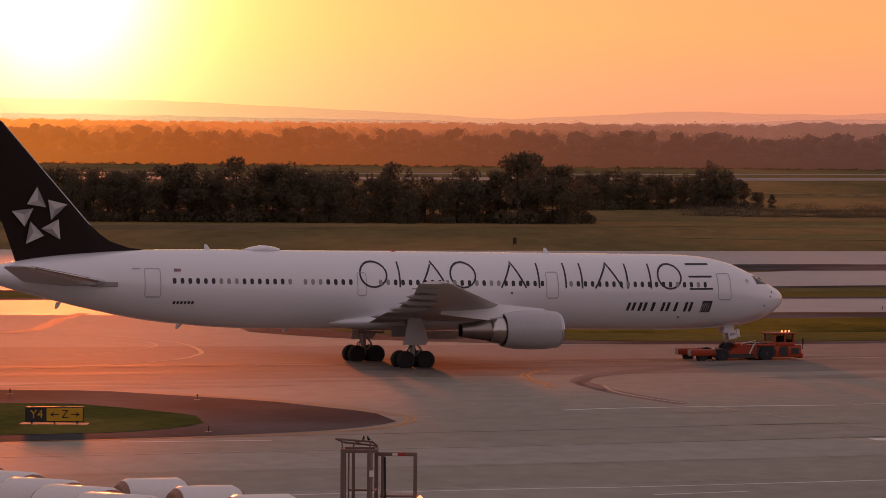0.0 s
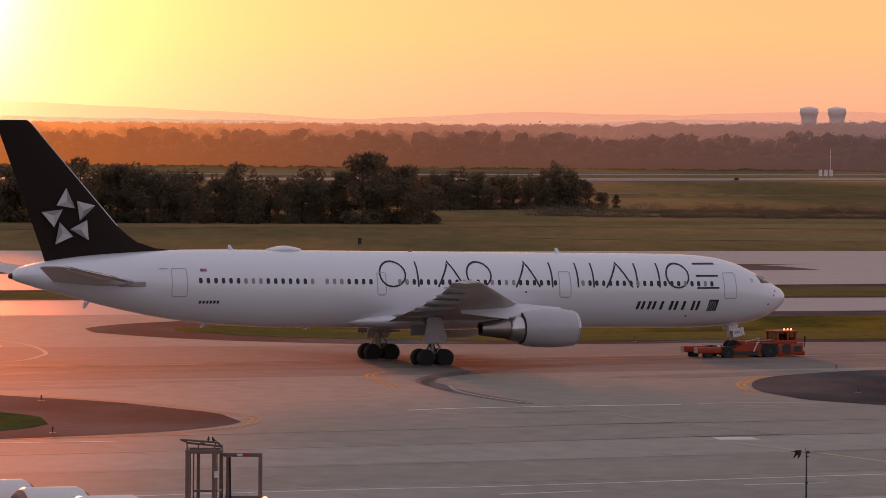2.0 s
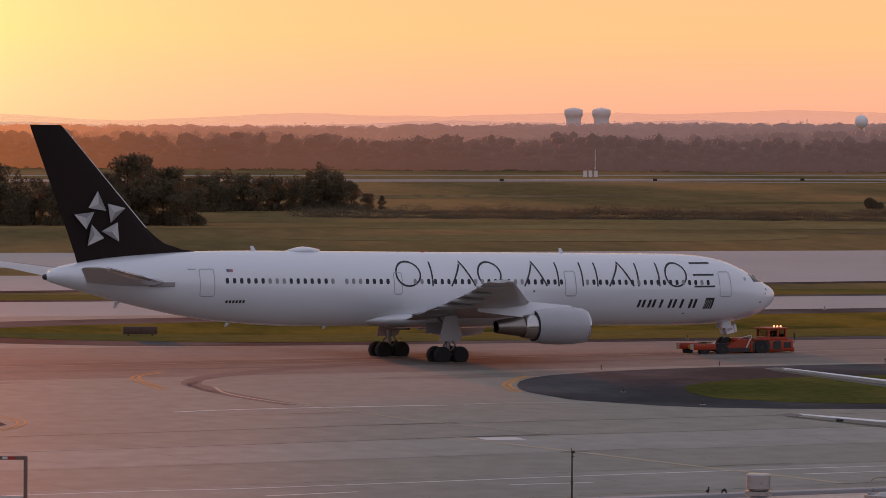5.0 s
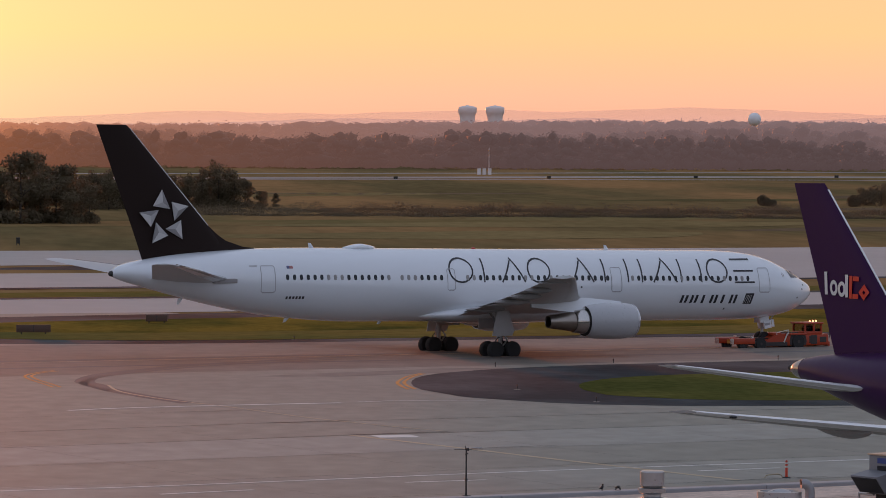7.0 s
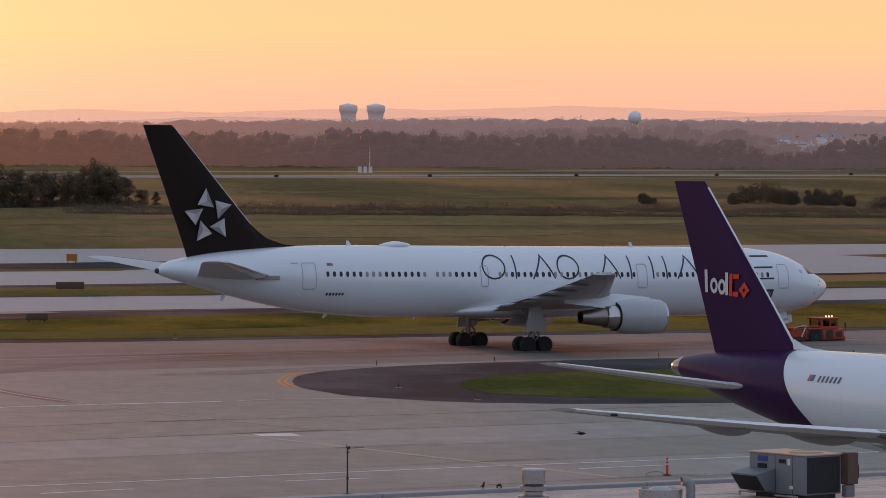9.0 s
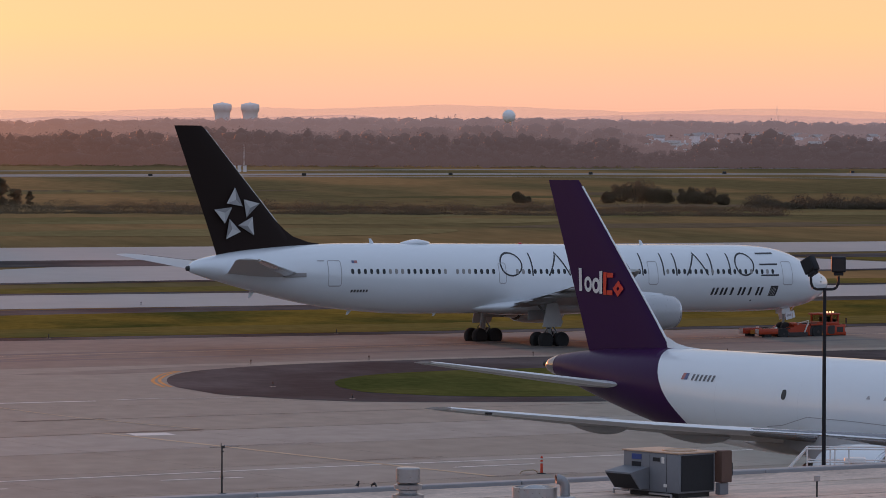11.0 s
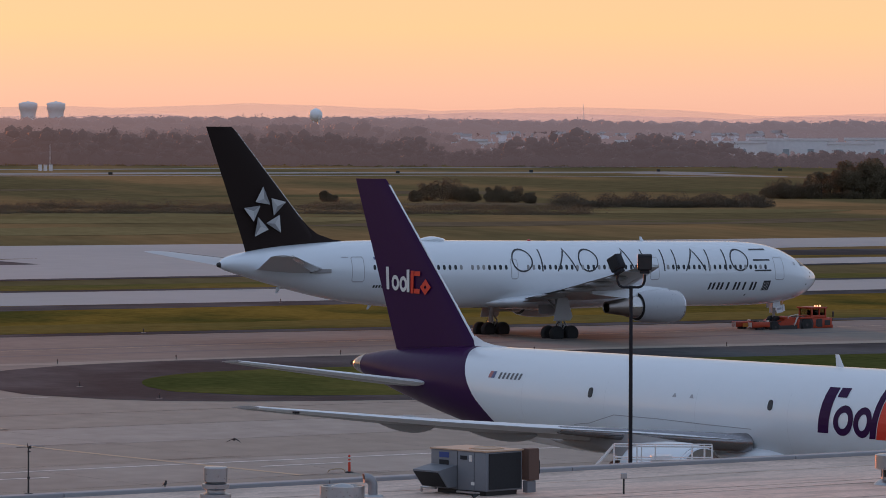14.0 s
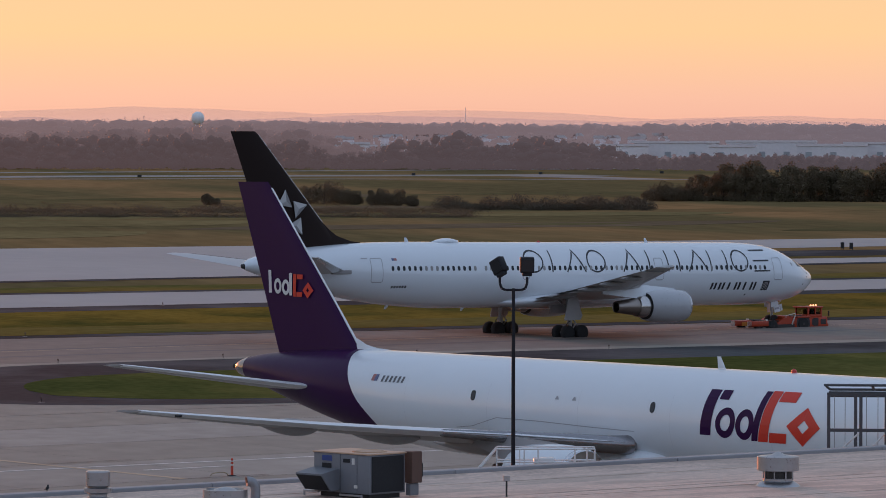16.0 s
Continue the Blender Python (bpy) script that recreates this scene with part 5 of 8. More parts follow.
        rod(bm, (-25.2, s * 3.66, 0.5), (-25.2, s * 3.4, 3.2), 0.2, n=10)
        rod(bm, (-25.2, s * 3.0, 0.5), (-25.2, s * 4.3, 0.5), 0.12, n=8)
        part("strut", bm, M_STRUT, a, "grey landing gear strut", 40)
    ty, hb = tyre_mesh(0.5, 0.36), hub_mesh(0.5, 0.36, M_STRUT)
    for s in (-1, 1):
        for dx in (-0.57, 0.57):
            for dy in (-0.43, 0.43):
                add_wheel(a, ty, hb, -25.2 + dx, s * 3.66 + dy, 0.5, 0.5, False)
    part("strut", rod(bmesh.new(), (-6.9, 0, 0.4), (-6.9, 0, 2.6), 0.1), M_STRUT, a)
    for s in (-1, 1):
        add_wheel(a, ty, hb, -6.9, s * 0.3, 0.5, 0.5, False)
    bm = bmesh.new()
    rings(bm, fuselage_loops(refine([(-16.5, 3.3, 2.9, 0.5), (-19.0, 3.5, 2.3, 1.8), (-23.0, 3.6, 2.15, 2.2), (-27.0, 3.5, 2.2, 2.1), (-31.5, 3.2, 2.7, 0.5)]), 24))
    part("belly_fairing", bm, M_WHITE_OLD, a, "white wing-to-body fairing", 60)
    # plain emblem shapes in the livery colours: bars, rings and a lozenge
    def on_fin(x, z, out=0.012):
        le, te = table([(6.3, -38.5, -44.3), (8.05, -40.06, -45.0), (13.05, -44.72, -47.05)], z)
        return x, -half_foil((le - x) / (le - te)) * (le - te) * 0.75 - out, z

    def band(outer, inner, where):
        """A closed band between two outlines of as many points."""
        bm = bmesh.new()
        o, q = [bm.verts.new(where(x, z)) for x, z in outer], [bm.verts.new(where(x, z)) for x, z in inner]
        for i in range(len(o)):
            bm.faces.new((o[i - 1], o[i], q[i], q[i - 1]))
        return bm

    def ring(cx, cz, rx, rz, thick, lean=0.0, n=28):
        return [[(cx + (rx - d) * math.cos(2 * math.pi * i / n) + lean * rz * math.sin(2 * math.pi * i / n), cz + (rz - d) * math.sin(2 * math.pi * i / n)) for i in range(n)] for d in (0.0, thick)]

    def lozenge(cx, cz, rx, rz, thick, lean=0.0):
        rim = []
        for k in (1.0, 1.0 - thick):
            corners = [(cx + rx * k, cz), (cx + lean * rz * k, cz + rz * k), (cx - rx * k, cz), (cx - lean * rz * k, cz - rz * k)]
            rim.append([(p[0] + (q[0] - p[0]) * i / 6, p[1] + (q[1] - p[1]) * i / 6) for p, q in zip(corners, corners[1:] + corners[:1]) for i in range(6)])
        return rim

    def fin_block(x0, x1, z0, z1):
        bm = bmesh.new()
        g = [[bm.verts.new(on_fin(x0 + (x1 - x0) * i / 4, z0 + (z1 - z0) * j / 4)) for i in range(5)] for j in range(5)]
        for j in range(4):
            for i in range(4):
                bm.faces.new((g[j][i], g[j][i + 1], g[j + 1][i + 1], g[j + 1][i]))
        return bm

    shapes = [(fin_block(-44.85, -44.62, 8.58, 9.55), M_VANWHITE), (band(*ring(-44.12, 8.88, 0.30, 0.33, 0.16), on_fin), M_VANWHITE), (band(*ring(-43.50, 8.84, 0.29, 0.33, 0.16), on_fin), M_VANWHITE), (fin_block(-43.24, -43.04, 8.50, 9.46), M_VANWHITE), (fin_block(-42.95, -42.74, 8.46, 9.42), M_ORANGE)]
    shapes += [(fin_block(-42.70, -42.30, z, z + 0.20), M_ORANGE) for z in (8.46, 9.20)]
    shapes.append((band(*lozenge(-41.93, 8.74, 0.36, 0.34, 0.72), on_fin), M_ORANGE))
    for bm, mat in shapes:
        part("emblem", bm, mat, fin, "plain livery emblem shape")
    skin = lambda out: (lambda x, z: body.side(x, z, out)[0])
    blocks = [(((-15.95, 4.05), (-15.38, 4.05), (-15.18, 5.72), (-15.75, 5.72)), M_PURPLE), (((-15.12, 5.38), (-14.62, 5.38), (-14.58, 5.72), (-15.08, 5.72)), M_PURPLE), (((-13.22, 3.96), (-12.90, 3.96), (-12.52, 5.76), (-12.84, 5.76)), M_PURPLE), (((-12.86, 3.95), (-12.36, 3.95), (-12.0, 5.78), (-12.48, 5.78)), M_ORANGE)]
    blocks += [(((-12.30 + 0.36 * k, z), (-11.42 + 0.36 * k, z), (-11.35 + 0.36 * k, z + 0.36), (-12.23 + 0.36 * k, z + 0.36)), M_ORANGE) for k, z in ((0.0, 3.94), (0.8, 5.42))]
    for pts, mat in blocks:
        bm = bmesh.new()
        body.quad(bm, *pts, out=0.014 if mat is M_PURPLE else 0.018)
        part("emblem", bm, mat, a, "plain livery emblem shape")
    for bm, mat in ((band(*ring(-14.58, 4.55, 0.52, 0.56, 0.26, 0.08), skin(0.014)), M_PURPLE), (band(*ring(-13.55, 4.53, 0.48, 0.56, 0.26, 0.08), skin(0.0145)), M_PURPLE), (band(*lozenge(-10.50, 4.58, 0.86, 0.70, 0.66, 0.1), skin(0.018)), M_ORANGE)):
        part("emblem", bm, mat, a, "plain livery emblem shape")
    pane = mesh_from("cabin_window", oval(0.28, 0.42), M_GLASS)
    for x in (-29.1, -18.6, -11.0 + 6.4):
        again("cabin_window", pane, a, skin_pose(body, x, 4.93))
    for x0, x1, z0, z1, mat, nm in ((-35.75, -35.55, 5.24, 5.50, M_FLAG_R, "flag_stripe"), (-35.55, -35.35, 5.24, 5.50, M_FLAG_B, "flag_field")):
        bm = bmesh.new()
        body.quad(bm, (x0, z0), (x1, z0), (x1 + 0.05, z1), (x0 + 0.05, z1), 2, 2)
        part(nm, bm, mat, a)
    for k in range(6):
        bm = bmesh.new()
        body.quad(bm, (-35.10 + k * 0.26, 5.22), (-34.97 + k * 0.26, 5.22), (-34.91 + k * 0.26, 5.47), (-35.04 + k * 0.26, 5.47), 2, 2)
        part("code_bar", bm, M_CODE, a)
    part("blade_aerial", wing_mesh([(6.35, -16.5, -16.95, 0), (6.85, -16.8, -17.0, 0)], 0, 1.0, True), M_WHITE_OLD, a, "white blade aerial")
    bm = lathe([(6.38, 0.12), (6.48, 0.10), (6.54, 0.02)], 10, "Z")
    bmesh.ops.translate(bm, vec=(-12.9, 0, 0), verts=bm.verts)
    part("beacon", bm, M_RED, a, "red roof beacon")
    door = bmesh.new()
    body.stroke(door, [(-30.2, 3.62), (-29.2, 3.72), (-27.6, 4.12), (-25.0, 4.10), (-22.0, 4.02), (-19.6, 3.98)], 0.03)
    part("panel_seam", door, M_SEAM, a, "seam of the wing-to-body fairing")
    for x in (-24.2, -23.2):
        bm = bmesh.new()
        body.quad(bm, (x, 4.98), (x + 0.24, 4.98), (x + 0.16, 5.12), (x + 0.08, 5.12), 2, 2)
        part("placard", bm, M_SEAM, a, "small grey stencil on the fuselage")
    # pressed frames show as faint seams round the body
    for x in (-33.4, -28.2, -22.8, -17.6, -12.2):
        bm = bmesh.new()
        body.stroke(bm, [(x, 3.2), (x, 4.4), (x, 5.4), (x, 6.0)], 0.016, 0.006)
        part("skin_seam", bm, M_SKINSEAM, a, "faint skin seam")
    return a


def tow_tug():
    """Towbarless aircraft tug; x along its travel, origin below the airliner's nose."""
    g = thing("tow_tug", "orange low towbarless aircraft tug cradling the nose wheel", "tug")
    bm = box(bmesh.new(), -2.9, 0.95, -1.35, 1.35, 0.32, 1.15, 0.08)
    body = part("body", bm, M_TUG, g, "orange painted tug body", 40)
    part("side_panel", box(bmesh.new(), -0.9, -0.15, -1.37, -1.33, 0.5, 1.05, 0.02), M_TUGDARK, body, "dark side grille")
    part("bumper", box(bmesh.new(), 0.9, 1.1, -1.3, 1.3, 0.25, 0.6, 0.04), M_TUG, body, "orange front bumper")
    bm = bmesh.new()
    rings(bm, [[(-2.9, -1.3, 0.3), (-2.9, 1.3, 0.3), (-2.9, 1.3, 1.15), (-2.9, -1.3, 1.15)], [(-3.6, -1.3, 0.3), (-3.6, 1.3, 0.3), (-3.6, 1.3, 1.28), (-3.6, -1.3, 1.28)], [(-4.2, -1.3, 0.3), (-4.2, 1.3, 0.3), (-4.2, 1.3, 1.12), (-4.2, -1.3, 1.12)], [(-5.0, -1.3, 0.3), (-5.0, 1.3, 0.3), (-5.0, 1.3, 0.75), (-5.0, -1.3, 0.75)]])
    part("hood", bm, M_TUG, g, "orange sloping deck")
    for s in (-1, 1):
        part("arm", box(bmesh.new(), -6.0, -4.9, s * 0.95, s * 1.38, 0.34, 0.72, 0.05), M_TUGDARK, g, "dark cradle arm", 40)
        arm = part("arm", box(bmesh.new(), -7.95, -6.0, s * 0.78, s * 1.38, 0.50, 0.95, 0.05), M_TUG, g, "orange wheel housing", 40)
        for k in range(4):
            part("warning_stripe", box(bmesh.new(), -7.97, -7.945, s * (0.82 + 0.14 * k), s * (0.88 + 0.14 * k), 0.52, 0.92), M_WHITELINE, arm, "pale warning stripe")
        part("side_light", box(bmesh.new(), -7.2, -6.55, s * 0.74, s * 0.785, 0.48, 0.80, 0.01), M_YELLOW, arm, "yellow inner panel")
    for s in (-1, 1):
        part("lift_ram", rod(bmesh.new(), (-3.3, s * 1.36, 0.6), (-2.95, s * 1.36, 1.3), 0.06, n=8), M_WHITELINE, g, "pale hydraulic lift ram")
        part("fender", box(bmesh.new(), -2.75, -1.2, s * 1.26, s * 1.48, 1.14, 1.30, 0.05), M_TUG, g, "orange wheel fender")
    part("door_panel", box(bmesh.new(), -0.75, -0.2, -1.385, -1.36, 0.42, 1.12, 0.01), M_TUGDARK, g, "dark door panel")
    for s in (-1, 1):
        part("carriage_rail", rod(bmesh.new(), (-6.0, s * 1.15, 0.92), (-4.6, s * 1.15, 0.92), 0.05, n=6), M_TUGDARK, g, "dark carriage rail")
        part("work_lamp", box(bmesh.new(), -6.25, -6.05, s * 1.1, s * 1.3, 0.92, 1.08, 0.02), M_WHITELINE, g, "small pale work lamp")
    part("hydraulic_box", box(bmesh.new(), -4.3, -3.5, -1.25, -0.6, 1.12, 1.36, 0.04), M_TUG, g, "orange hydraulic box", 40)
    part("cradle", box(bmesh.new(), -5.4, -3.7, -0.95, 0.95, 0.35, 0.95, 0.06), M_TUGDARK, g, "dark wheel cradle")
    part("rear_deck", box(bmesh.new(), -2.85, -1.15, -1.3, 1.3, 1.13, 1.24, 0.04), M_TUG, g, "orange deck behind the cab", 40)
    for s in (-1, 1):
        bm = lathe([(-0.03, 0.02), (-0.03, 0.80), (0.03, 0.80), (0.03, 0.02)], 20, "Y")
        bmesh.ops.translate(bm, vec=(-1.95, s * 1.335, 0.66), verts=bm.verts)
        bmesh.ops.bisect_plane(bm, geom=bm.verts[:] + bm.edges[:] + bm.faces[:], plane_co=(0, 0, 0.36), plane_no=(0, 0, 1), clear_inner=True)
        bmesh.ops.bisect_plane(bm, geom=bm.verts[:] + bm.edges[:] + bm.faces[:], plane_co=(0, 0, 1.13), plane_no=(0, 0, 1), clear_outer=True)
        part("wheel_arch", bm, M_TUGDARK, g, "dark wheel arch", 40)
        part("skirt", box(bmesh.new(), -4.9, -2.95, s * 1.29, s * 1.34, 0.30, 0.62, 0.01), M_TUGDARK, g, "dark lower skirt")
        part("side_vent", box(bmesh.new(), 0.1, 0.72, s * 1.34, s * 1.37, 0.55, 0.98, 0.01), M_TUGDARK, g, "dark side vent")
    part("deck_hatch", box(bmesh.new(), -2.6, -1.5, -0.7, 0.7, 1.24, 1.34, 0.03), M_TUGDARK, g, "dark deck hatch")
    cab = part("cab_base", box(bmesh.new(), -1.25, 0.5, -1.15, 0.55, 1.12, 1.40, 0.05), M_TUG, g, "orange cab base", 40)
    for x, y in ((-1.12, -1.08), (-1.12, 0.48), (0.38, -1.08), (0.38, 0.48), (-0.3, -1.08)):
        part("cab_pillar", box(bmesh.new(), x - 0.07, x + 0.07, y - 0.06, y + 0.06, 1.38, 2.0), M_TUG, cab)
    part("cab_roof", box(bmesh.new(), -1.36, 0.56, -1.22, 0.64, 1.96, 2.10, 0.05), M_TUG, cab, "orange cab roof", 40)
    part("seat", box(bmesh.new(), -0.55, 0.05, -0.85, 0.25, 1.4, 1.82, 0.08), M_TUGDARK, cab, "dark cab seat", 40)
    part("dashboard", box(bmesh.new(), 0.12, 0.34, -1.0, 0.42, 1.4, 1.62, 0.04), M_TUGDARK, cab, "dark dashboard")
    for y in (-1.09, 0.49):
        part("cab_window", box(bmesh.new(), -1.07, 0.33, y - 0.012, y + 0.012, 1.4, 1.98), M_CABGLASS, cab, "tinted cab window")
    for x in (-1.13, 0.39):
        part("cab_window", box(bmesh.new(), x - 0.012, x + 0.012, -1.03, 0.43, 1.4, 1.98), M_CABGLASS, cab, "tinted cab window")
    for x in (-0.2, 0.1, 0.4):
        bm = lathe([(2.09, 0.065), (2.20, 0.065), (2.24, 0.04), (2.25, 0.01)], 10, "Z")
        bmesh.ops.translate(bm, vec=(x, -0.4, 0), verts=bm.verts)
        part("beacon", bm, M_LAMPGLOW, cab, "lit amber beacon", 40)
    part("front_deck", box(bmesh.new(), 0.5, 0.95, -1.28, 1.28, 1.13, 1.2, 0.03), M_TUG, g, "orange front deck")
    part("mirror", rod(box(bmesh.new(), 0.98, 1.06, -1.45, -1.3, 1.25, 1.7, 0.02), (1.0, -1.35, 0.9), (1.02, -1.37, 1.3), 0.03), M_TUGDARK, g, "black mirror")
    part("handrail", rods([((-2.8, -1.25, 1.15), (-2.8, -1.25, 1.55)), ((-2.8, -1.25, 1.55), (-3.9, -1.25, 1.35)), ((-3.9, -1.25, 1.35), (-3.9, -1.25, 1.0))], 0.03), M_WHITELINE, g)
    ty, hb = tyre_mesh(0.62, 0.45), hub_mesh(0.62, 0.45, M_TUGDARK)
    t2, h2 = tyre_mesh(0.50, 0.4), hub_mesh(0.50, 0.4, M_TUGDARK)
    t3, h3 = tyre_mesh(0.42, 0.36), hub_mesh(0.42, 0.36, M_TUGDARK)
    for s in (-1, 1):
        add_wheel(g, ty, hb, -1.95, s * 1.24, 0.62, 0.62)
        add_wheel(g, t2, h2, -5.45, s * 1.24, 0.50, 0.50)
        add_wheel(g, t3, h3, -7.0, s * 1.12, 0.42, 0.42)
    return g


M_TAILPLANE = material("pale_tailplane_paint", (0.52, 0.51, 0.51), 0.36, scale=0.6, vary=0.1, fine=0.05)
AIRLINER, TUG = widebody(), tow_tug()
FREIGHTER = freighter()
FREIGHTER.matrix_basis = pose(55.88, 128.76, 0, 0, 0, -65.46)


# ---------------------------------------------------------------- trees and far country
def bearing(deg, dist, lift=0.0):
    """A place by its bearing (degrees left of the first view) and distance."""
    x, y = -dist * math.sin(radians(deg)), dist * math.cos(radians(deg))
    return x, y, rise(x, y) + lift


def leaf_arrays(rng, blobs, count, size):
    """Many small leaf sprays spread over ellipsoids: arrays of corners."""
    blobs = np.array(blobs, float)
    weight = blobs[:, 3] * blobs[:, 4] * blobs[:, 5]
    pick = rng.choice(len(blobs), count, p=weight / weight.sum())
    d = rng.normal(size=(count, 3))
    d /= np.linalg.norm(d, axis=1)[:, None]
    rad = rng.uniform(0.35, 1.0, count) ** 0.5 * rng.uniform(0.85, 1.12, count)
    c = blobs[pick, :3] + d * blobs[pick, 3:] * rad[:, None]
    a = rng.normal(size=(count, 3))
    a /= np.linalg.norm(a, axis=1)[:, None]
    b = np.cross(a, rng.normal(size=(count, 3)))
    b /= np.linalg.norm(b, axis=1)[:, None]
    s = size * rng.uniform(0.55, 1.3, count)[:, None]
    k = rng.uniform(0.35, 0.8, count)[:, None]
    corners = np.stack([c - a * s * 0.6, c - b * s * 0.45 * k + a * s * 0.05, c + a * s * 0.6, c + b * s * 0.5 * k], 1)
    return corners.reshape(-1, 3)


def leaf_mesh(name, corners, mat):
    me = bpy.data.meshes.new(name)
    n = len(corners) // 4
    me.vertices.add(4 * n)
    me.vertices.foreach_set("co", corners.ravel())
    me.loops.add(4 * n)
    me.loops.foreach_set("vertex_index", np.arange(4 * n))
    me.polygons.add(n)
    me.polygons.foreach_set("loop_start", np.arange(n) * 4)
    me.update(calc_edges=True)
    me.materials.append(mat)
    return me


def tree_type(seed, slim):
    """Trunk and crown meshes of a tree ten metres high."""
    rng, rnd = np.random.default_rng(seed), random.Random(seed)
    blobs = []
    if slim:
        for k in range(9):
            z = 0.8 + k * 1.02
            r = 2.4 * (1 - (k / 9.5) ** 1.4) + 0.25
            blobs.append((rnd.uniform(-0.3, 0.3), rnd.uniform(-0.3, 0.3), z, r, r, 0.9))
    else:
        for k in range(34):
            w, h = rnd.uniform(0, 6.28), rnd.uniform(0, 1) ** 0.8
            out_ = (1.3 + 1.5 * math.sin(h * 2.7)) * rnd.uniform(0.15, 1.1)
            r = rnd.uniform(0.7, 1.5)
            blobs.append((out_ * math.cos(w), out_ * math.sin(w), 1.3 + h * 7.3, r, r, r * 0.8))
        for k in range(6):
            blobs.append((1.9 * math.cos(k * 1.05), 1.9 * math.sin(k * 1.05), 0.9, 1.3, 1.3, 1.0))
    crown = leaf_mesh("crown", leaf_arrays(rng, blobs, 3300, 0.43), M_LEAF)
    bm = rod(bmesh.new(), (0, 0, -0.4), (0.1, 0, 3.5), 0.20, 0.13, 7)
    rod(bm, (0.1, 0, 3.4), (0.0, 0.1, 8.0), 0.13, 0.04, 6)
    for k in range(6):
        w, z = rnd.uniform(0, 6.28), rnd.uniform(2.2, 6.5)
        rod(bm, (0.05, 0, z), (1.8 * math.cos(w), 1.8 * math.sin(w), z + 1.4), 0.07, 0.02, 5)
    return mesh_from("trunk", bm, M_BARK), crown


TYPES = [tree_type(11 + k, k == 4) for k in range(8)]
_rt = random.Random(31)


def tree(deg, dist, height, wide=1.0, kind=None, label="dark green leafy tree in a dense stand", group="trees of the field stand", sunk=0.0):
    trunk, crown = TYPES[_rt.randrange(len(TYPES)) if kind is None else kind]
    t = thing("tree", label, "tree", group)
    s = height / 10
    t.matrix_basis = Matrix.LocRotScale(bearing(deg, dist, -sunk), Euler((0, 0, _rt.uniform(0, 6.28))), (s * wide, s * wide, s))
    again("trunk", trunk, t, Matrix.Identity(4))
    again("crown", crown, t, Matrix.Identity(4))
    return t


def stand(deg0, deg1, dist0, dist1, heights, spacing, rows, group):
    """A dense stand of trees between two bearings; heights: (bearing, metres)."""
    hs = sorted(heights)
    for r in range(rows):
        d = deg0
        while d > deg1:
            k = (d - deg0) / (deg1 - deg0)
            dist = dist0 + (dist1 - dist0) * k + r * 11 + _rt.uniform(-4, 4)
            h = table(hs, d)[0] * _rt.choice((0.66, 0.76, 0.82, 0.88, 0.94, 1.0, 1.10)) * (1 - 0.02 * r)
            tree(d, dist, h, _rt.uniform(0.75, 1.25), group=group)
            d -= math.degrees(spacing * _rt.uniform(0.7, 1.35) / dist)


stand(8.6, -2.1, 722, 735, [(-2.2, 8.8), (-1.7, 9.5), (-1.45, 12.0), (-1.0, 12.6), (-0.75, 10.2), (0.2, 10.8), (1.0, 10.6), (2.3, 11.2), (4.0, 11.0), (8.6, 10.8)], 3.0, 2, "trees of the field stand")
stand(-1.9, -4.65, 850, 890, [(-4.7, 3.6), (-4.45, 5.0), (-4.2, 7.2), (-4.0, 8.6), (-3.75, 9.8), (-3.4, 9.2), (-2.9, 9.0), (-1.9, 10.2)], 2.7, 2, "trees of the field stand")
stand(-17.8, -24.5, 990, 975, [(-24, 9.5), (-20.3, 9.2), (-19.2, 10.4), (-18.6, 8.2), (-18.3, 6.0), (-18.15, 3.6), (-17.6, 4.6)], 2.9, 3, "trees of the far field stand")
def bush(deg, dist, h):
    """A rounded bush, leafy down to the ground."""
    rng, rnd = np.random.default_rng(int(-deg * 100)), random.Random(int(-deg * 100))
    blobs = [(0, 0, h * 0.35, h * 0.6, h * 0.6, h * 0.4)]
    for k in range(12):
        w, zz = rnd.uniform(0, 6.28), rnd.uniform(0.2, 0.85)
        r = h * rnd.uniform(0.14, 0.26)
        blobs.append((h * 0.62 * (1 - zz * 0.6) * math.cos(w), h * 0.5 * math.sin(w), h * zz, r, r, r * 0.85))
    t = thing("bush", "dark rounded bush among the field scrub", "bush", "field bushes", m=pose(*bearing(deg, dist)))
    part("foliage", bmesh.new(), M_SHRUB, t).data = leaf_mesh("foliage", leaf_arrays(rng, blobs, 4600, 0.235), M_SHRUB)
    part("stem", rods([((0, 0, -0.2), (0.2, 0, h * 0.6)), ((0.05, 0, 0.3), (-0.6, 0.1, h * 0.55))], 0.06), M_BARK, t)


for _deg, _dist, _h in ((-12.95, 945, 4.4), (-13.15, 940, 5.6), (-13.42, 938, 4.0), (-14.02, 925, 3.9), (-14.18, 922, 3.8), (-13.86, 928, 3.4), (-11.52, 930, 2.6), (-11.62, 926, 1.9), (-13.28, 950, 5.2), (-13.58, 932, 3.4), (-12.78, 930, 2.8), (-14.4, 915, 2.6), (-17.5, 900, 3.0), (-17.62, 896, 2.6), (-17.80, 985, 4.4), (-17.93, 988, 5.0), (-18.06, 984, 4.6), (-18.2, 986, 3.8), (-18.34, 988, 4.8)):
    bush(_deg, _dist, _h)


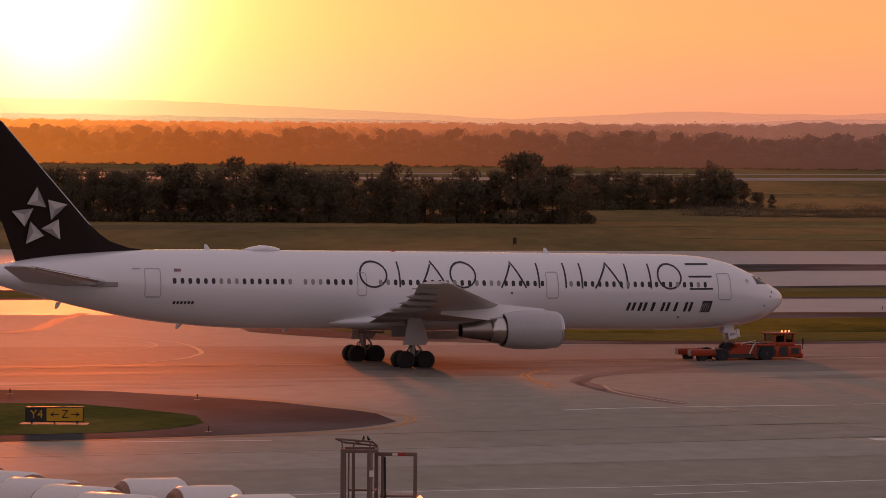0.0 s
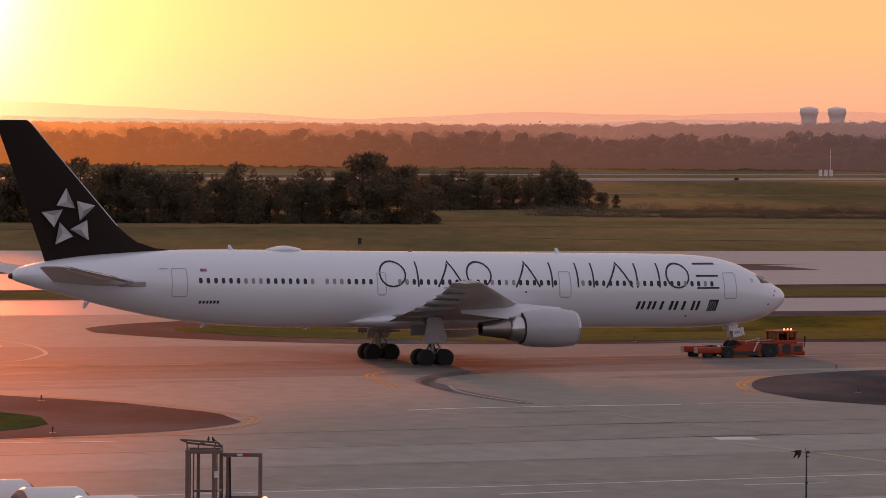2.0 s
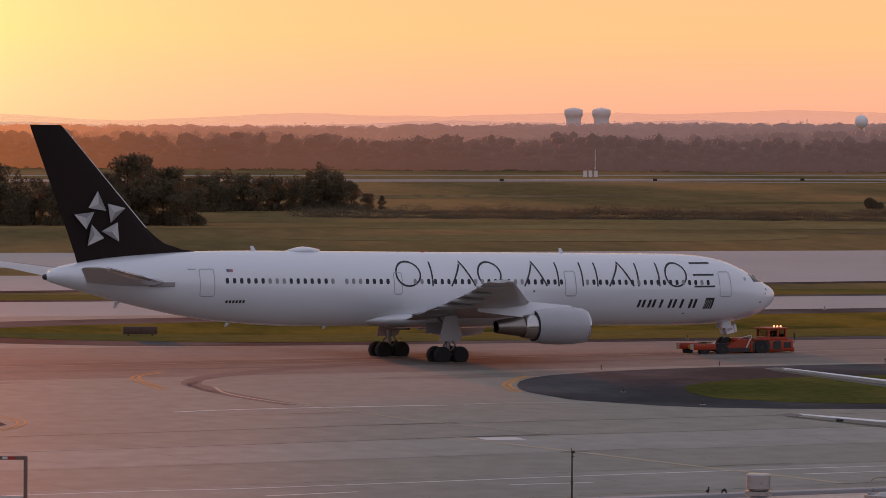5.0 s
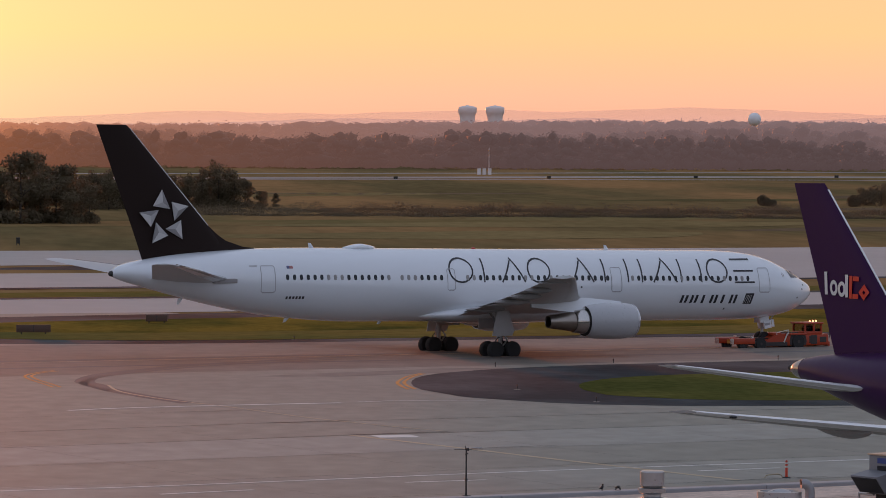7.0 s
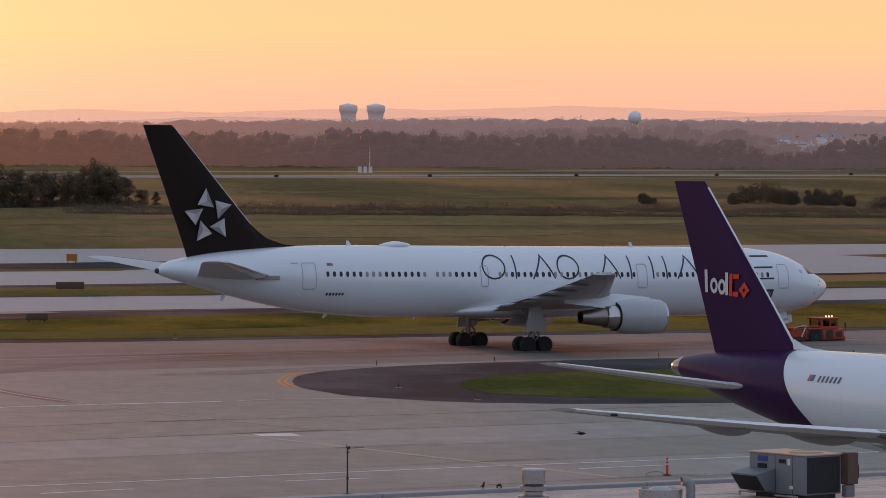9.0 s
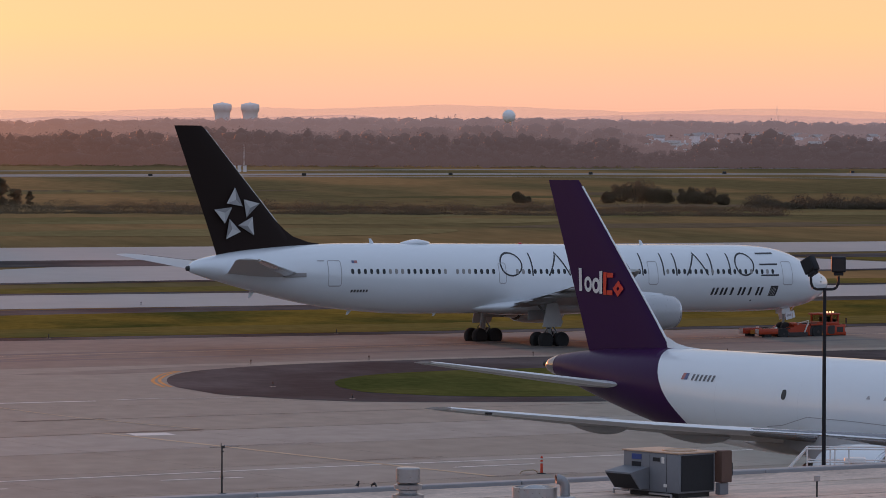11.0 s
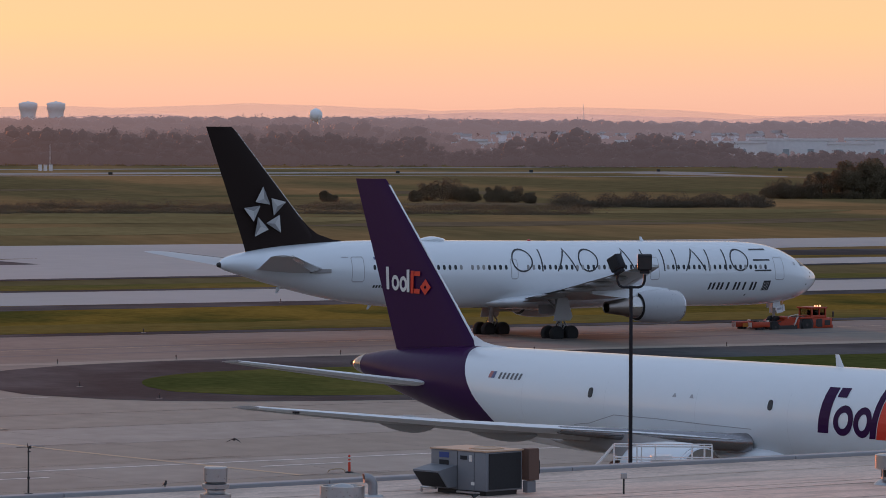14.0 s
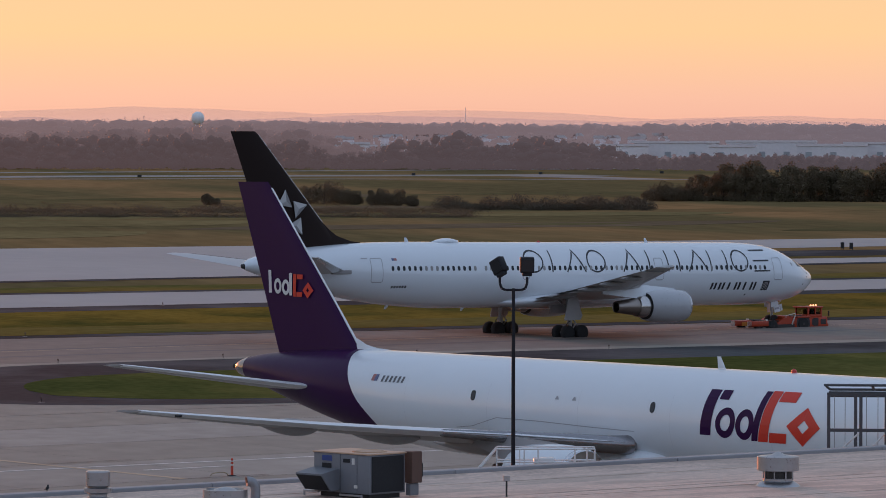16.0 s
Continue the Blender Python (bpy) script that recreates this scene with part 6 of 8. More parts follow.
def shrubs(name, places, mat, label, seed, per=60, size=0.55):
    rng = np.random.default_rng(seed)
    parts_ = []
    for deg, dist, h, w in places:
        x, y, z = bearing(deg, dist)
        parts_.append(leaf_arrays(rng, [(x, y, z + h * 0.4, w, w, h * 0.55), (x + w * 0.6, y, z + h * 0.3, w * 0.6, w * 0.6, h * 0.4)], per, size))
    ob = new(name, leaf_mesh(name, np.concatenate(parts_), mat))
    return tagged(ob, label, "shrub", kind="stuff")


_rs = random.Random(8)
shrubs("scrub", [(_rs.uniform(-15.2, -3.4), _rs.choice((_rs.uniform(800, 815), _rs.uniform(838, 866))), _rs.choice((0.35, 0.5, 0.6, 0.8, 1.1, 1.6, 2.3)), _rs.uniform(1.4, 4.6)) for k in range(520)], M_SHRUB, "low dry scrub in a line across the field", 5, 300, 0.21)
shrubs("hedge", [(-14.75 - 0.031 * k + _rs.uniform(-0.03, 0.03), 884 + _rs.uniform(-10, 10), _rs.choice((1.2, 1.7, 2.2, 2.8, 3.4)) * (0.65 + 0.55 * math.sin(k * 0.19 + 0.6) ** 2), _rs.uniform(1.4, 3.2)) for k in range(96)], M_HEDGE, "low dark hedge across the field", 6, 560, 0.24)


def wood(name, deg0, deg1, dist, h0, h1, spacing, rows, per, size, mat, label, seed, gaps=None, rough=1.0, deep=55.0):
    """A far wood: uneven crowns of many lumps, each a ragged core in a fringe of leaf sprays."""
    rng, rnd = np.random.default_rng(seed), random.Random(seed)
    bm = bmesh.new()
    bmesh.ops.create_icosphere(bm, subdivisions=1, radius=1.0)
    unit = np.array([v.co[:] for v in bm.verts])
    tris = np.array([[v.index for v in f.verts] for f in bm.faces])
    bm.free()
    leaves, cores, faces, count = [], [], [], 0
    for r in range(rows):
        d = deg0
        while d > deg1:
            rr = dist + r * deep + rnd.uniform(-0.4, 0.4) * deep
            n_ = noise.noise((d * 1.3, seed * 3.1, 0)) * 0.45 + noise.noise((d * 4.2, seed * 1.7, 0)) * 0.3 + 0.5
            h = (h0 + (h1 - h0) * (0.5 + (n_ - 0.5) * rough)) * (1 - rough * rnd.choice((0.26, 0.20, 0.14, 0.08, 0.03, -0.05))) * (table(gaps, d)[0] if gaps else 1)
            x, y, z = bearing(d, rr)
            w = h * rnd.choice((0.30, 0.36, 0.42, 0.50, 0.62)) * (1.5 if rough < 0.5 else 1.0)
            top = rnd.uniform(0.76, 0.84)
            blobs = [(x + rnd.uniform(-0.2, 0.2) * w, y, z + h * top, w * rnd.uniform(0.5, 0.75), w * 0.7, h * (1 - top))]
            for k in range(5):
                zz = rnd.uniform(0.35, 0.74)
                q = w * rnd.uniform(0.45, 0.75)
                blobs.append((x + rnd.uniform(-1, 1) * w * (1.15 - zz), y + rnd.uniform(-0.6, 0.6) * w, z + h * zz, q, q, h * rnd.uniform(0.10, 0.2)))
            blobs.append((x, y, z + h * 0.2, w * 1.25, w, h * 0.3))
            leaves.append(leaf_arrays(rng, blobs, per, size))
            for b in blobs:
                lump = unit * (1 + rng.uniform(-0.28, 0.18, (len(unit), 1)))
                cores.append(np.array(b[:3]) + lump * np.array(b[3:]) * 0.72)
                faces.append(tris + count)
                count += len(unit)
            d -= math.degrees(spacing * rnd.uniform(0.45, 1.55) / rr)
    lv, cv, cf = np.concatenate(leaves), np.concatenate(cores), np.concatenate(faces)
    quads = np.arange(len(lv)).reshape(-1, 4) + len(cv)
    me = bpy.data.meshes.new(name)
    me.vertices.add(len(cv) + len(lv))
    me.vertices.foreach_set("co", np.concatenate([cv, lv]).ravel())
    me.loops.add(cf.size + quads.size)
    me.loops.foreach_set("vertex_index", np.concatenate([cf.ravel(), quads.ravel()]))
    me.polygons.add(len(cf) + len(quads))
    me.polygons.foreach_set("loop_start", np.concatenate([np.arange(len(cf)) * 3, cf.size + np.arange(len(quads)) * 4]))
    me.update(calc_edges=True)
    me.materials.append(mat)
    return tagged(new(name, me), label, "woods", kind="stuff")


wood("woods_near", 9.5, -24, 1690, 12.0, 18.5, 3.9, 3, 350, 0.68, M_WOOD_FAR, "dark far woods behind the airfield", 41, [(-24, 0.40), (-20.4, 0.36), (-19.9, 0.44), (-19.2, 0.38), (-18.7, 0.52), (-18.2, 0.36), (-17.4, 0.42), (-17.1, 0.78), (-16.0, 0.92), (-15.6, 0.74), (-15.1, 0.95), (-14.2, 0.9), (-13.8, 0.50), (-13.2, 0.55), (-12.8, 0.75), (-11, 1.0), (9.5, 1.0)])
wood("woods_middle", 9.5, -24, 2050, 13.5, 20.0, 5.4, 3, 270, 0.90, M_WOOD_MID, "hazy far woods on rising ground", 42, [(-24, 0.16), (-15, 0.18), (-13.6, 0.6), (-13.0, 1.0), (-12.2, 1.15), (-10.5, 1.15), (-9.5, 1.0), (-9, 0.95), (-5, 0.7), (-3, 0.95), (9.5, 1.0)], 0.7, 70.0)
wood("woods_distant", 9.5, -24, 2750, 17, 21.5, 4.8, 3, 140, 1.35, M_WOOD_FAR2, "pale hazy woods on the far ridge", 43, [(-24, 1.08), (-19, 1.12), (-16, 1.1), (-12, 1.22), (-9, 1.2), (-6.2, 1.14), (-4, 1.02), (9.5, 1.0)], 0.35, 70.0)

# hills
def hills(name, rows, dist, label):
    bm = bmesh.new()
    prev = None
    d = 14.0
    while d > -30:
        z = table(rows, d)[0] + 1.2 * noise.noise((d * 1.7, dist, 0)) + 0.5 * noise.noise((d * 6, dist, 3))
        x, y = -dist * math.sin(radians(d)), dist * math.cos(radians(d))
        x2, y2 = x * 1.03, y * 1.03
        cur = (bm.verts.new((x, y, 20)), bm.verts.new((x, y, z)), bm.verts.new((x2, y2, z - 6)), bm.verts.new((x2, y2, 20)))
        if prev:
            for a in range(3):
                bm.faces.new((prev[a], cur[a], cur[a + 1], prev[a + 1]))
        prev = cur
        d -= 0.12
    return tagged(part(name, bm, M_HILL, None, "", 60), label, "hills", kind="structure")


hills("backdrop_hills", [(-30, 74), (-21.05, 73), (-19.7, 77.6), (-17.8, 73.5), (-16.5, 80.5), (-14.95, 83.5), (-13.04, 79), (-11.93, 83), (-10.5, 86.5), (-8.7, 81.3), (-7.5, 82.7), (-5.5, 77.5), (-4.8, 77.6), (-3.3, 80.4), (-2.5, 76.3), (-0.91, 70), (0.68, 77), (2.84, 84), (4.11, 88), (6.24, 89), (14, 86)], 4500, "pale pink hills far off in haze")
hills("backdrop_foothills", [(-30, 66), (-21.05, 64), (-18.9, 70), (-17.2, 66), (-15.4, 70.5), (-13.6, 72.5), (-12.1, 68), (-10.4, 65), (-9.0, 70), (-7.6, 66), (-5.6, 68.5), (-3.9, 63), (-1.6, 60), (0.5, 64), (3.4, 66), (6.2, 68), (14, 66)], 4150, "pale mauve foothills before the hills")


def water_tower(deg, name="water_tower"):
    x, y, z = bearing(deg, 3000)
    t = thing(name, "pale broad water tower on the skyline", "water tower", "water towers", m=pose(x, y, z))
    h = 63.2 - z
    bm = lathe([(-1, 5.7), (h - 10, 5.6), (h - 7.5, 5.9), (h - 6.4, 6.5)], 20, "Z")
    part("pedestal", bm, M_TOWER, t, "pale fluted pedestal", 50)
    bm = lathe([(h - 7.0, 5.8), (h - 5.6, 6.9), (h - 2.2, 7.0), (h - 1.5, 6.6), (h - 0.6, 3.4), (h - 0.4, 1.2), (h, 0.8), (h + 0.05, 0.1)], 24, "Z")
    part("tank", bm, M_TOWER, t, "pale painted tank", 50)
    return t


water_tower(-7.332)
water_tower(-7.722)
_x, _y, _z = bearing(-11.372, 2600)
_t = thing("radar_tower", "white radar dome on a lattice tower", "radar dome", m=pose(_x, _y, _z))
_h = 48.4 - _z
_bm = bmesh.new()
bmesh.ops.create_icosphere(_bm, subdivisions=3, radius=4.3, matrix=Matrix.Translation((0, 0, _h)))
part("dome", _bm, material("white_radome", (0.86, 0.84, 0.83), 0.5, scale=0.1, vary=0.05, fine=0.02), _t, "white faceted radome")
_pairs = []
for _a in range(4):
    _c, _s = 2.6 * math.cos(_a * math.pi / 2 + 0.8), 2.6 * math.sin(_a * math.pi / 2 + 0.8)
    _c2, _s2 = 2.6 * math.cos(_a * math.pi / 2 + 2.37), 2.6 * math.sin(_a * math.pi / 2 + 2.37)
    _pairs += [((_c, _s, -1), (_c, _s, _h - 3)), ((_c, _s, 6), (_c2, _s2, 12)), ((_c, _s, 0), (_c2, _s2, 6)), ((_c, _s, 12), (_c2, _s2, 18))]
part("lattice", rods(_pairs, 0.25), M_TOWER, _t, "pale steel lattice")
_x, _y, _z = bearing(-15.143, 3000)
_t = thing("radio_mast", "thin grey lattice radio mast on the skyline", "mast", m=pose(_x, _y, _z))
part("mast", rod(bmesh.new(), (0, 0, -1), (0, 0, 62.3 - _z), 0.35, 0.18, 6), M_TOWER, _t)
part("platform", box(bmesh.new(), -0.8, 0.8, -0.8, 0.8, 20, 20.6), M_TOWER, _t)
_x, _y, _z = bearing(-7.64, 1505)
_t = thing("airfield_mast", "thin pale mast beside the far runway", "mast", m=pose(_x, _y, _z))
part("pole", rod(bmesh.new(), (0, 0, -0.5), (0, 0, 10), 0.16, 0.08, 6), M_TOWER, _t)
for _k in range(3):
    _x, _y, _z = bearing(-7.50 - 0.075 * _k, 1500)
    _c = thing("equipment_cabin", "small white equipment cabin by the far runway", "cabin", "runway cabins", m=pose(_x, _y, _z))
    part("wall", box(bmesh.new(), -0.6, 0.6, -0.6, 0.6, -0.2, 2.3), M_SHED, _c)
    part("roof", box(bmesh.new(), -0.7, 0.7, -0.7, 0.7, 2.3, 2.45), M_SHEDROOF, _c)


def shed(deg, dist, w, d, h, turn=0.0, label="long pale industrial shed beyond the airfield"):
    x, y, z = bearing(deg, dist)
    t = thing("industrial_shed", label, "building", "industrial sheds", m=pose(x, y, z, 0, 0, turn + deg))
    part("wall", box(bmesh.new(), -w / 2, w / 2, -d / 2, d / 2, -2, h), M_SHED, t)
    bm = bmesh.new()
    rings(bm, [[(-w / 2 - 0.4, -d / 2 - 0.4, h), (-w / 2 - 0.4, d / 2 + 0.4, h), (-w / 2 - 0.4, 0, h + 1.4)], [(w / 2 + 0.4, -d / 2 - 0.4, h), (w / 2 + 0.4, d / 2 + 0.4, h), (w / 2 + 0.4, 0, h + 1.4)]])
    part("roof", bm, M_SHEDROOF, t)
    for k in range(int(w / 14)):
        part("dock_door", box(bmesh.new(), -w / 2 + 5 + 14 * k, -w / 2 + 8.5 + 14 * k, -d / 2 - 0.2, -d / 2, 0, 3.6), M_SEAM, t, "grey dock door")
    return t


for _deg, _w, _h, _dist in ((-13.42, 30, 7.5, 2330), (-13.75, 12, 6.0, 2345), (-14.25, 24, 6.5, 2350), (-15.0, 30, 6.5, 2380), (-16.0, 34, 7, 2400), (-17.3, 34, 6.8, 2310), (-18.1, 50, 8.4, 2330), (-18.9, 26, 6.4, 2300), (-19.45, 52, 8.8, 2350), (-20.3, 40, 7.0, 2320), (-21.2, 60, 8.0, 2330), (-22.2, 50, 7.0, 2330)):
    shed(_deg, _dist, _w, 14, _h)


def hillside(deg0, deg1, d0, d1, top):
    """A low wooded rise on which far houses stand."""
    verts, faces, n = [], [], 90
    for i in range(n + 1):
        k = i / n
        h = top * math.sin(math.pi * min(1.0, k * 4, (1 - k) * 4) / 2) * (0.85 + 0.3 * noise.noise((k * 9, 2.0, 0)))
        for q, lift in ((0.0, -1.0), (0.35, h * 0.55), (0.75, h), (1.0, h), (1.1, -1.0)):
            x, y, z = bearing(deg0 + (deg1 - deg0) * k, d0 + (d1 - d0) * q)
            verts.append((x, y, z + lift))
    for i in range(n):
        faces += [(i * 5 + q, i * 5 + q + 1, i * 5 + q + 6, i * 5 + q + 5) for q in range(4)]
    me = bpy.data.meshes.new("backdrop_rise")
    me.from_pydata(verts, [], faces)
    # shares the haze glow put into the distant foliage
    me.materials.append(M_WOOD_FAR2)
    tagged(new("backdrop_rise", me), "low hazy rise with far houses", "hillside", kind="structure")


hillside(-12.4, -18.6, 2620, 2740, 9.0)
_rh = random.Random(77)
for _k in range(40):
    _deg, _q = _rh.uniform(-18.0, -12.9), _rh.uniform(0.45, 0.95)
    _x, _y, _z = bearing(_deg, 2620 + 120 * _q)
    _t = thing("house", "small pale far-off house among trees", "house", "far houses", m=pose(_x, _y, _z + 5.5 + 2.5 * _q, 0, 0, _rh.uniform(-40, 40)))
    _w, _d, _h = _rh.uniform(4, 8), _rh.uniform(4, 6), _rh.uniform(2.2, 4.2)
    part("wall", box(bmesh.new(), -_w / 2, _w / 2, -_d / 2, _d / 2, -4, _h), M_SHED, _t)
    _bm = bmesh.new()
    rings(_bm, [[(-_w / 2 - 0.3, -_d / 2 - 0.4, _h), (-_w / 2 - 0.3, _d / 2 + 0.4, _h), (-_w / 2 - 0.3, 0, _h + 1.8)], [(_w / 2 + 0.3, -_d / 2 - 0.4, _h), (_w / 2 + 0.3, _d / 2 + 0.4, _h), (_w / 2 + 0.3, 0, _h + 1.8)]])
    part("roof", _bm, M_SHEDROOF, _t)
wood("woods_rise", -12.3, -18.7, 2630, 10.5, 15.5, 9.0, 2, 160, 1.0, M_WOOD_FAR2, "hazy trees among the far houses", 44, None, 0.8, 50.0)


# ---------------------------------------------------------------- airfield furniture
def write(parent, text, size, m, mat, name="writing"):
    cu = bpy.data.curves.new(name, "FONT")
    cu.body, cu.size, cu.align_x, cu.align_y, cu.extrude = text, size, "CENTER", "CENTER", 0.004
    tmp = bpy.data.objects.new(name, cu)
    scene.collection.objects.link(tmp)
    me = bpy.data.meshes.new_from_object(tmp.evaluated_get(bpy.context.evaluated_depsgraph_get()))
    bpy.data.objects.remove(tmp)
    me.materials.append(mat)
    return again(name, me, parent, m)


# taxiway location sign
_sx, _sy = -20.5, 215.1
SIGN = thing("taxiway_sign", "lit-edge taxiway sign, black and yellow faces, on grass", "sign", m=pose(_sx, _sy, 0.05, 0, 0, 5.4))
part("casing", box(bmesh.new(), -1.55, 1.55, -0.12, 0.12, 0.12, 0.92, 0.02), M_DARKMETAL, SIGN, "dark sign casing")
for _x in (-1.2, 0, 1.2):
    part("leg", rod(bmesh.new(), (_x, 0, -0.2), (_x, 0, 0.14), 0.05), M_DARKMETAL, SIGN)
_p = part("location_face", box(bmesh.new(), -1.49, -0.44, -0.145, -0.122, 0.17, 0.86), M_SIGN_K, SIGN, "black location face")
write(_p, "Y4", 0.62, pose(-0.95, -0.152, 0.515, 90, 0, 0), M_SIGN_Y)
_p = part("direction_face", box(bmesh.new(), -0.42, 1.49, -0.145, -0.122, 0.17, 0.86), M_SIGN_Y, SIGN, "yellow direction face")
write(_p, "Z", 0.60, pose(0.55, -0.152, 0.515, 90, 0, 0), M_SIGN_K)
for _s in (-1, 1):
    _bm = box(bmesh.new(), 0.55 + _s * 0.32, 0.55 + _s * 0.74, -0.156, -0.148, 0.49, 0.545)
    _c = 0.55 + _s * 0.78
    rings(_bm, [[(_c, -0.156, 0.515), (_c - _s * 0.2, -0.156, 0.66), (_c - _s * 0.14, -0.156, 0.515), (_c - _s * 0.2, -0.156, 0.37)], [(_c, -0.148, 0.515), (_c - _s * 0.2, -0.148, 0.66), (_c - _s * 0.14, -0.148, 0.515), (_c - _s * 0.2, -0.148, 0.37)]])
    part("arrow", _bm, M_SIGN_K, _p, "black arrow")
tagged(part("sign_pad", box(bmesh.new(), -22.3, -18.7, 214.4, 215.9, 0.02, 0.075), M_CONC), "low concrete pad under the taxiway sign", "pad", kind="structure")


def drum_sign(deg, dist, w, h=0.62, label="low rusty-backed airfield sign on grass"):
    x, y, z = bearing(deg, dist)
    t = thing("airfield_sign", label, "sign", "low airfield signs", m=pose(x, y, z, 0, 0, deg + 4))
    part("casing", box(bmesh.new(), -w / 2, w / 2, -0.16, 0.16, 0.18, 0.18 + h, 0.05), M_RUST, t, "rusty brown casing", 40)
    part("panel_seam", box(bmesh.new(), -0.02, 0.02, -0.17, -0.15, 0.2, 0.16 + h), M_DARKMETAL, t)
    for x_ in (-w * 0.35, w * 0.35):
        part("leg", rod(bmesh.new(), (x_, 0, -0.3), (x_, 0, 0.2), 0.05), M_DARKMETAL, t)
    return t


drum_sign(-1.24, 333, 2.8)
drum_sign(-2.966, 355, 1.9)
drum_sign(-3.43, 432, 3.0, 0.75)
for _deg, _dist, _col in ((-3.455, 522, M_SIGN_O), (-20.574, 595, M_SIGN_K), (-1.021, 602, M_SIGN_K), (-20.45, 597, M_SIGN_K)):
    _x, _y, _z = bearing(_deg, _dist)
    _t = thing("runway_sign", "small upright runway sign on short legs", "sign", "runway signs", m=pose(_x, _y, _z, 0, 0, _deg))
    _hw = 0.7 if _col is M_SIGN_O else 0.27
    part("face", box(bmesh.new(), -_hw, _hw, -0.1, 0.1, 0.25, 1.15, 0.02), _col, _t)
    for _q in (-0.7 * _hw, 0.7 * _hw):
        part("leg", rod(bmesh.new(), (_q, 0, -0.3), (_q, 0, 0.27), 0.05), M_DARKMETAL, _t)

# taxiway edge lights
_stem = mesh_from("stem", rod(bmesh.new(), (0, 0, -0.1), (0, 0, 0.30), 0.04, n=6), M_DARKMETAL)
_cap = mesh_from("lens", lathe([(0.28, 0.07), (0.42, 0.07), (0.47, 0.04), (0.48, 0.01)], 10, "Z"), M_RUST, 40)
_base = mesh_from("base_plate", lathe([(0.0, 0.30), (0.012, 0.30), (0.02, 0.26), (0.021, 0.02)], 12, "Z"), M_CONC_B)
for _u, _v in ((78.7, 225.4), (69.8, 198.1), (69.8, 233.8), (143.3, 243.9), (130.1, 218.7), (127.5, 205.1), (153.7, 245.0), (167.6, 244.6), (183, 241.5), (200, 239.5), (183.7, 200.4), (155, 196), (50, 238), (30, 243), (189.8, 344), (221, 333), (255, 330), (150, 287), (175, 284), (205, 280), (235, 275)):
    _x, _y = uv(_u, _v)
    _t = thing("edge_light", "low dark taxiway edge light on a pale base", "light", "taxiway edge lights", m=pose(_x, _y, rise(_x, _y) + 0.012) @ Matrix.Scale(0.7, 4))
    again("stem", _stem, _t, pose(0, 0, 0))
    again("lens", _cap, _t, pose(0, 0, 0))
    again("base_plate", _base, _t, pose(0, 0, 0))

# far runway marker lights
for _k in range(16):
    _x, _y = uv(420 + 60 * _k, 1190)
    _t = thing("runway_marker", "small dark marker beside the far runway", "marker", "far runway markers", m=pose(_x, _y, rise(_x, _y) + 0.1))
    part("marker", box(bmesh.new(), -0.7, 0.7, -0.3, 0.3, -0.1, 0.8, 0.05), M_DARKMETAL, _t)

# thin apron pole
_t = thing("sensor_pole", "thin dark weather sensor pole on the roof edge", "pole", m=pose(12.95, 100.5, 5.61))
part("pole", rod(bmesh.new(), (0, 0, 0), (0, 0, 1.18), 0.024, 0.018), M_DARKMETAL, _t)
part("cross_arm", rod(bmesh.new(), (-0.30, 0, 1.16), (0.42, 0, 1.17), 0.005), M_DARKMETAL, _t)
part("sensor", box(rod(bmesh.new(), (-0.03, 0, 1.04), (0.05, 0, 1.06), 0.014), 0.0, 0.07, -0.03, 0.03, 1.13, 1.20, 0.012), M_DARKMETAL, _t, "small dark sensor head")
part("clamp", box(bmesh.new(), -0.035, 0.035, -0.03, 0.03, 0.38, 0.43, 0.008), M_DARKMETAL, _t)
part("spike", rod(bmesh.new(), (-0.02, 0, 1.15), (-0.02, 0, 1.26), 0.012, 0.008), M_DARKMETAL, _t)
part("vane_arm", rod(bmesh.new(), (0.05, 0, 1.20), (0.38, -0.1, 1.22), 0.006), M_GALV, _t, "thin pale vane arm")
part("base_plate", box(bmesh.new(), -0.1, 0.1, -0.1, 0.1, 0, 0.02), M_DARKMETAL, _t)

# delineator post
_t = thing("delineator_post", "orange plastic delineator post with pale bands", "post", m=pose(37.6, 179.1, 0))
part("base", lathe([(0, 0.2), (0.05, 0.2), (0.08, 0.1)], 12, "Z"), M_TYRE, _t, "black rubber base")
part("post", lathe([(0.06, 0.065), (0.78, 0.055), (0.83, 0.03)], 12, "Z"), M_CONE, _t, "orange post", 50)
for _z in (0.5, 0.66):
    part("band", lathe([(_z, 0.066), (_z + 0.07, 0.065)], 12, "Z"), M_WHITELINE, _t, "pale reflective band")


_t = thing("cable_hoop", "thin dull cable hoop lying by the delineator post", "cable", m=pose(36.75, 179.2, 0))
_bm = bmesh.new()
_pts = [(-0.15, 0, 0.0), (-0.05, 0, 0.14), (0.2, 0, 0.19), (0.5, 0, 0.2), (0.65, 0, 0.14), (0.7, 0, 0.0)]
for _p, _q in zip(_pts, _pts[1:]):
    rod(_bm, _p, _q, 0.025, n=6)
part("hoop", _bm, M_YELLOW_OLD, _t, "", 40)


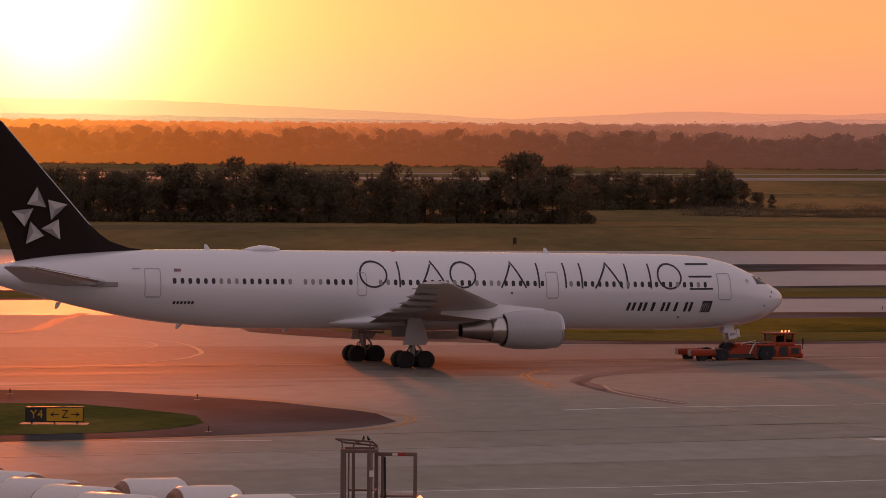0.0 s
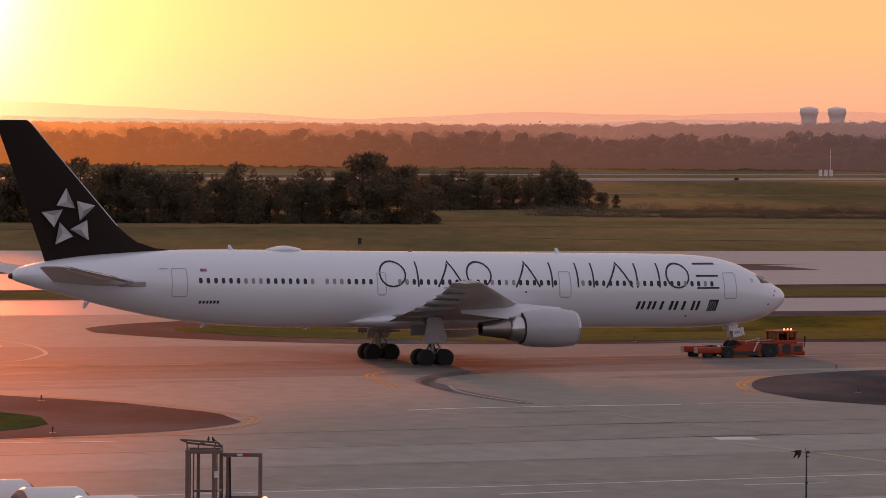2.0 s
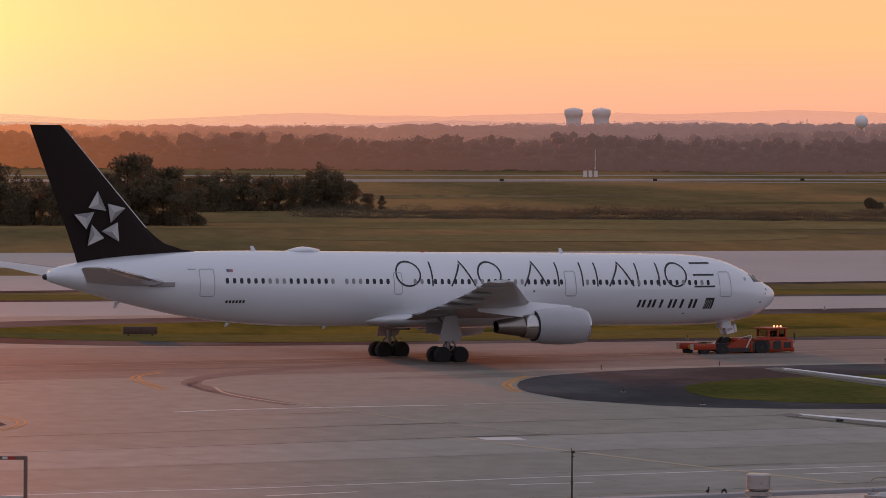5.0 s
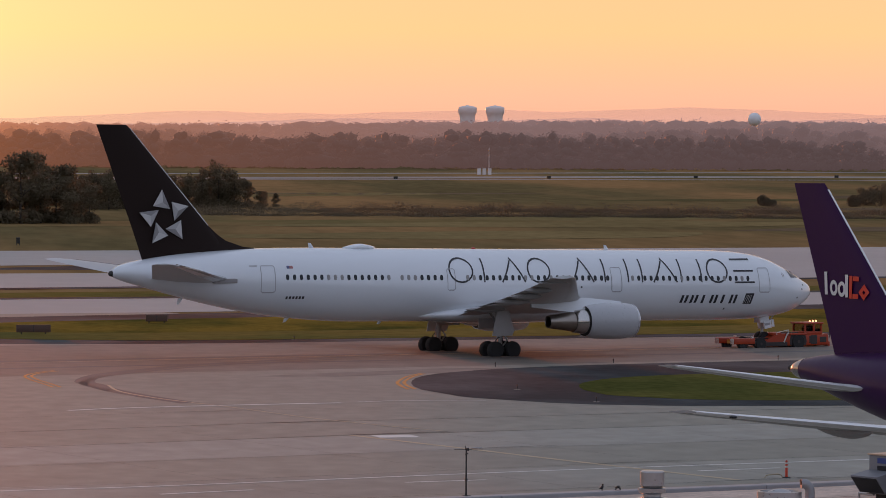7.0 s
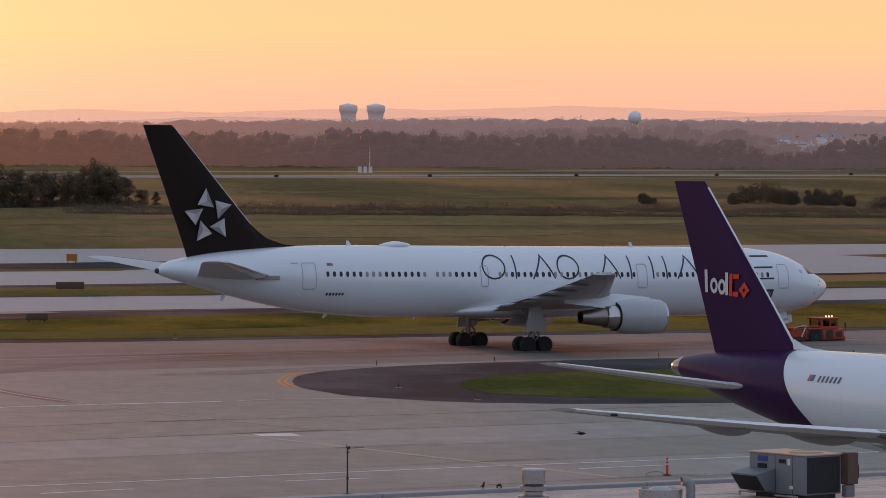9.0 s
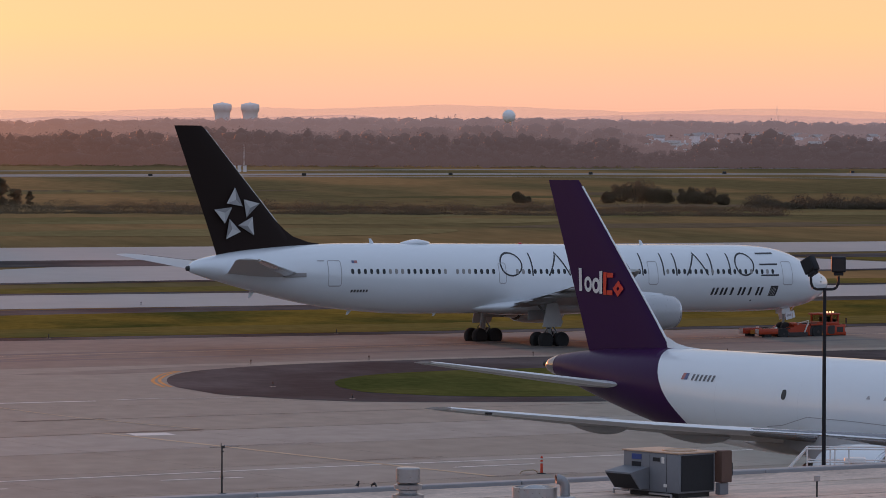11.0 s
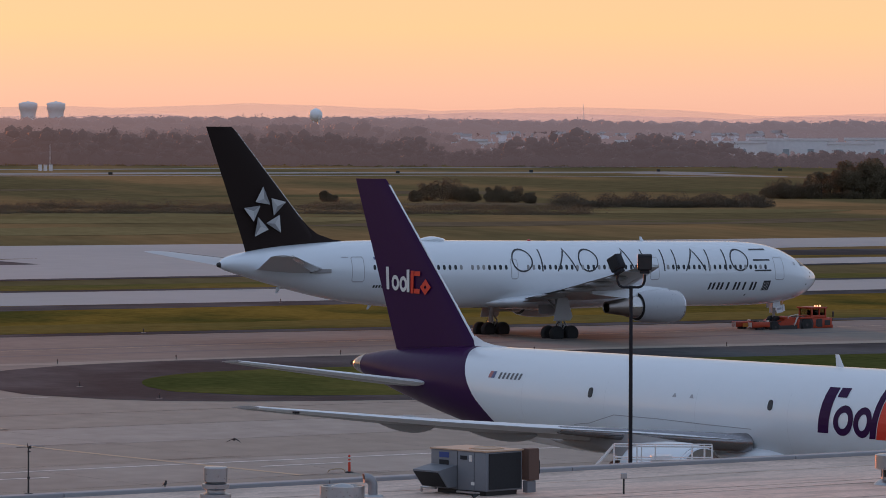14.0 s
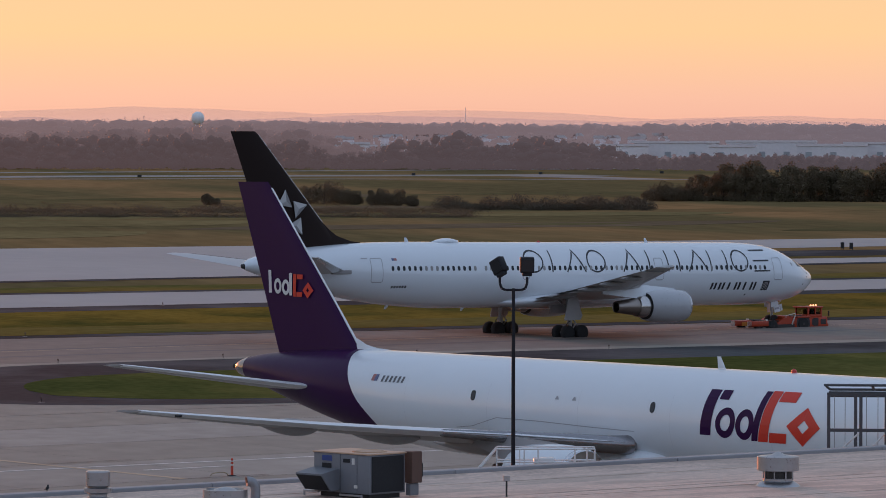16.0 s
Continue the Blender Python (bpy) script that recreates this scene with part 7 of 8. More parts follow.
# ---------------------------------------------------------------- the flat roof in front
RZ = 5.4
ROOF_M = pose(4.45, 96.9, 0, 0, 0, 22.8)
ROOF = tagged(part("roof", box(bmesh.new(), -30, 130, -55, 0, RZ - 0.3, RZ), M_ROOF), "pale weathered membrane roof of a low building", "roof", kind="structure")
ROOF.matrix_basis = ROOF_M
_w = tagged(part("wall_low_building", box(bmesh.new(), -29.8, 129.8, -54.8, -0.2, -0.1, RZ - 0.3), M_CONC), "plain concrete wall of the low building", "wall", kind="structure")
_w.matrix_basis = ROOF_M
for _a in range(-30, 130, 8):
    _bm = box(bmesh.new(), _a + 0.01, _a + 7.99, -0.42, 0.06, RZ + 0.004, RZ + 0.22, 0.03)
    again("coping", mesh_from("coping", _bm, M_COPING), ROOF, Matrix.Identity(4))
_bm = bmesh.new()
rings(_bm, [[(_a, -0.40, RZ + 0.003), (_a, -0.40, RZ + 0.12), (_a, -0.95, RZ + 0.003)] for _a in (-30, 130)])
again("cant_strip", mesh_from("cant_strip", _bm, M_ROOF), ROOF, Matrix.Identity(4), "pale membrane turned up to the coping")
for _k in (2.1, 5.9, 6.8, 10.2, 13.9, 15.1):
    _bm = bmesh.new()
    box(_bm, -30, 130, -_k - 0.12, -_k, RZ + 0.002, RZ + 0.009)
    again("membrane_seam", mesh_from("membrane_seam", _bm, M_ROOF), ROOF, Matrix.Identity(4))


def air_conditioner():
    t = thing("rooftop_air_conditioner", "grey rooftop air conditioner with hood and dark coil", "air conditioner", m=pose(24.55, 100.0, RZ + 0.02, 0, 0, -59.7))
    # local: near corner at the origin, long side along -x, short side along +y to the right
    L, W, Hh = 2.05, 1.28, 1.10
    cab = part("cabinet", box(bmesh.new(), -L, 0, 0, W, 0.10, Hh, 0.02), M_ACGREY, t, "grey painted cabinet", 40)
    part("top", box(bmesh.new(), -L - 0.03, 0.03, -0.03, W + 0.03, Hh, Hh + 0.04, 0.01), M_ACTOP, t, "pale tan top sheet")
    part("fan_grille", lathe([(Hh + 0.04, 0.45), (Hh + 0.07, 0.45), (Hh + 0.075, 0.38), (Hh + 0.05, 0.36)], 20, "Z"), M_ACTOP, t, "tan round fan guard").matrix_basis = pose(-0.65, W * 0.5, 0)
    part("coil", box(bmesh.new(), 0.004, 0.03, 0.08, W - 0.08, 0.15, Hh - 0.04), M_ACDARK, t, "dark condenser coil")
    bm = bmesh.new()
    prof = [(0.0, 0.72), (-0.62, 0.60), (-0.62, 0.56), (-0.30, 0.16), (0.0, 0.16)]
    rings(bm, [[(-L - 0.02, y, z) for y, z in prof], [(-L + 0.95, y, z) for y, z in prof]])
    part("hood", bm, M_ACGREY, t, "sloping grey intake hood")
    bm = bmesh.new()
    rings(bm, [[(-L + 0.02, -0.635, 0.55), (-L + 0.91, -0.635, 0.55), (-L + 0.91, -0.315, 0.17), (-L + 0.02, -0.315, 0.17)], [(-L + 0.02, -0.62, 0.56), (-L + 0.91, -0.62, 0.56), (-L + 0.91, -0.30, 0.18), (-L + 0.02, -0.30, 0.18)]])
    part("hood_mouth", bm, M_ACDARK, t, "dark hood opening")
    for x in (-L + 0.98, -L + 1.6):
        part("panel_seam", box(bmesh.new(), x, x + 0.012, -0.006, -0.002, 0.12, Hh - 0.02), M_ACDARK, t)
    part("badge", box(bmesh.new(), -L + 0.32, -L + 0.68, -0.014, -0.003, Hh - 0.20, Hh - 0.06, 0.004), M_BLUE, t, "blue oval badge")
    part("label_bar", box(bmesh.new(), -L + 0.32, -L + 0.66, -0.012, -0.003, Hh - 0.40, Hh - 0.26), M_ACDARK, t)
    part("label_bar", box(bmesh.new(), -L + 1.1, -L + 1.35, -0.012, -0.003, Hh - 0.22, Hh - 0.12), M_ACDARK, t)
    part("sticker", box(bmesh.new(), -L + 1.42, -L + 1.52, -0.012, -0.003, Hh - 0.26, Hh - 0.1), M_WHITELINE, t)
    part("sticker", box(bmesh.new(), -L + 1.50, -L + 1.62, -0.012, -0.003, 0.24, 0.32), M_WHITELINE, t)
    part("control_box", box(bmesh.new(), -0.05, 0.22, W + 0.03, W + 0.40, 0.34, Hh + 0.05, 0.02), M_RUST, t, "rusty brown control box")
    part("control_box", box(bmesh.new(), -0.02, 0.16, W + 0.03, W + 0.34, 0.02, 0.33, 0.02), M_ACGREY, t, "grey lower control box")
    part("conduit", rods([((0.1, W + 0.42, 0.9), (0.1, W + 0.5, 0.8)), ((0.1, W + 0.5, 0.8), (0.1, W + 0.5, 0.5)), ((0.1, W + 0.5, 0.5), (0.1, W + 0.38, 0.42))], 0.03), M_ACDARK, t, "dark looped conduit")
    part("curb", box(bmesh.new(), -L + 0.15, -0.1, 0.1, W - 0.1, -0.4, 0.10), M_DARKMETAL, t, "dark roof curb")
    part("pipe", rods([((-L - 0.25, -0.1, 0.1), (-L + 0.3, -0.1, 0.1)), ((-L - 0.25, -0.1, 0.12), (-L - 0.25, -0.1, -0.35))], 0.03), M_GALV, t)
    part("pipe", rods([((-0.2, -0.08, 0.06), (-1.0, -0.08, 0.06)), ((-0.2, -0.08, 0.08), (-0.2, -0.08, -0.3))], 0.03), M_GALV, t)
    return t


air_conditioner()


def roof_thing(name, x, y, label, category):
    return thing(name, label, category, m=pose(x, y, RZ))


_t = roof_thing("roof_ventilator", 16.97, 96.53, "galvanised round roof ventilator with stacked collars", "vent")
part("base", lathe([(-0.02, 0.46), (0.05, 0.44), (0.16, 0.30), (0.18, 0.25)], 24, "Z"), M_GALV, _t, "", 40)
part("pipe", lathe([(0.1, 0.22), (0.78, 0.22)], 24, "Z"), M_GALV, _t, "", 40)
part("collar", lathe([(0.26, 0.24), (0.30, 0.38), (0.46, 0.38), (0.50, 0.24)], 24, "Z"), M_GALV, _t, "", 40)
part("collar", lathe([(0.56, 0.24), (0.60, 0.33), (0.70, 0.34), (0.73, 0.24)], 24, "Z"), M_GALV, _t, "", 40)
part("cap", lathe([(0.74, 0.25), (0.76, 0.285), (1.09, 0.29), (1.12, 0.26), (1.13, 0.02)], 28, "Z"), M_GALV, _t, "pale cylindrical cap", 40)
_t = roof_thing("roof_fan", 20.8, 99.9, "squat galvanised drum fan with domed cap", "vent")
part("drum", lathe([(-0.02, 0.56), (0.34, 0.56), (0.35, 0.50), (0.2, 0.48)], 28, "Z"), M_GALV, _t, "", 40)
part("cap", lathe([(0.1, 0.48), (0.34, 0.28), (0.39, 0.15), (0.41, 0.01)], 20, "Z"), M_GALV, _t, "", 40)
_t = roof_thing("gooseneck_vent", 21.75, 100.7, "bent galvanised gooseneck vent pipe", "vent")
_bm = bmesh.new()
rings(_bm, [[(0.125 * math.cos(_w * math.pi / 9), 0.125 * math.sin(_w * math.pi / 9), -0.02) for _w in range(18)]] + [[(-0.19 + (0.19 + 0.125 * math.cos(_w * math.pi / 9)) * math.cos(_q), 0.125 * math.sin(_w * math.pi / 9), 0.28 + (0.19 + 0.125 * math.cos(_w * math.pi / 9)) * math.sin(_q)) for _w in range(18)] for _q in [math.pi / 2 * _k / 8 for _k in range(9)]] + [[(-0.23, 0.125 * math.sin(_w * math.pi / 9), 0.465 + 0.125 * math.cos(_w * math.pi / 9)) for _w in range(18)]])
part("pipe", _bm, M_PIPE, _t, "", 60)
# the pipe is closed; a black disc stands for its shaded inside
part("mouth", rod(bmesh.new(), (-0.225, 0, 0.467), (-0.236, 0, 0.465), 0.11, 0.11, 18), M_TYRE, _t, "black disc for the shaded pipe mouth")
part("flashing", lathe([(-0.02, 0.3), (0.04, 0.26), (0.05, 0.12)], 16, "Z"), M_GALV, _t)
_t = roof_thing("mushroom_vent", 36.2, 101.9, "galvanised mushroom roof vent with wide cap", "vent")
part("flashing", lathe([(-0.02, 0.62), (0.05, 0.55), (0.14, 0.42), (0.15, 0.3)], 24, "Z"), M_GALV, _t, "", 40)
part("neck", lathe([(0.1, 0.40), (0.20, 0.40), (0.21, 0.36), (0.42, 0.36)], 24, "Z"), M_GALV, _t, "", 40)
# no gap here: the shaded inside is put on as a dark band
part("slot", lathe([(0.20, 0.37), (0.42, 0.37)], 24, "Z"), M_DARKMETAL, _t, "dark band for the shaded slot under the cap")
for _k in range(8):
    _c, _s = 0.40 * math.cos(_k * math.pi / 4 + 0.2), 0.40 * math.sin(_k * math.pi / 4 + 0.2)
    part("strut", rod(bmesh.new(), (_c, _s, 0.16), (_c, _s, 0.44), 0.02, n=6), M_GALV, _t)
part("cap", lathe([(0.40, 0.5), (0.42, 0.56), (0.78, 0.56), (0.80, 0.50), (0.83, 0.2), (0.92, 0.02)], 28, "Z"), M_GALV, _t, "wide pale cap", 40)
_t = roof_thing("roof_post", 28.2, 100.1, "small post with square plate on the roof", "post")
part("stem", rod(bmesh.new(), (0, 0, -0.05), (0, 0, 0.42), 0.025), M_DARKMETAL, _t)
part("plate", box(bmesh.new(), -0.08, 0.08, -0.03, 0.03, 0.40, 0.54, 0.01), M_GALV, _t)


def bird(x, y, z, turn):
    b = thing("bird", "small dark bird perched on a narrow edge", "bird", "perched birds", m=pose(x, y, z, 0, 0, turn) @ Matrix.Scale(0.72, 4))
    bm = bmesh.new()
    rings(bm, fuselage_loops([(-0.12, 0.10, 0.09, 0.01), (-0.06, 0.13, 0.06, 0.04), (0.02, 0.16, 0.05, 0.055), (0.08, 0.19, 0.08, 0.045), (0.11, 0.19, 0.12, 0.02)], 10))
    part("body", bm, M_BIRD, b, "", 60)
    bm = bmesh.new()
    bmesh.ops.create_icosphere(bm, subdivisions=2, radius=0.035, matrix=Matrix.Translation((0.10, 0, 0.20)))
    rod(bm, (0.13, 0, 0.2), (0.165, 0, 0.195), 0.01, 0.002, 5)
    part("head", bm, M_BIRD, b)
    part("tail", box(bmesh.new(), -0.22, -0.1, -0.02, 0.02, 0.075, 0.09), M_BIRD, b)
    for s in (-1, 1):
        part("leg", rod(bmesh.new(), (0.02, s * 0.02, 0.0), (0.02, s * 0.02, 0.07), 0.006, n=4), M_BIRD, b)


bird(16.6, 101.85, RZ + 0.22, 60)


FLYING = []


def flying_bird(rows, leaves=0.0):
    """A small bird on the wing, its wings folded until it leaves its perch; rows of (seconds, x, y, z)."""
    b = thing("bird", "small dark bird in flight over the apron", "bird", "flying birds", m=pose(*rows[0][1:]))
    bm = bmesh.new()
    rings(bm, fuselage_loops([(-0.10, 0.02, 0.0, 0.01), (-0.05, 0.035, -0.02, 0.03), (0.02, 0.04, -0.035, 0.04), (0.08, 0.04, -0.02, 0.03), (0.12, 0.03, 0.0, 0.012), (0.15, 0.015, 0.008, 0.003)], 10))
    part("body", bm, M_BIRD, b, "", 60)
    part("tail", box(bmesh.new(), -0.19, -0.08, -0.025, 0.025, 0.0, 0.01), M_BIRD, b)
    wings = []
    for s in (-1, 1):
        bm = bmesh.new()
        rings(bm, [[(0.06, 0, 0.01), (-0.03, 0, 0.01), (-0.03, 0, 0.0), (0.06, 0, 0.0)], [(0.05, s * 0.09, 0.012), (-0.04, s * 0.09, 0.012), (-0.04, s * 0.09, 0.004), (0.05, s * 0.09, 0.004)], [(-0.05, s * 0.19, 0.008), (-0.07, s * 0.19, 0.008), (-0.07, s * 0.19, 0.004), (-0.05, s * 0.19, 0.004)]])
        w = part("wing", bm, M_BIRD, b)
        w.location = (0.01, s * 0.03, 0.01)
        wings.append((w, s))
    FLYING.append((b, rows, wings, leaves))


def on_way(bx, by, bz, far):
    k = far / math.hypot(bx, by)
    return bx * k, by * k, EYE + bz * k


BIRD_A = [(7.5, *on_way(0.02451, 0.99768, -0.06354, 104)), (8.0, *on_way(0.08235, 0.99464, -0.06246, 105)), (8.5, *on_way(0.13678, 0.98868, -0.06171, 106)), (9.0, *on_way(0.18411, 0.98079, -0.06449, 107)), (9.1, *on_way(0.19421, 0.97884, -0.06443, 107))]
COPING = (17.05, 102.05, RZ + 0.29)
BIRD_B = [(0.0, *COPING), (13.35, *COPING), (13.5, *on_way(0.16535, 0.98623, -0.07443, 104)), (13.7, *on_way(0.16846, 0.98571, -0.07078, 105)), (13.9, *on_way(0.17403, 0.98474, -0.06769, 106.5)), (14.0, *on_way(0.17756, 0.98411, -0.06656, 107.5)), (14.2, *on_way(0.18657, 0.98244, -0.06509, 110)), (14.4, *on_way(0.19783, 0.97810, -0.06460, 112)), (14.5, *on_way(0.20429, 0.97676, -0.06484, 112.2)), (14.6, *on_way(0.21100, 0.97528, -0.06566, 112.4)), (14.7, *on_way(0.21811, 0.97369, -0.06607, 112.6)), (16.0, 34.5, 108.5, 3.0)]
BIRD_D = [(13.2, *on_way(0.14236, 0.98981, -0.0781, 96)), (13.4, *on_way(0.16926, 0.98557, -0.07989, 96)), (13.6, *on_way(0.1934, 0.98112, -0.08027, 96)), (13.8, *on_way(0.21422, 0.97679, -0.08036, 96))]
PERCH = (12.72, 100.5, 6.785)
BIRD_C = [(2.5, *PERCH), (2.8, *on_way(0.13469, 0.99089, -0.05974, 104)), (3.2, *on_way(0.1582, 0.98741, -0.06041, 106))]
for _r in (BIRD_A, BIRD_D):
    (_t0, *_p0), (_t1, *_p1), (_t2, *_p2) = _r[0], _r[1], _r[-1]
    _v = [(q - p) / (_t1 - _t0) for p, q in zip(_p0, _p1)]
    _start = (0.0, _p0[0] - _v[0] * _t0, _p0[1] - _v[1] * _t0, _p0[2] + 0.2)
    _end = (16.0, _p2[0] + _v[0] * (16 - _t2), _p2[1] + _v[1] * (16 - _t2), _p2[2] + (0.6 if _r is BIRD_D else -0.5))
    flying_bird([_start] + _r + [_end])
flying_bird(BIRD_B, 13.35)
flying_bird([(0.0, *PERCH)] + BIRD_C + [(4.2, 31.0, 108.0, 6.9), (16.0, 160.0, 140.0, 9.0)], 2.5)


# floodlight mast behind the roof
def floodlight_mast(x, y):
    t = thing("floodlight_mast", "dark slender mast with two square floodlights", "floodlight", m=pose(x, y, 0, 0, 0, -14))
    part("mast", rod(bmesh.new(), (0, 0, 0), (0, 0, 10.15), 0.075, 0.055, 10), M_POLE, t, "dark slender mast", 40)
    part("base_plate", box(bmesh.new(), -0.2, 0.2, -0.2, 0.2, 0, 0.04), M_POLE, t)
    br = bmesh.new()
    pts = [(-0.42, 0, 10.55), (-0.42, 0, 10.3), (-0.36, 0, 10.15), (-0.25, 0, 10.1), (0.25, 0, 10.1), (0.36, 0, 10.15), (0.42, 0, 10.3), (0.42, 0, 10.5)]
    for p, q in zip(pts, pts[1:]):
        rod(br, p, q, 0.04, n=8)
    part("bracket", br, M_POLE, t, "curved dark bracket", 50)
    for m in (pose(-0.46, 0, 10.82, 0, -28, -40), pose(0.42, 0, 10.85, 8, 0, 0)):
        h = part("lamp_head", box(bmesh.new(), -0.22, 0.22, -0.12, 0.16, -0.22, 0.26, 0.04), M_POLE, t, "dark square floodlight head", 40)
        h.matrix_basis = m
        part("lens", box(bmesh.new(), -0.18, 0.18, -0.14, -0.122, -0.17, 0.21, 0.005), M_GLASS, h, "dark lamp glass")
        for k in range(5):
            part("fin", box(bmesh.new(), -0.18 + 0.08 * k, -0.16 + 0.08 * k, 0.16, 0.2, -0.15, 0.2), M_POLE, h)
        part("hood", box(bmesh.new(), -0.15, 0.15, -0.1, 0.1, -0.32, -0.22, 0.02), M_POLE, h)


floodlight_mast(34.1, 120.3)


# white access platform beside the freighter's engine
def access_platform(x, y, turn):
    t = thing("access_platform", "white railed maintenance platform beside the engine", "platform", m=pose(x, y, 0, 0, 0, turn))
    part("deck", box(bmesh.new(), -1.4, 1.9, -0.6, 0.6, 3.85, 3.97), M_VANWHITE, t, "white deck")
    for px in (-1.3, 1.8):
        for py in (-0.5, 0.5):
            part("leg", rod(bmesh.new(), (px, py, 0.12), (px, py, 3.9), 0.05), M_VANWHITE, t)
    for py in (-0.56, 0.56):
        for px in (-1.35, -0.6, -0.45, 0.0, 1.2, 1.6, 1.85):
            part("rail_post", rod(bmesh.new(), (px, py, 3.95), (px, py, 4.85), 0.025, n=6), M_VANWHITE, t)
        for z in (4.42, 4.85):
            part("rail", rod(bmesh.new(), (-1.35, py, z), (1.85, py, z), 0.025, n=6), M_VANWHITE, t)
    part("equipment_box", box(bmesh.new(), -0.15, 0.55, -0.5, 0.1, 4.0, 4.55, 0.05), M_VANWHITE, t, "white equipment box on the deck", 40)
    for py in (-0.5, 0.5):
        part("stair_rail", rod(bmesh.new(), (-1.35, py, 4.85), (-2.3, py, 3.75), 0.03, n=6), M_VANWHITE, t)
        part("stair_stringer", rod(bmesh.new(), (-1.4, py, 3.9), (-4.5, py, 0.1), 0.05, n=6), M_VANWHITE, t)
    for k in range(12):
        part("tread", box(bmesh.new(), -1.7 - 0.25 * k, -1.48 - 0.25 * k, -0.5, 0.5, 3.6 - 0.31 * k, 3.63 - 0.31 * k), M_VANWHITE, t)
    return t


access_platform(36.9, 127.2, -16).location.z = -0.12


# ---------------------------------------------------------------- loaders and containers
def cargo_loader(x, y, turn, label, z=0.0):
    """Lift platform: two posts frames with a tilted canopy, on a wheeled base."""
    t = thing("cargo_loader", label, "cargo loader", m=pose(x, y, z, 0, 0, turn))
    part("base", box(bmesh.new(), -1.6, 1.6, -2.4, 2.4, 0.4, 1.1, 0.05), M_FRAME, t, "brown steel chassis")
    ty, hb = tyre_mesh(0.42, 0.3), hub_mesh(0.42, 0.3, M_FRAME)
    for sx in (-1, 1):
        for sy in (-1.6, 1.6):
            m = pose(sx * 1.55, sy, 0.42, 0, 0, 90)
            w = again("wheel", ty, t, m)
            again("rim", hb, w, Matrix.Identity(4))
    part("deck", box(bmesh.new(), -1.5, 1.4, -1.6, 1.6, 2.55, 2.75, 0.03), M_FRAME, t, "steel deck")
    for k in (-1, 1):
        part("scissor", rods([((k * 1.1, -1.4, 1.1), (k * 1.1, 1.4, 2.6)), ((k * 1.1, 1.4, 1.1), (k * 1.1, -1.4, 2.6))], 0.09), M_FRAME, t, "steel scissor arms")
    for px, py, w, top in ((-1.16, -0.5, 0.13, 5.0), (-0.85, 0.5, 0.10, 5.0), (-0.35, -0.5, 0.12, 5.0), (-0.14, 0.5, 0.12, 5.0), (0.06, 0.0, 0.09, 4.9), (1.07, 0.0, 0.12, 4.9)):
        part("upright", box(bmesh.new(), px - w / 2, px + w / 2, py - 0.06, py + 0.06, 2.7, top, 0.02), M_FRAME, t, "brown steel upright")
    for py in (-0.5, 0.5):
        part("top_beam", box(bmesh.new(), -1.23, -0.08, py - 0.05, py + 0.05, 4.98, 5.10, 0.02), M_FRAME, t)
    for px in (-1.16, -0.14):
        part("side_beam", box(bmesh.new(), px - 0.05, px + 0.05, -0.45, 0.45, 4.99, 5.09), M_FRAME, t)
        part("side_beam", box(bmesh.new(), px - 0.04, px + 0.04, -0.45, 0.45, 3.76, 3.84), M_FRAME, t)
    part("top_beam", box(bmesh.new(), -0.08, 1.13, -0.06, 0.06, 4.86, 4.98, 0.03), M_FRAME, t)
    c = [(-1.37, -0.5, 5.41), (-0.25, -0.5, 5.33), (-0.12, 0.5, 5.14), (-1.13, 0.5, 5.24)]
    part("canopy_frame", rods([(c[0], c[1]), (c[1], c[2]), (c[2], c[3]), (c[3], c[0]), ((-0.81, -0.5, 5.37), (-0.62, 0.5, 5.19))], 0.032), M_FRAME, t, "open tilted canopy frame")
    for lo_, hi_ in (((-1.16, -0.5, 5.08), (-1.2, -0.3, 5.36)), ((-0.35, -0.5, 5.08), (-0.3, -0.45, 5.32)), ((-0.14, 0.5, 5.08), (-0.13, 0.5, 5.15)), ((-0.85, 0.5, 5.08), (-0.85, 0.5, 5.21))):
        part("canopy_prop", rod(bmesh.new(), lo_, hi_, 0.025), M_FRAME, t)
    part("side_screen", box(bmesh.new(), -1.02, -0.97, 0.42, 0.46, 2.75, 4.98), M_FRAME, t, "narrow steel screen")
    for px, py in ((-1.16, -0.5), (-0.35, -0.5)):
        part("guide_rail", box(bmesh.new(), px + 0.07, px + 0.11, py - 0.03, py + 0.03, 2.75, 4.98), M_FRAME, t, "thin guide rail")
    part("clamp", box(bmesh.new(), -0.34, -0.20, -0.60, -0.56, 4.25, 4.45, 0.01), M_WHITELINE, t, "pale clamp plate")
    part("hose", rod(bmesh.new(), (0.16, -0.1, 2.8), (0.13, -0.1, 4.85), 0.03, n=6), M_POLE, t, "dark hanging hose")
    for z_, x0, x1 in ((3.72, -0.02, 1.08), (3.80, -0.98, -0.22), (3.62, -0.02, 1.08)):
        part("cross_rail", box(bmesh.new(), x0, x1, -0.03, 0.03, z_ - 0.03, z_ + 0.03), M_WHITELINE if z_ == 3.72 else M_FRAME, t)
    part("stripe", box(bmesh.new(), 0.36, 0.52, -0.09, -0.075, 4.88, 4.96), M_WHITELINE, t)
    part("stripe", box(bmesh.new(), 0.54, 0.74, -0.09, -0.075, 4.88, 4.96), M_RED, t)
    bm = lathe([(3.2, 0.12), (3.45, 0.13), (3.6, 0.09), (3.66, 0.02)], 12, "Z")
    bmesh.ops.translate(bm, vec=(1.22, -0.1, 0), verts=bm.verts)
    part("beacon", bm, M_LAMPGLOW, t, "lit amber beacon", 40)
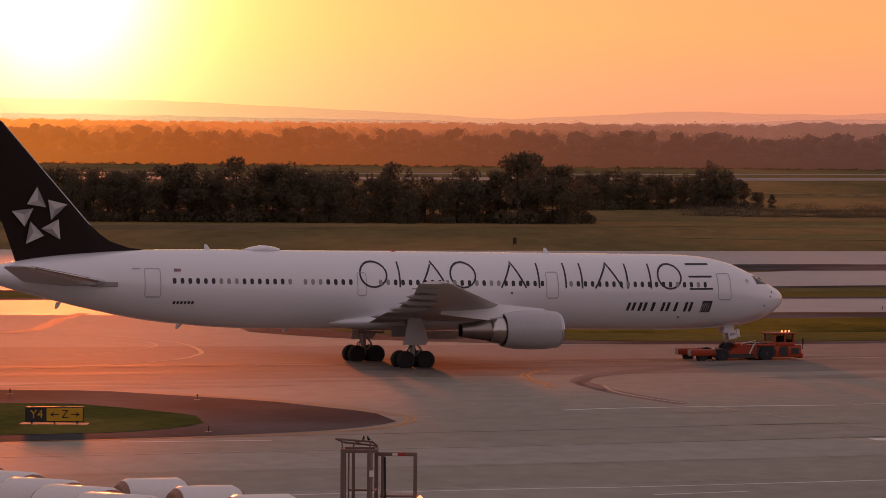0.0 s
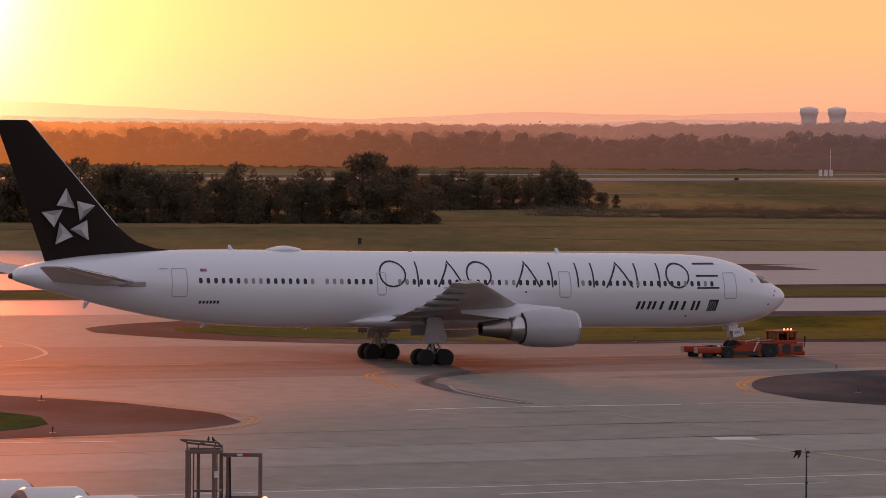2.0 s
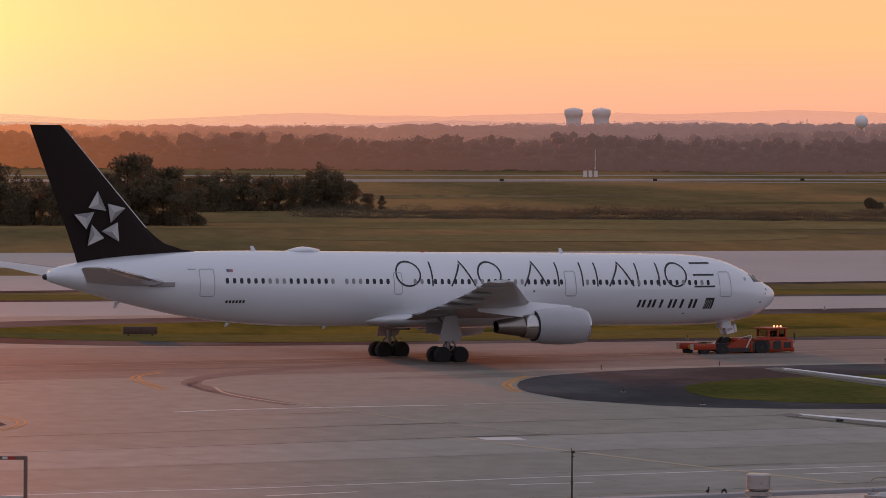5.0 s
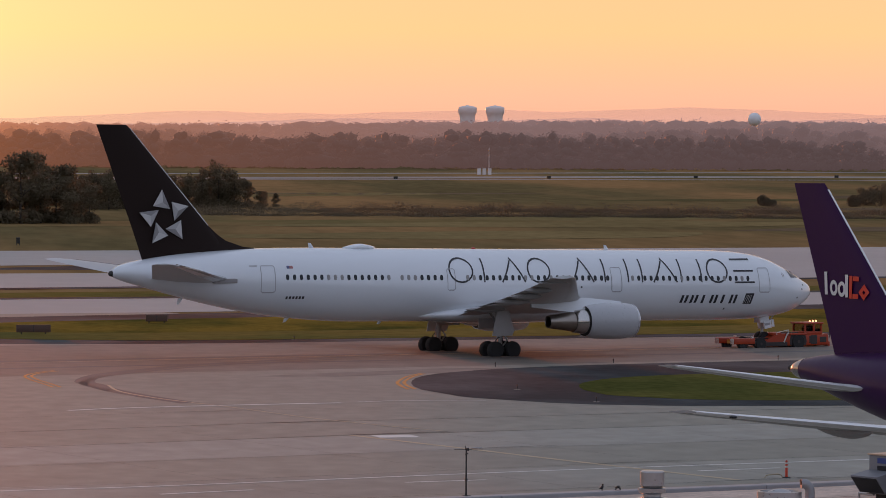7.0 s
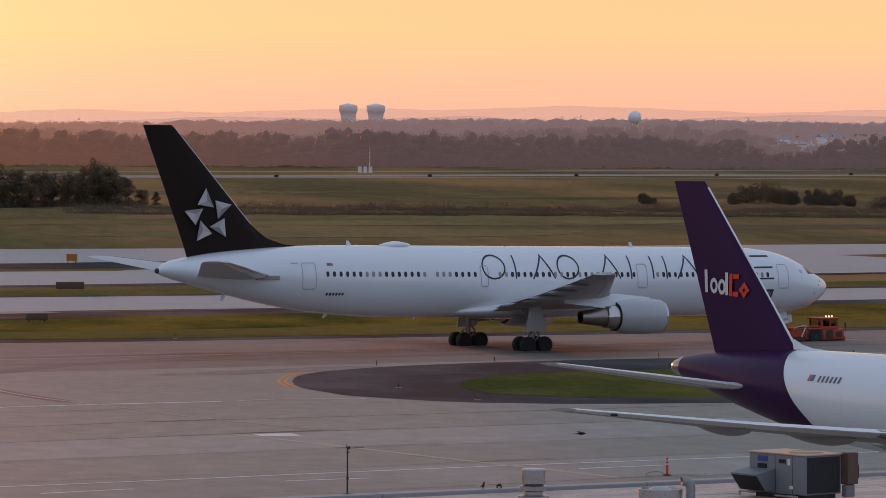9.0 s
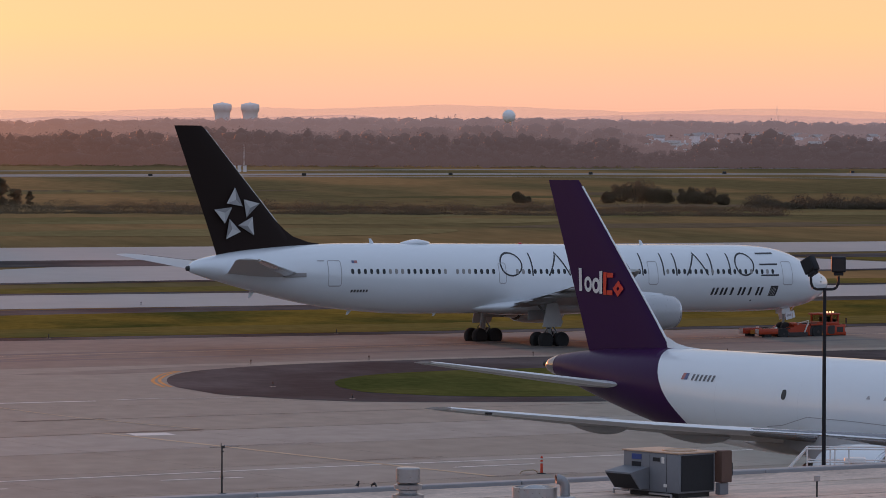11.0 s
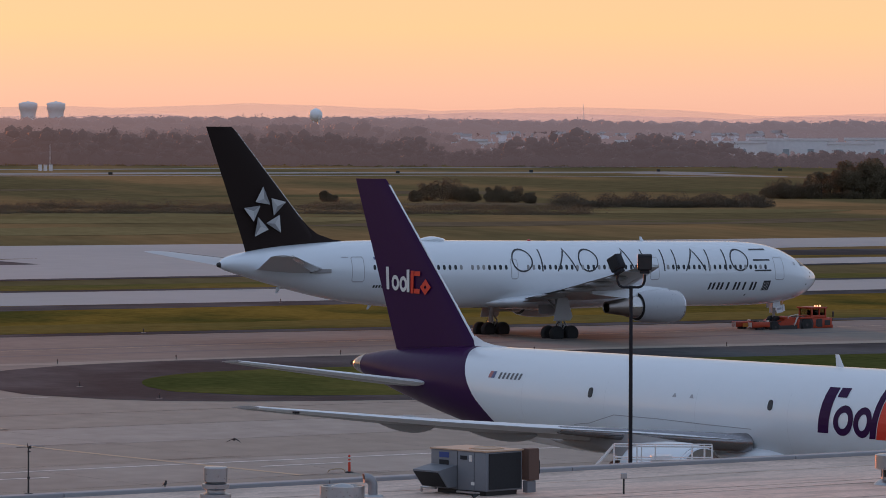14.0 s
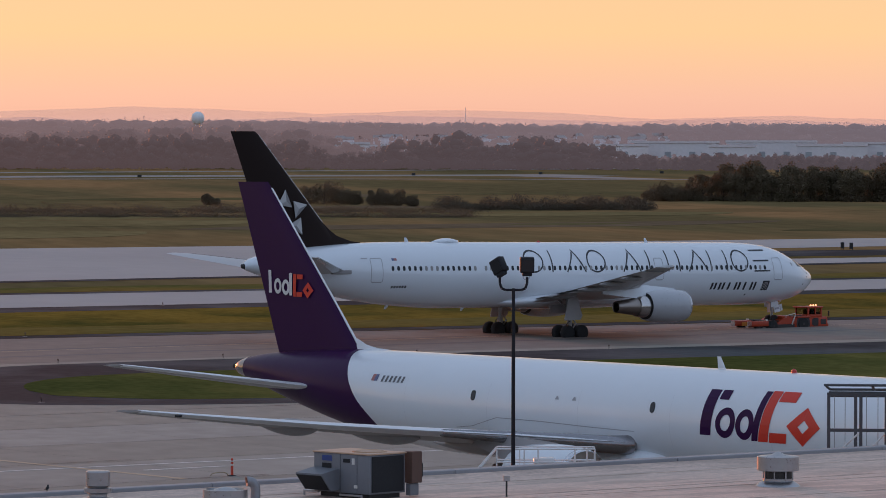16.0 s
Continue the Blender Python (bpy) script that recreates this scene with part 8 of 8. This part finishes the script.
    part("beacon_post", rod(bmesh.new(), (1.22, -0.1, 2.6), (1.22, -0.1, 3.22), 0.03), M_FRAME, t)
    return t


cargo_loader(-1.85, 125.0, 0, "brown steel cargo loader with open frames and canopy")
bird(-2.38, 124.5, 5.345, 80)
bird(-2.21, 124.5, 5.335, 120)


def boarding_cage(x, y, turn):
    t = thing("loader_cage", "dark steel loader cage beside the freighter door", "loader", m=pose(x, y, 0, 0, 0, turn))
    part("base", box(bmesh.new(), -0.3, 3.2, -0.3, 1.2, 0.3, 1.0, 0.05), M_FRAME, t)
    for px in (0.0, 0.82, 0.98, 1.75, 2.6):
        part("upright", box(bmesh.new(), px - 0.05, px + 0.05, -0.06, 0.06, 0.9, 7.0, 0.01), M_CAGE, t, "dark upright")
    for z_ in (5.85, 6.95):
        part("cross_rail", box(bmesh.new(), 0.0, 2.6, -0.05, 0.05, z_ - 0.05, z_ + 0.05), M_CAGE, t)
    c = [(-0.12, -0.6, 7.26), (2.8, -0.6, 7.26), (2.8, 0.5, 7.07), (0.04, 0.5, 7.07)]
    part("canopy_frame", rods([(c[0], c[1]), (c[1], c[2]), (c[2], c[3]), (c[3], c[0]), ((1.3, -0.6, 7.26), (1.4, 0.5, 7.07))], 0.04), M_CAGE, t, "dark open canopy frame")
    part("header_panel", box(bmesh.new(), 0.0, 2.6, 0.0, 0.06, 6.86, 7.04), M_CAGE, t)
    for px in (0.18, 0.5, 1.15, 1.5):
        part("mesh_bar", box(bmesh.new(), px - 0.012, px + 0.012, -0.01, 0.01, 1.0, 6.9), M_STRUT, t)
    part("guard_rail", rods([((0.3, -0.1, 5.2), (0.9, -0.1, 5.75)), ((0.5, -0.1, 5.2), (0.5, -0.1, 5.5)), ((1.2, -0.1, 5.2), (1.7, -0.1, 5.75))], 0.03), M_VANWHITE, t, "white guard rail")


boarding_cage(43.2, 117.0, -20)


def cargo_container(x, y, turn, L, label):
    """Contoured air freight container on a low dolly; its length lies along x."""
    prof = [(-1.1, 0.0), (-1.1, 1.38), (-1.04, 1.62), (-0.92, 1.80), (-0.72, 1.97), (-0.42, 2.09), (0.0, 2.13), (0.42, 2.09), (0.72, 1.97), (0.92, 1.80), (1.04, 1.62), (1.1, 1.38), (1.1, 0.0)]
    c = thing("cargo_container", label, "cargo container", "parked freight containers", m=pose(x, y, 0.56, 0, 0, turn))
    bm = bmesh.new()
    rings(bm, [[(px, py * k, pz * k) for py, pz in prof] for px, k in ((-L / 2, 0.88), (-L / 2 + 0.16, 0.955), (-L / 2 + 0.36, 1.0), (L / 2 - 0.36, 1.0), (L / 2 - 0.16, 0.955), (L / 2, 0.88))])
    part("shell", bm, M_VANWHITE, c, "white contoured shell", 40)
    for s in (-1, 1):
        bm = bmesh.new()
        rings(bm, [[(s * (L / 2 + d), py * k, pz * k) for py, pz in prof] for d, k in ((-0.17, 0.962), (0.012, 0.89), (0.03, 0.86))])
        p = part("end_panel", bm, M_ENDPANEL, c, "brown end panel")
        part("lettering_bar", box(bmesh.new(), s * (L / 2 + 0.032), s * (L / 2 + 0.04), -0.5, 0.5, 1.45, 1.62), M_SEAM, p)
    for k in range(3):
        part("lettering_bar", box(bmesh.new(), 0.1 + 0.3 * k, 0.3 + 0.3 * k, -1.115, -1.103, 0.92, 1.08), M_PURPLE, c)
    part("seam", box(bmesh.new(), -L / 2, L / 2, -1.112, -1.102, 1.13, 1.16), M_SEAM, c)
    part("base", box(bmesh.new(), -L / 2 - 0.04, L / 2 + 0.04, -1.14, 1.14, -0.06, 0.02, 0.01), M_ALU, c, "aluminium base pallet")
    d = thing("container_dolly", "low steel dolly under a freight container", "dolly", "container dollies", m=pose(x, y, 0, 0, 0, turn))
    part("frame", box(bmesh.new(), -L / 2, L / 2, -1.05, 1.05, 0.36, 0.49, 0.02), M_FRAME, d, "steel frame")
    ty, hb = DOLLY_WHEEL
    for sx in (-0.8, 0.8):
        for sy in (-0.85, 0.85):
            w = again("wheel", ty, d, pose(sx, sy, 0.19))
            again("rim", hb, w, Matrix.Identity(4))
    return c


DOLLY_WHEEL = (tyre_mesh(0.19, 0.12), hub_mesh(0.19, 0.12, M_STRUT))
for _x, _y in ((-10.2, 143.8), (-8.1, 140.6), (-6.0, 137.0)):
    cargo_container(_x, _y, 20, 2.5, "white contoured freight container on a dolly")
for _x, _y in ((-17.73, 150.55), (-15.85, 146.83), (-14.1, 143.28), (-12.5, 140.15), (-10.9, 136.91), (-9.3, 133.7)):
    cargo_container(_x, _y, -34, 3.1, "white contoured freight container in a row")


# ---------------------------------------------------------------- what moves
def motions():
    """The airliner and its tug roll along the taxiway."""
    trail = [(0.0, 0.0), (3.5, 23.07), (7.0, 46.23), (9.0, 59.47), (12.5, 82.35), (14.5, 95.6), (16.0, 105.51)]

    def place(s):
        p = Vector((24.70, 294.82)) + EU * s
        return pose(p.x, p.y, 0, 0, 0, H_DEG)

    for ob in (AIRLINER, TUG):
        walk(ob, [(t, place(s)) for t, s in trail])
    for b, rows, wings, leaves in FLYING:
        turn = math.degrees(math.atan2(rows[3][2] - rows[2][2], rows[3][1] - rows[2][1]))
        walk(b, [(t, pose(x, y, z, 0, 0, turn)) for t, x, y, z in rows])
        for w, s in wings:
            walk(w, [(k * 0.05, pose(0.01, s * 0.03, 0.01, s * (32 * math.sin(k * 1.9) if k * 0.05 >= leaves else -72), 0, 0)) for k in range(321)])
    for ob, (x, y, z), r in ROLLING:
        rows = []
        for k in range(161):
            t = k * 0.1
            s = table(trail, t)[0]
            rows.append((t, pose(x, y, z, 0, math.degrees(s / r), 0)))
        walk(ob, rows)


motions()
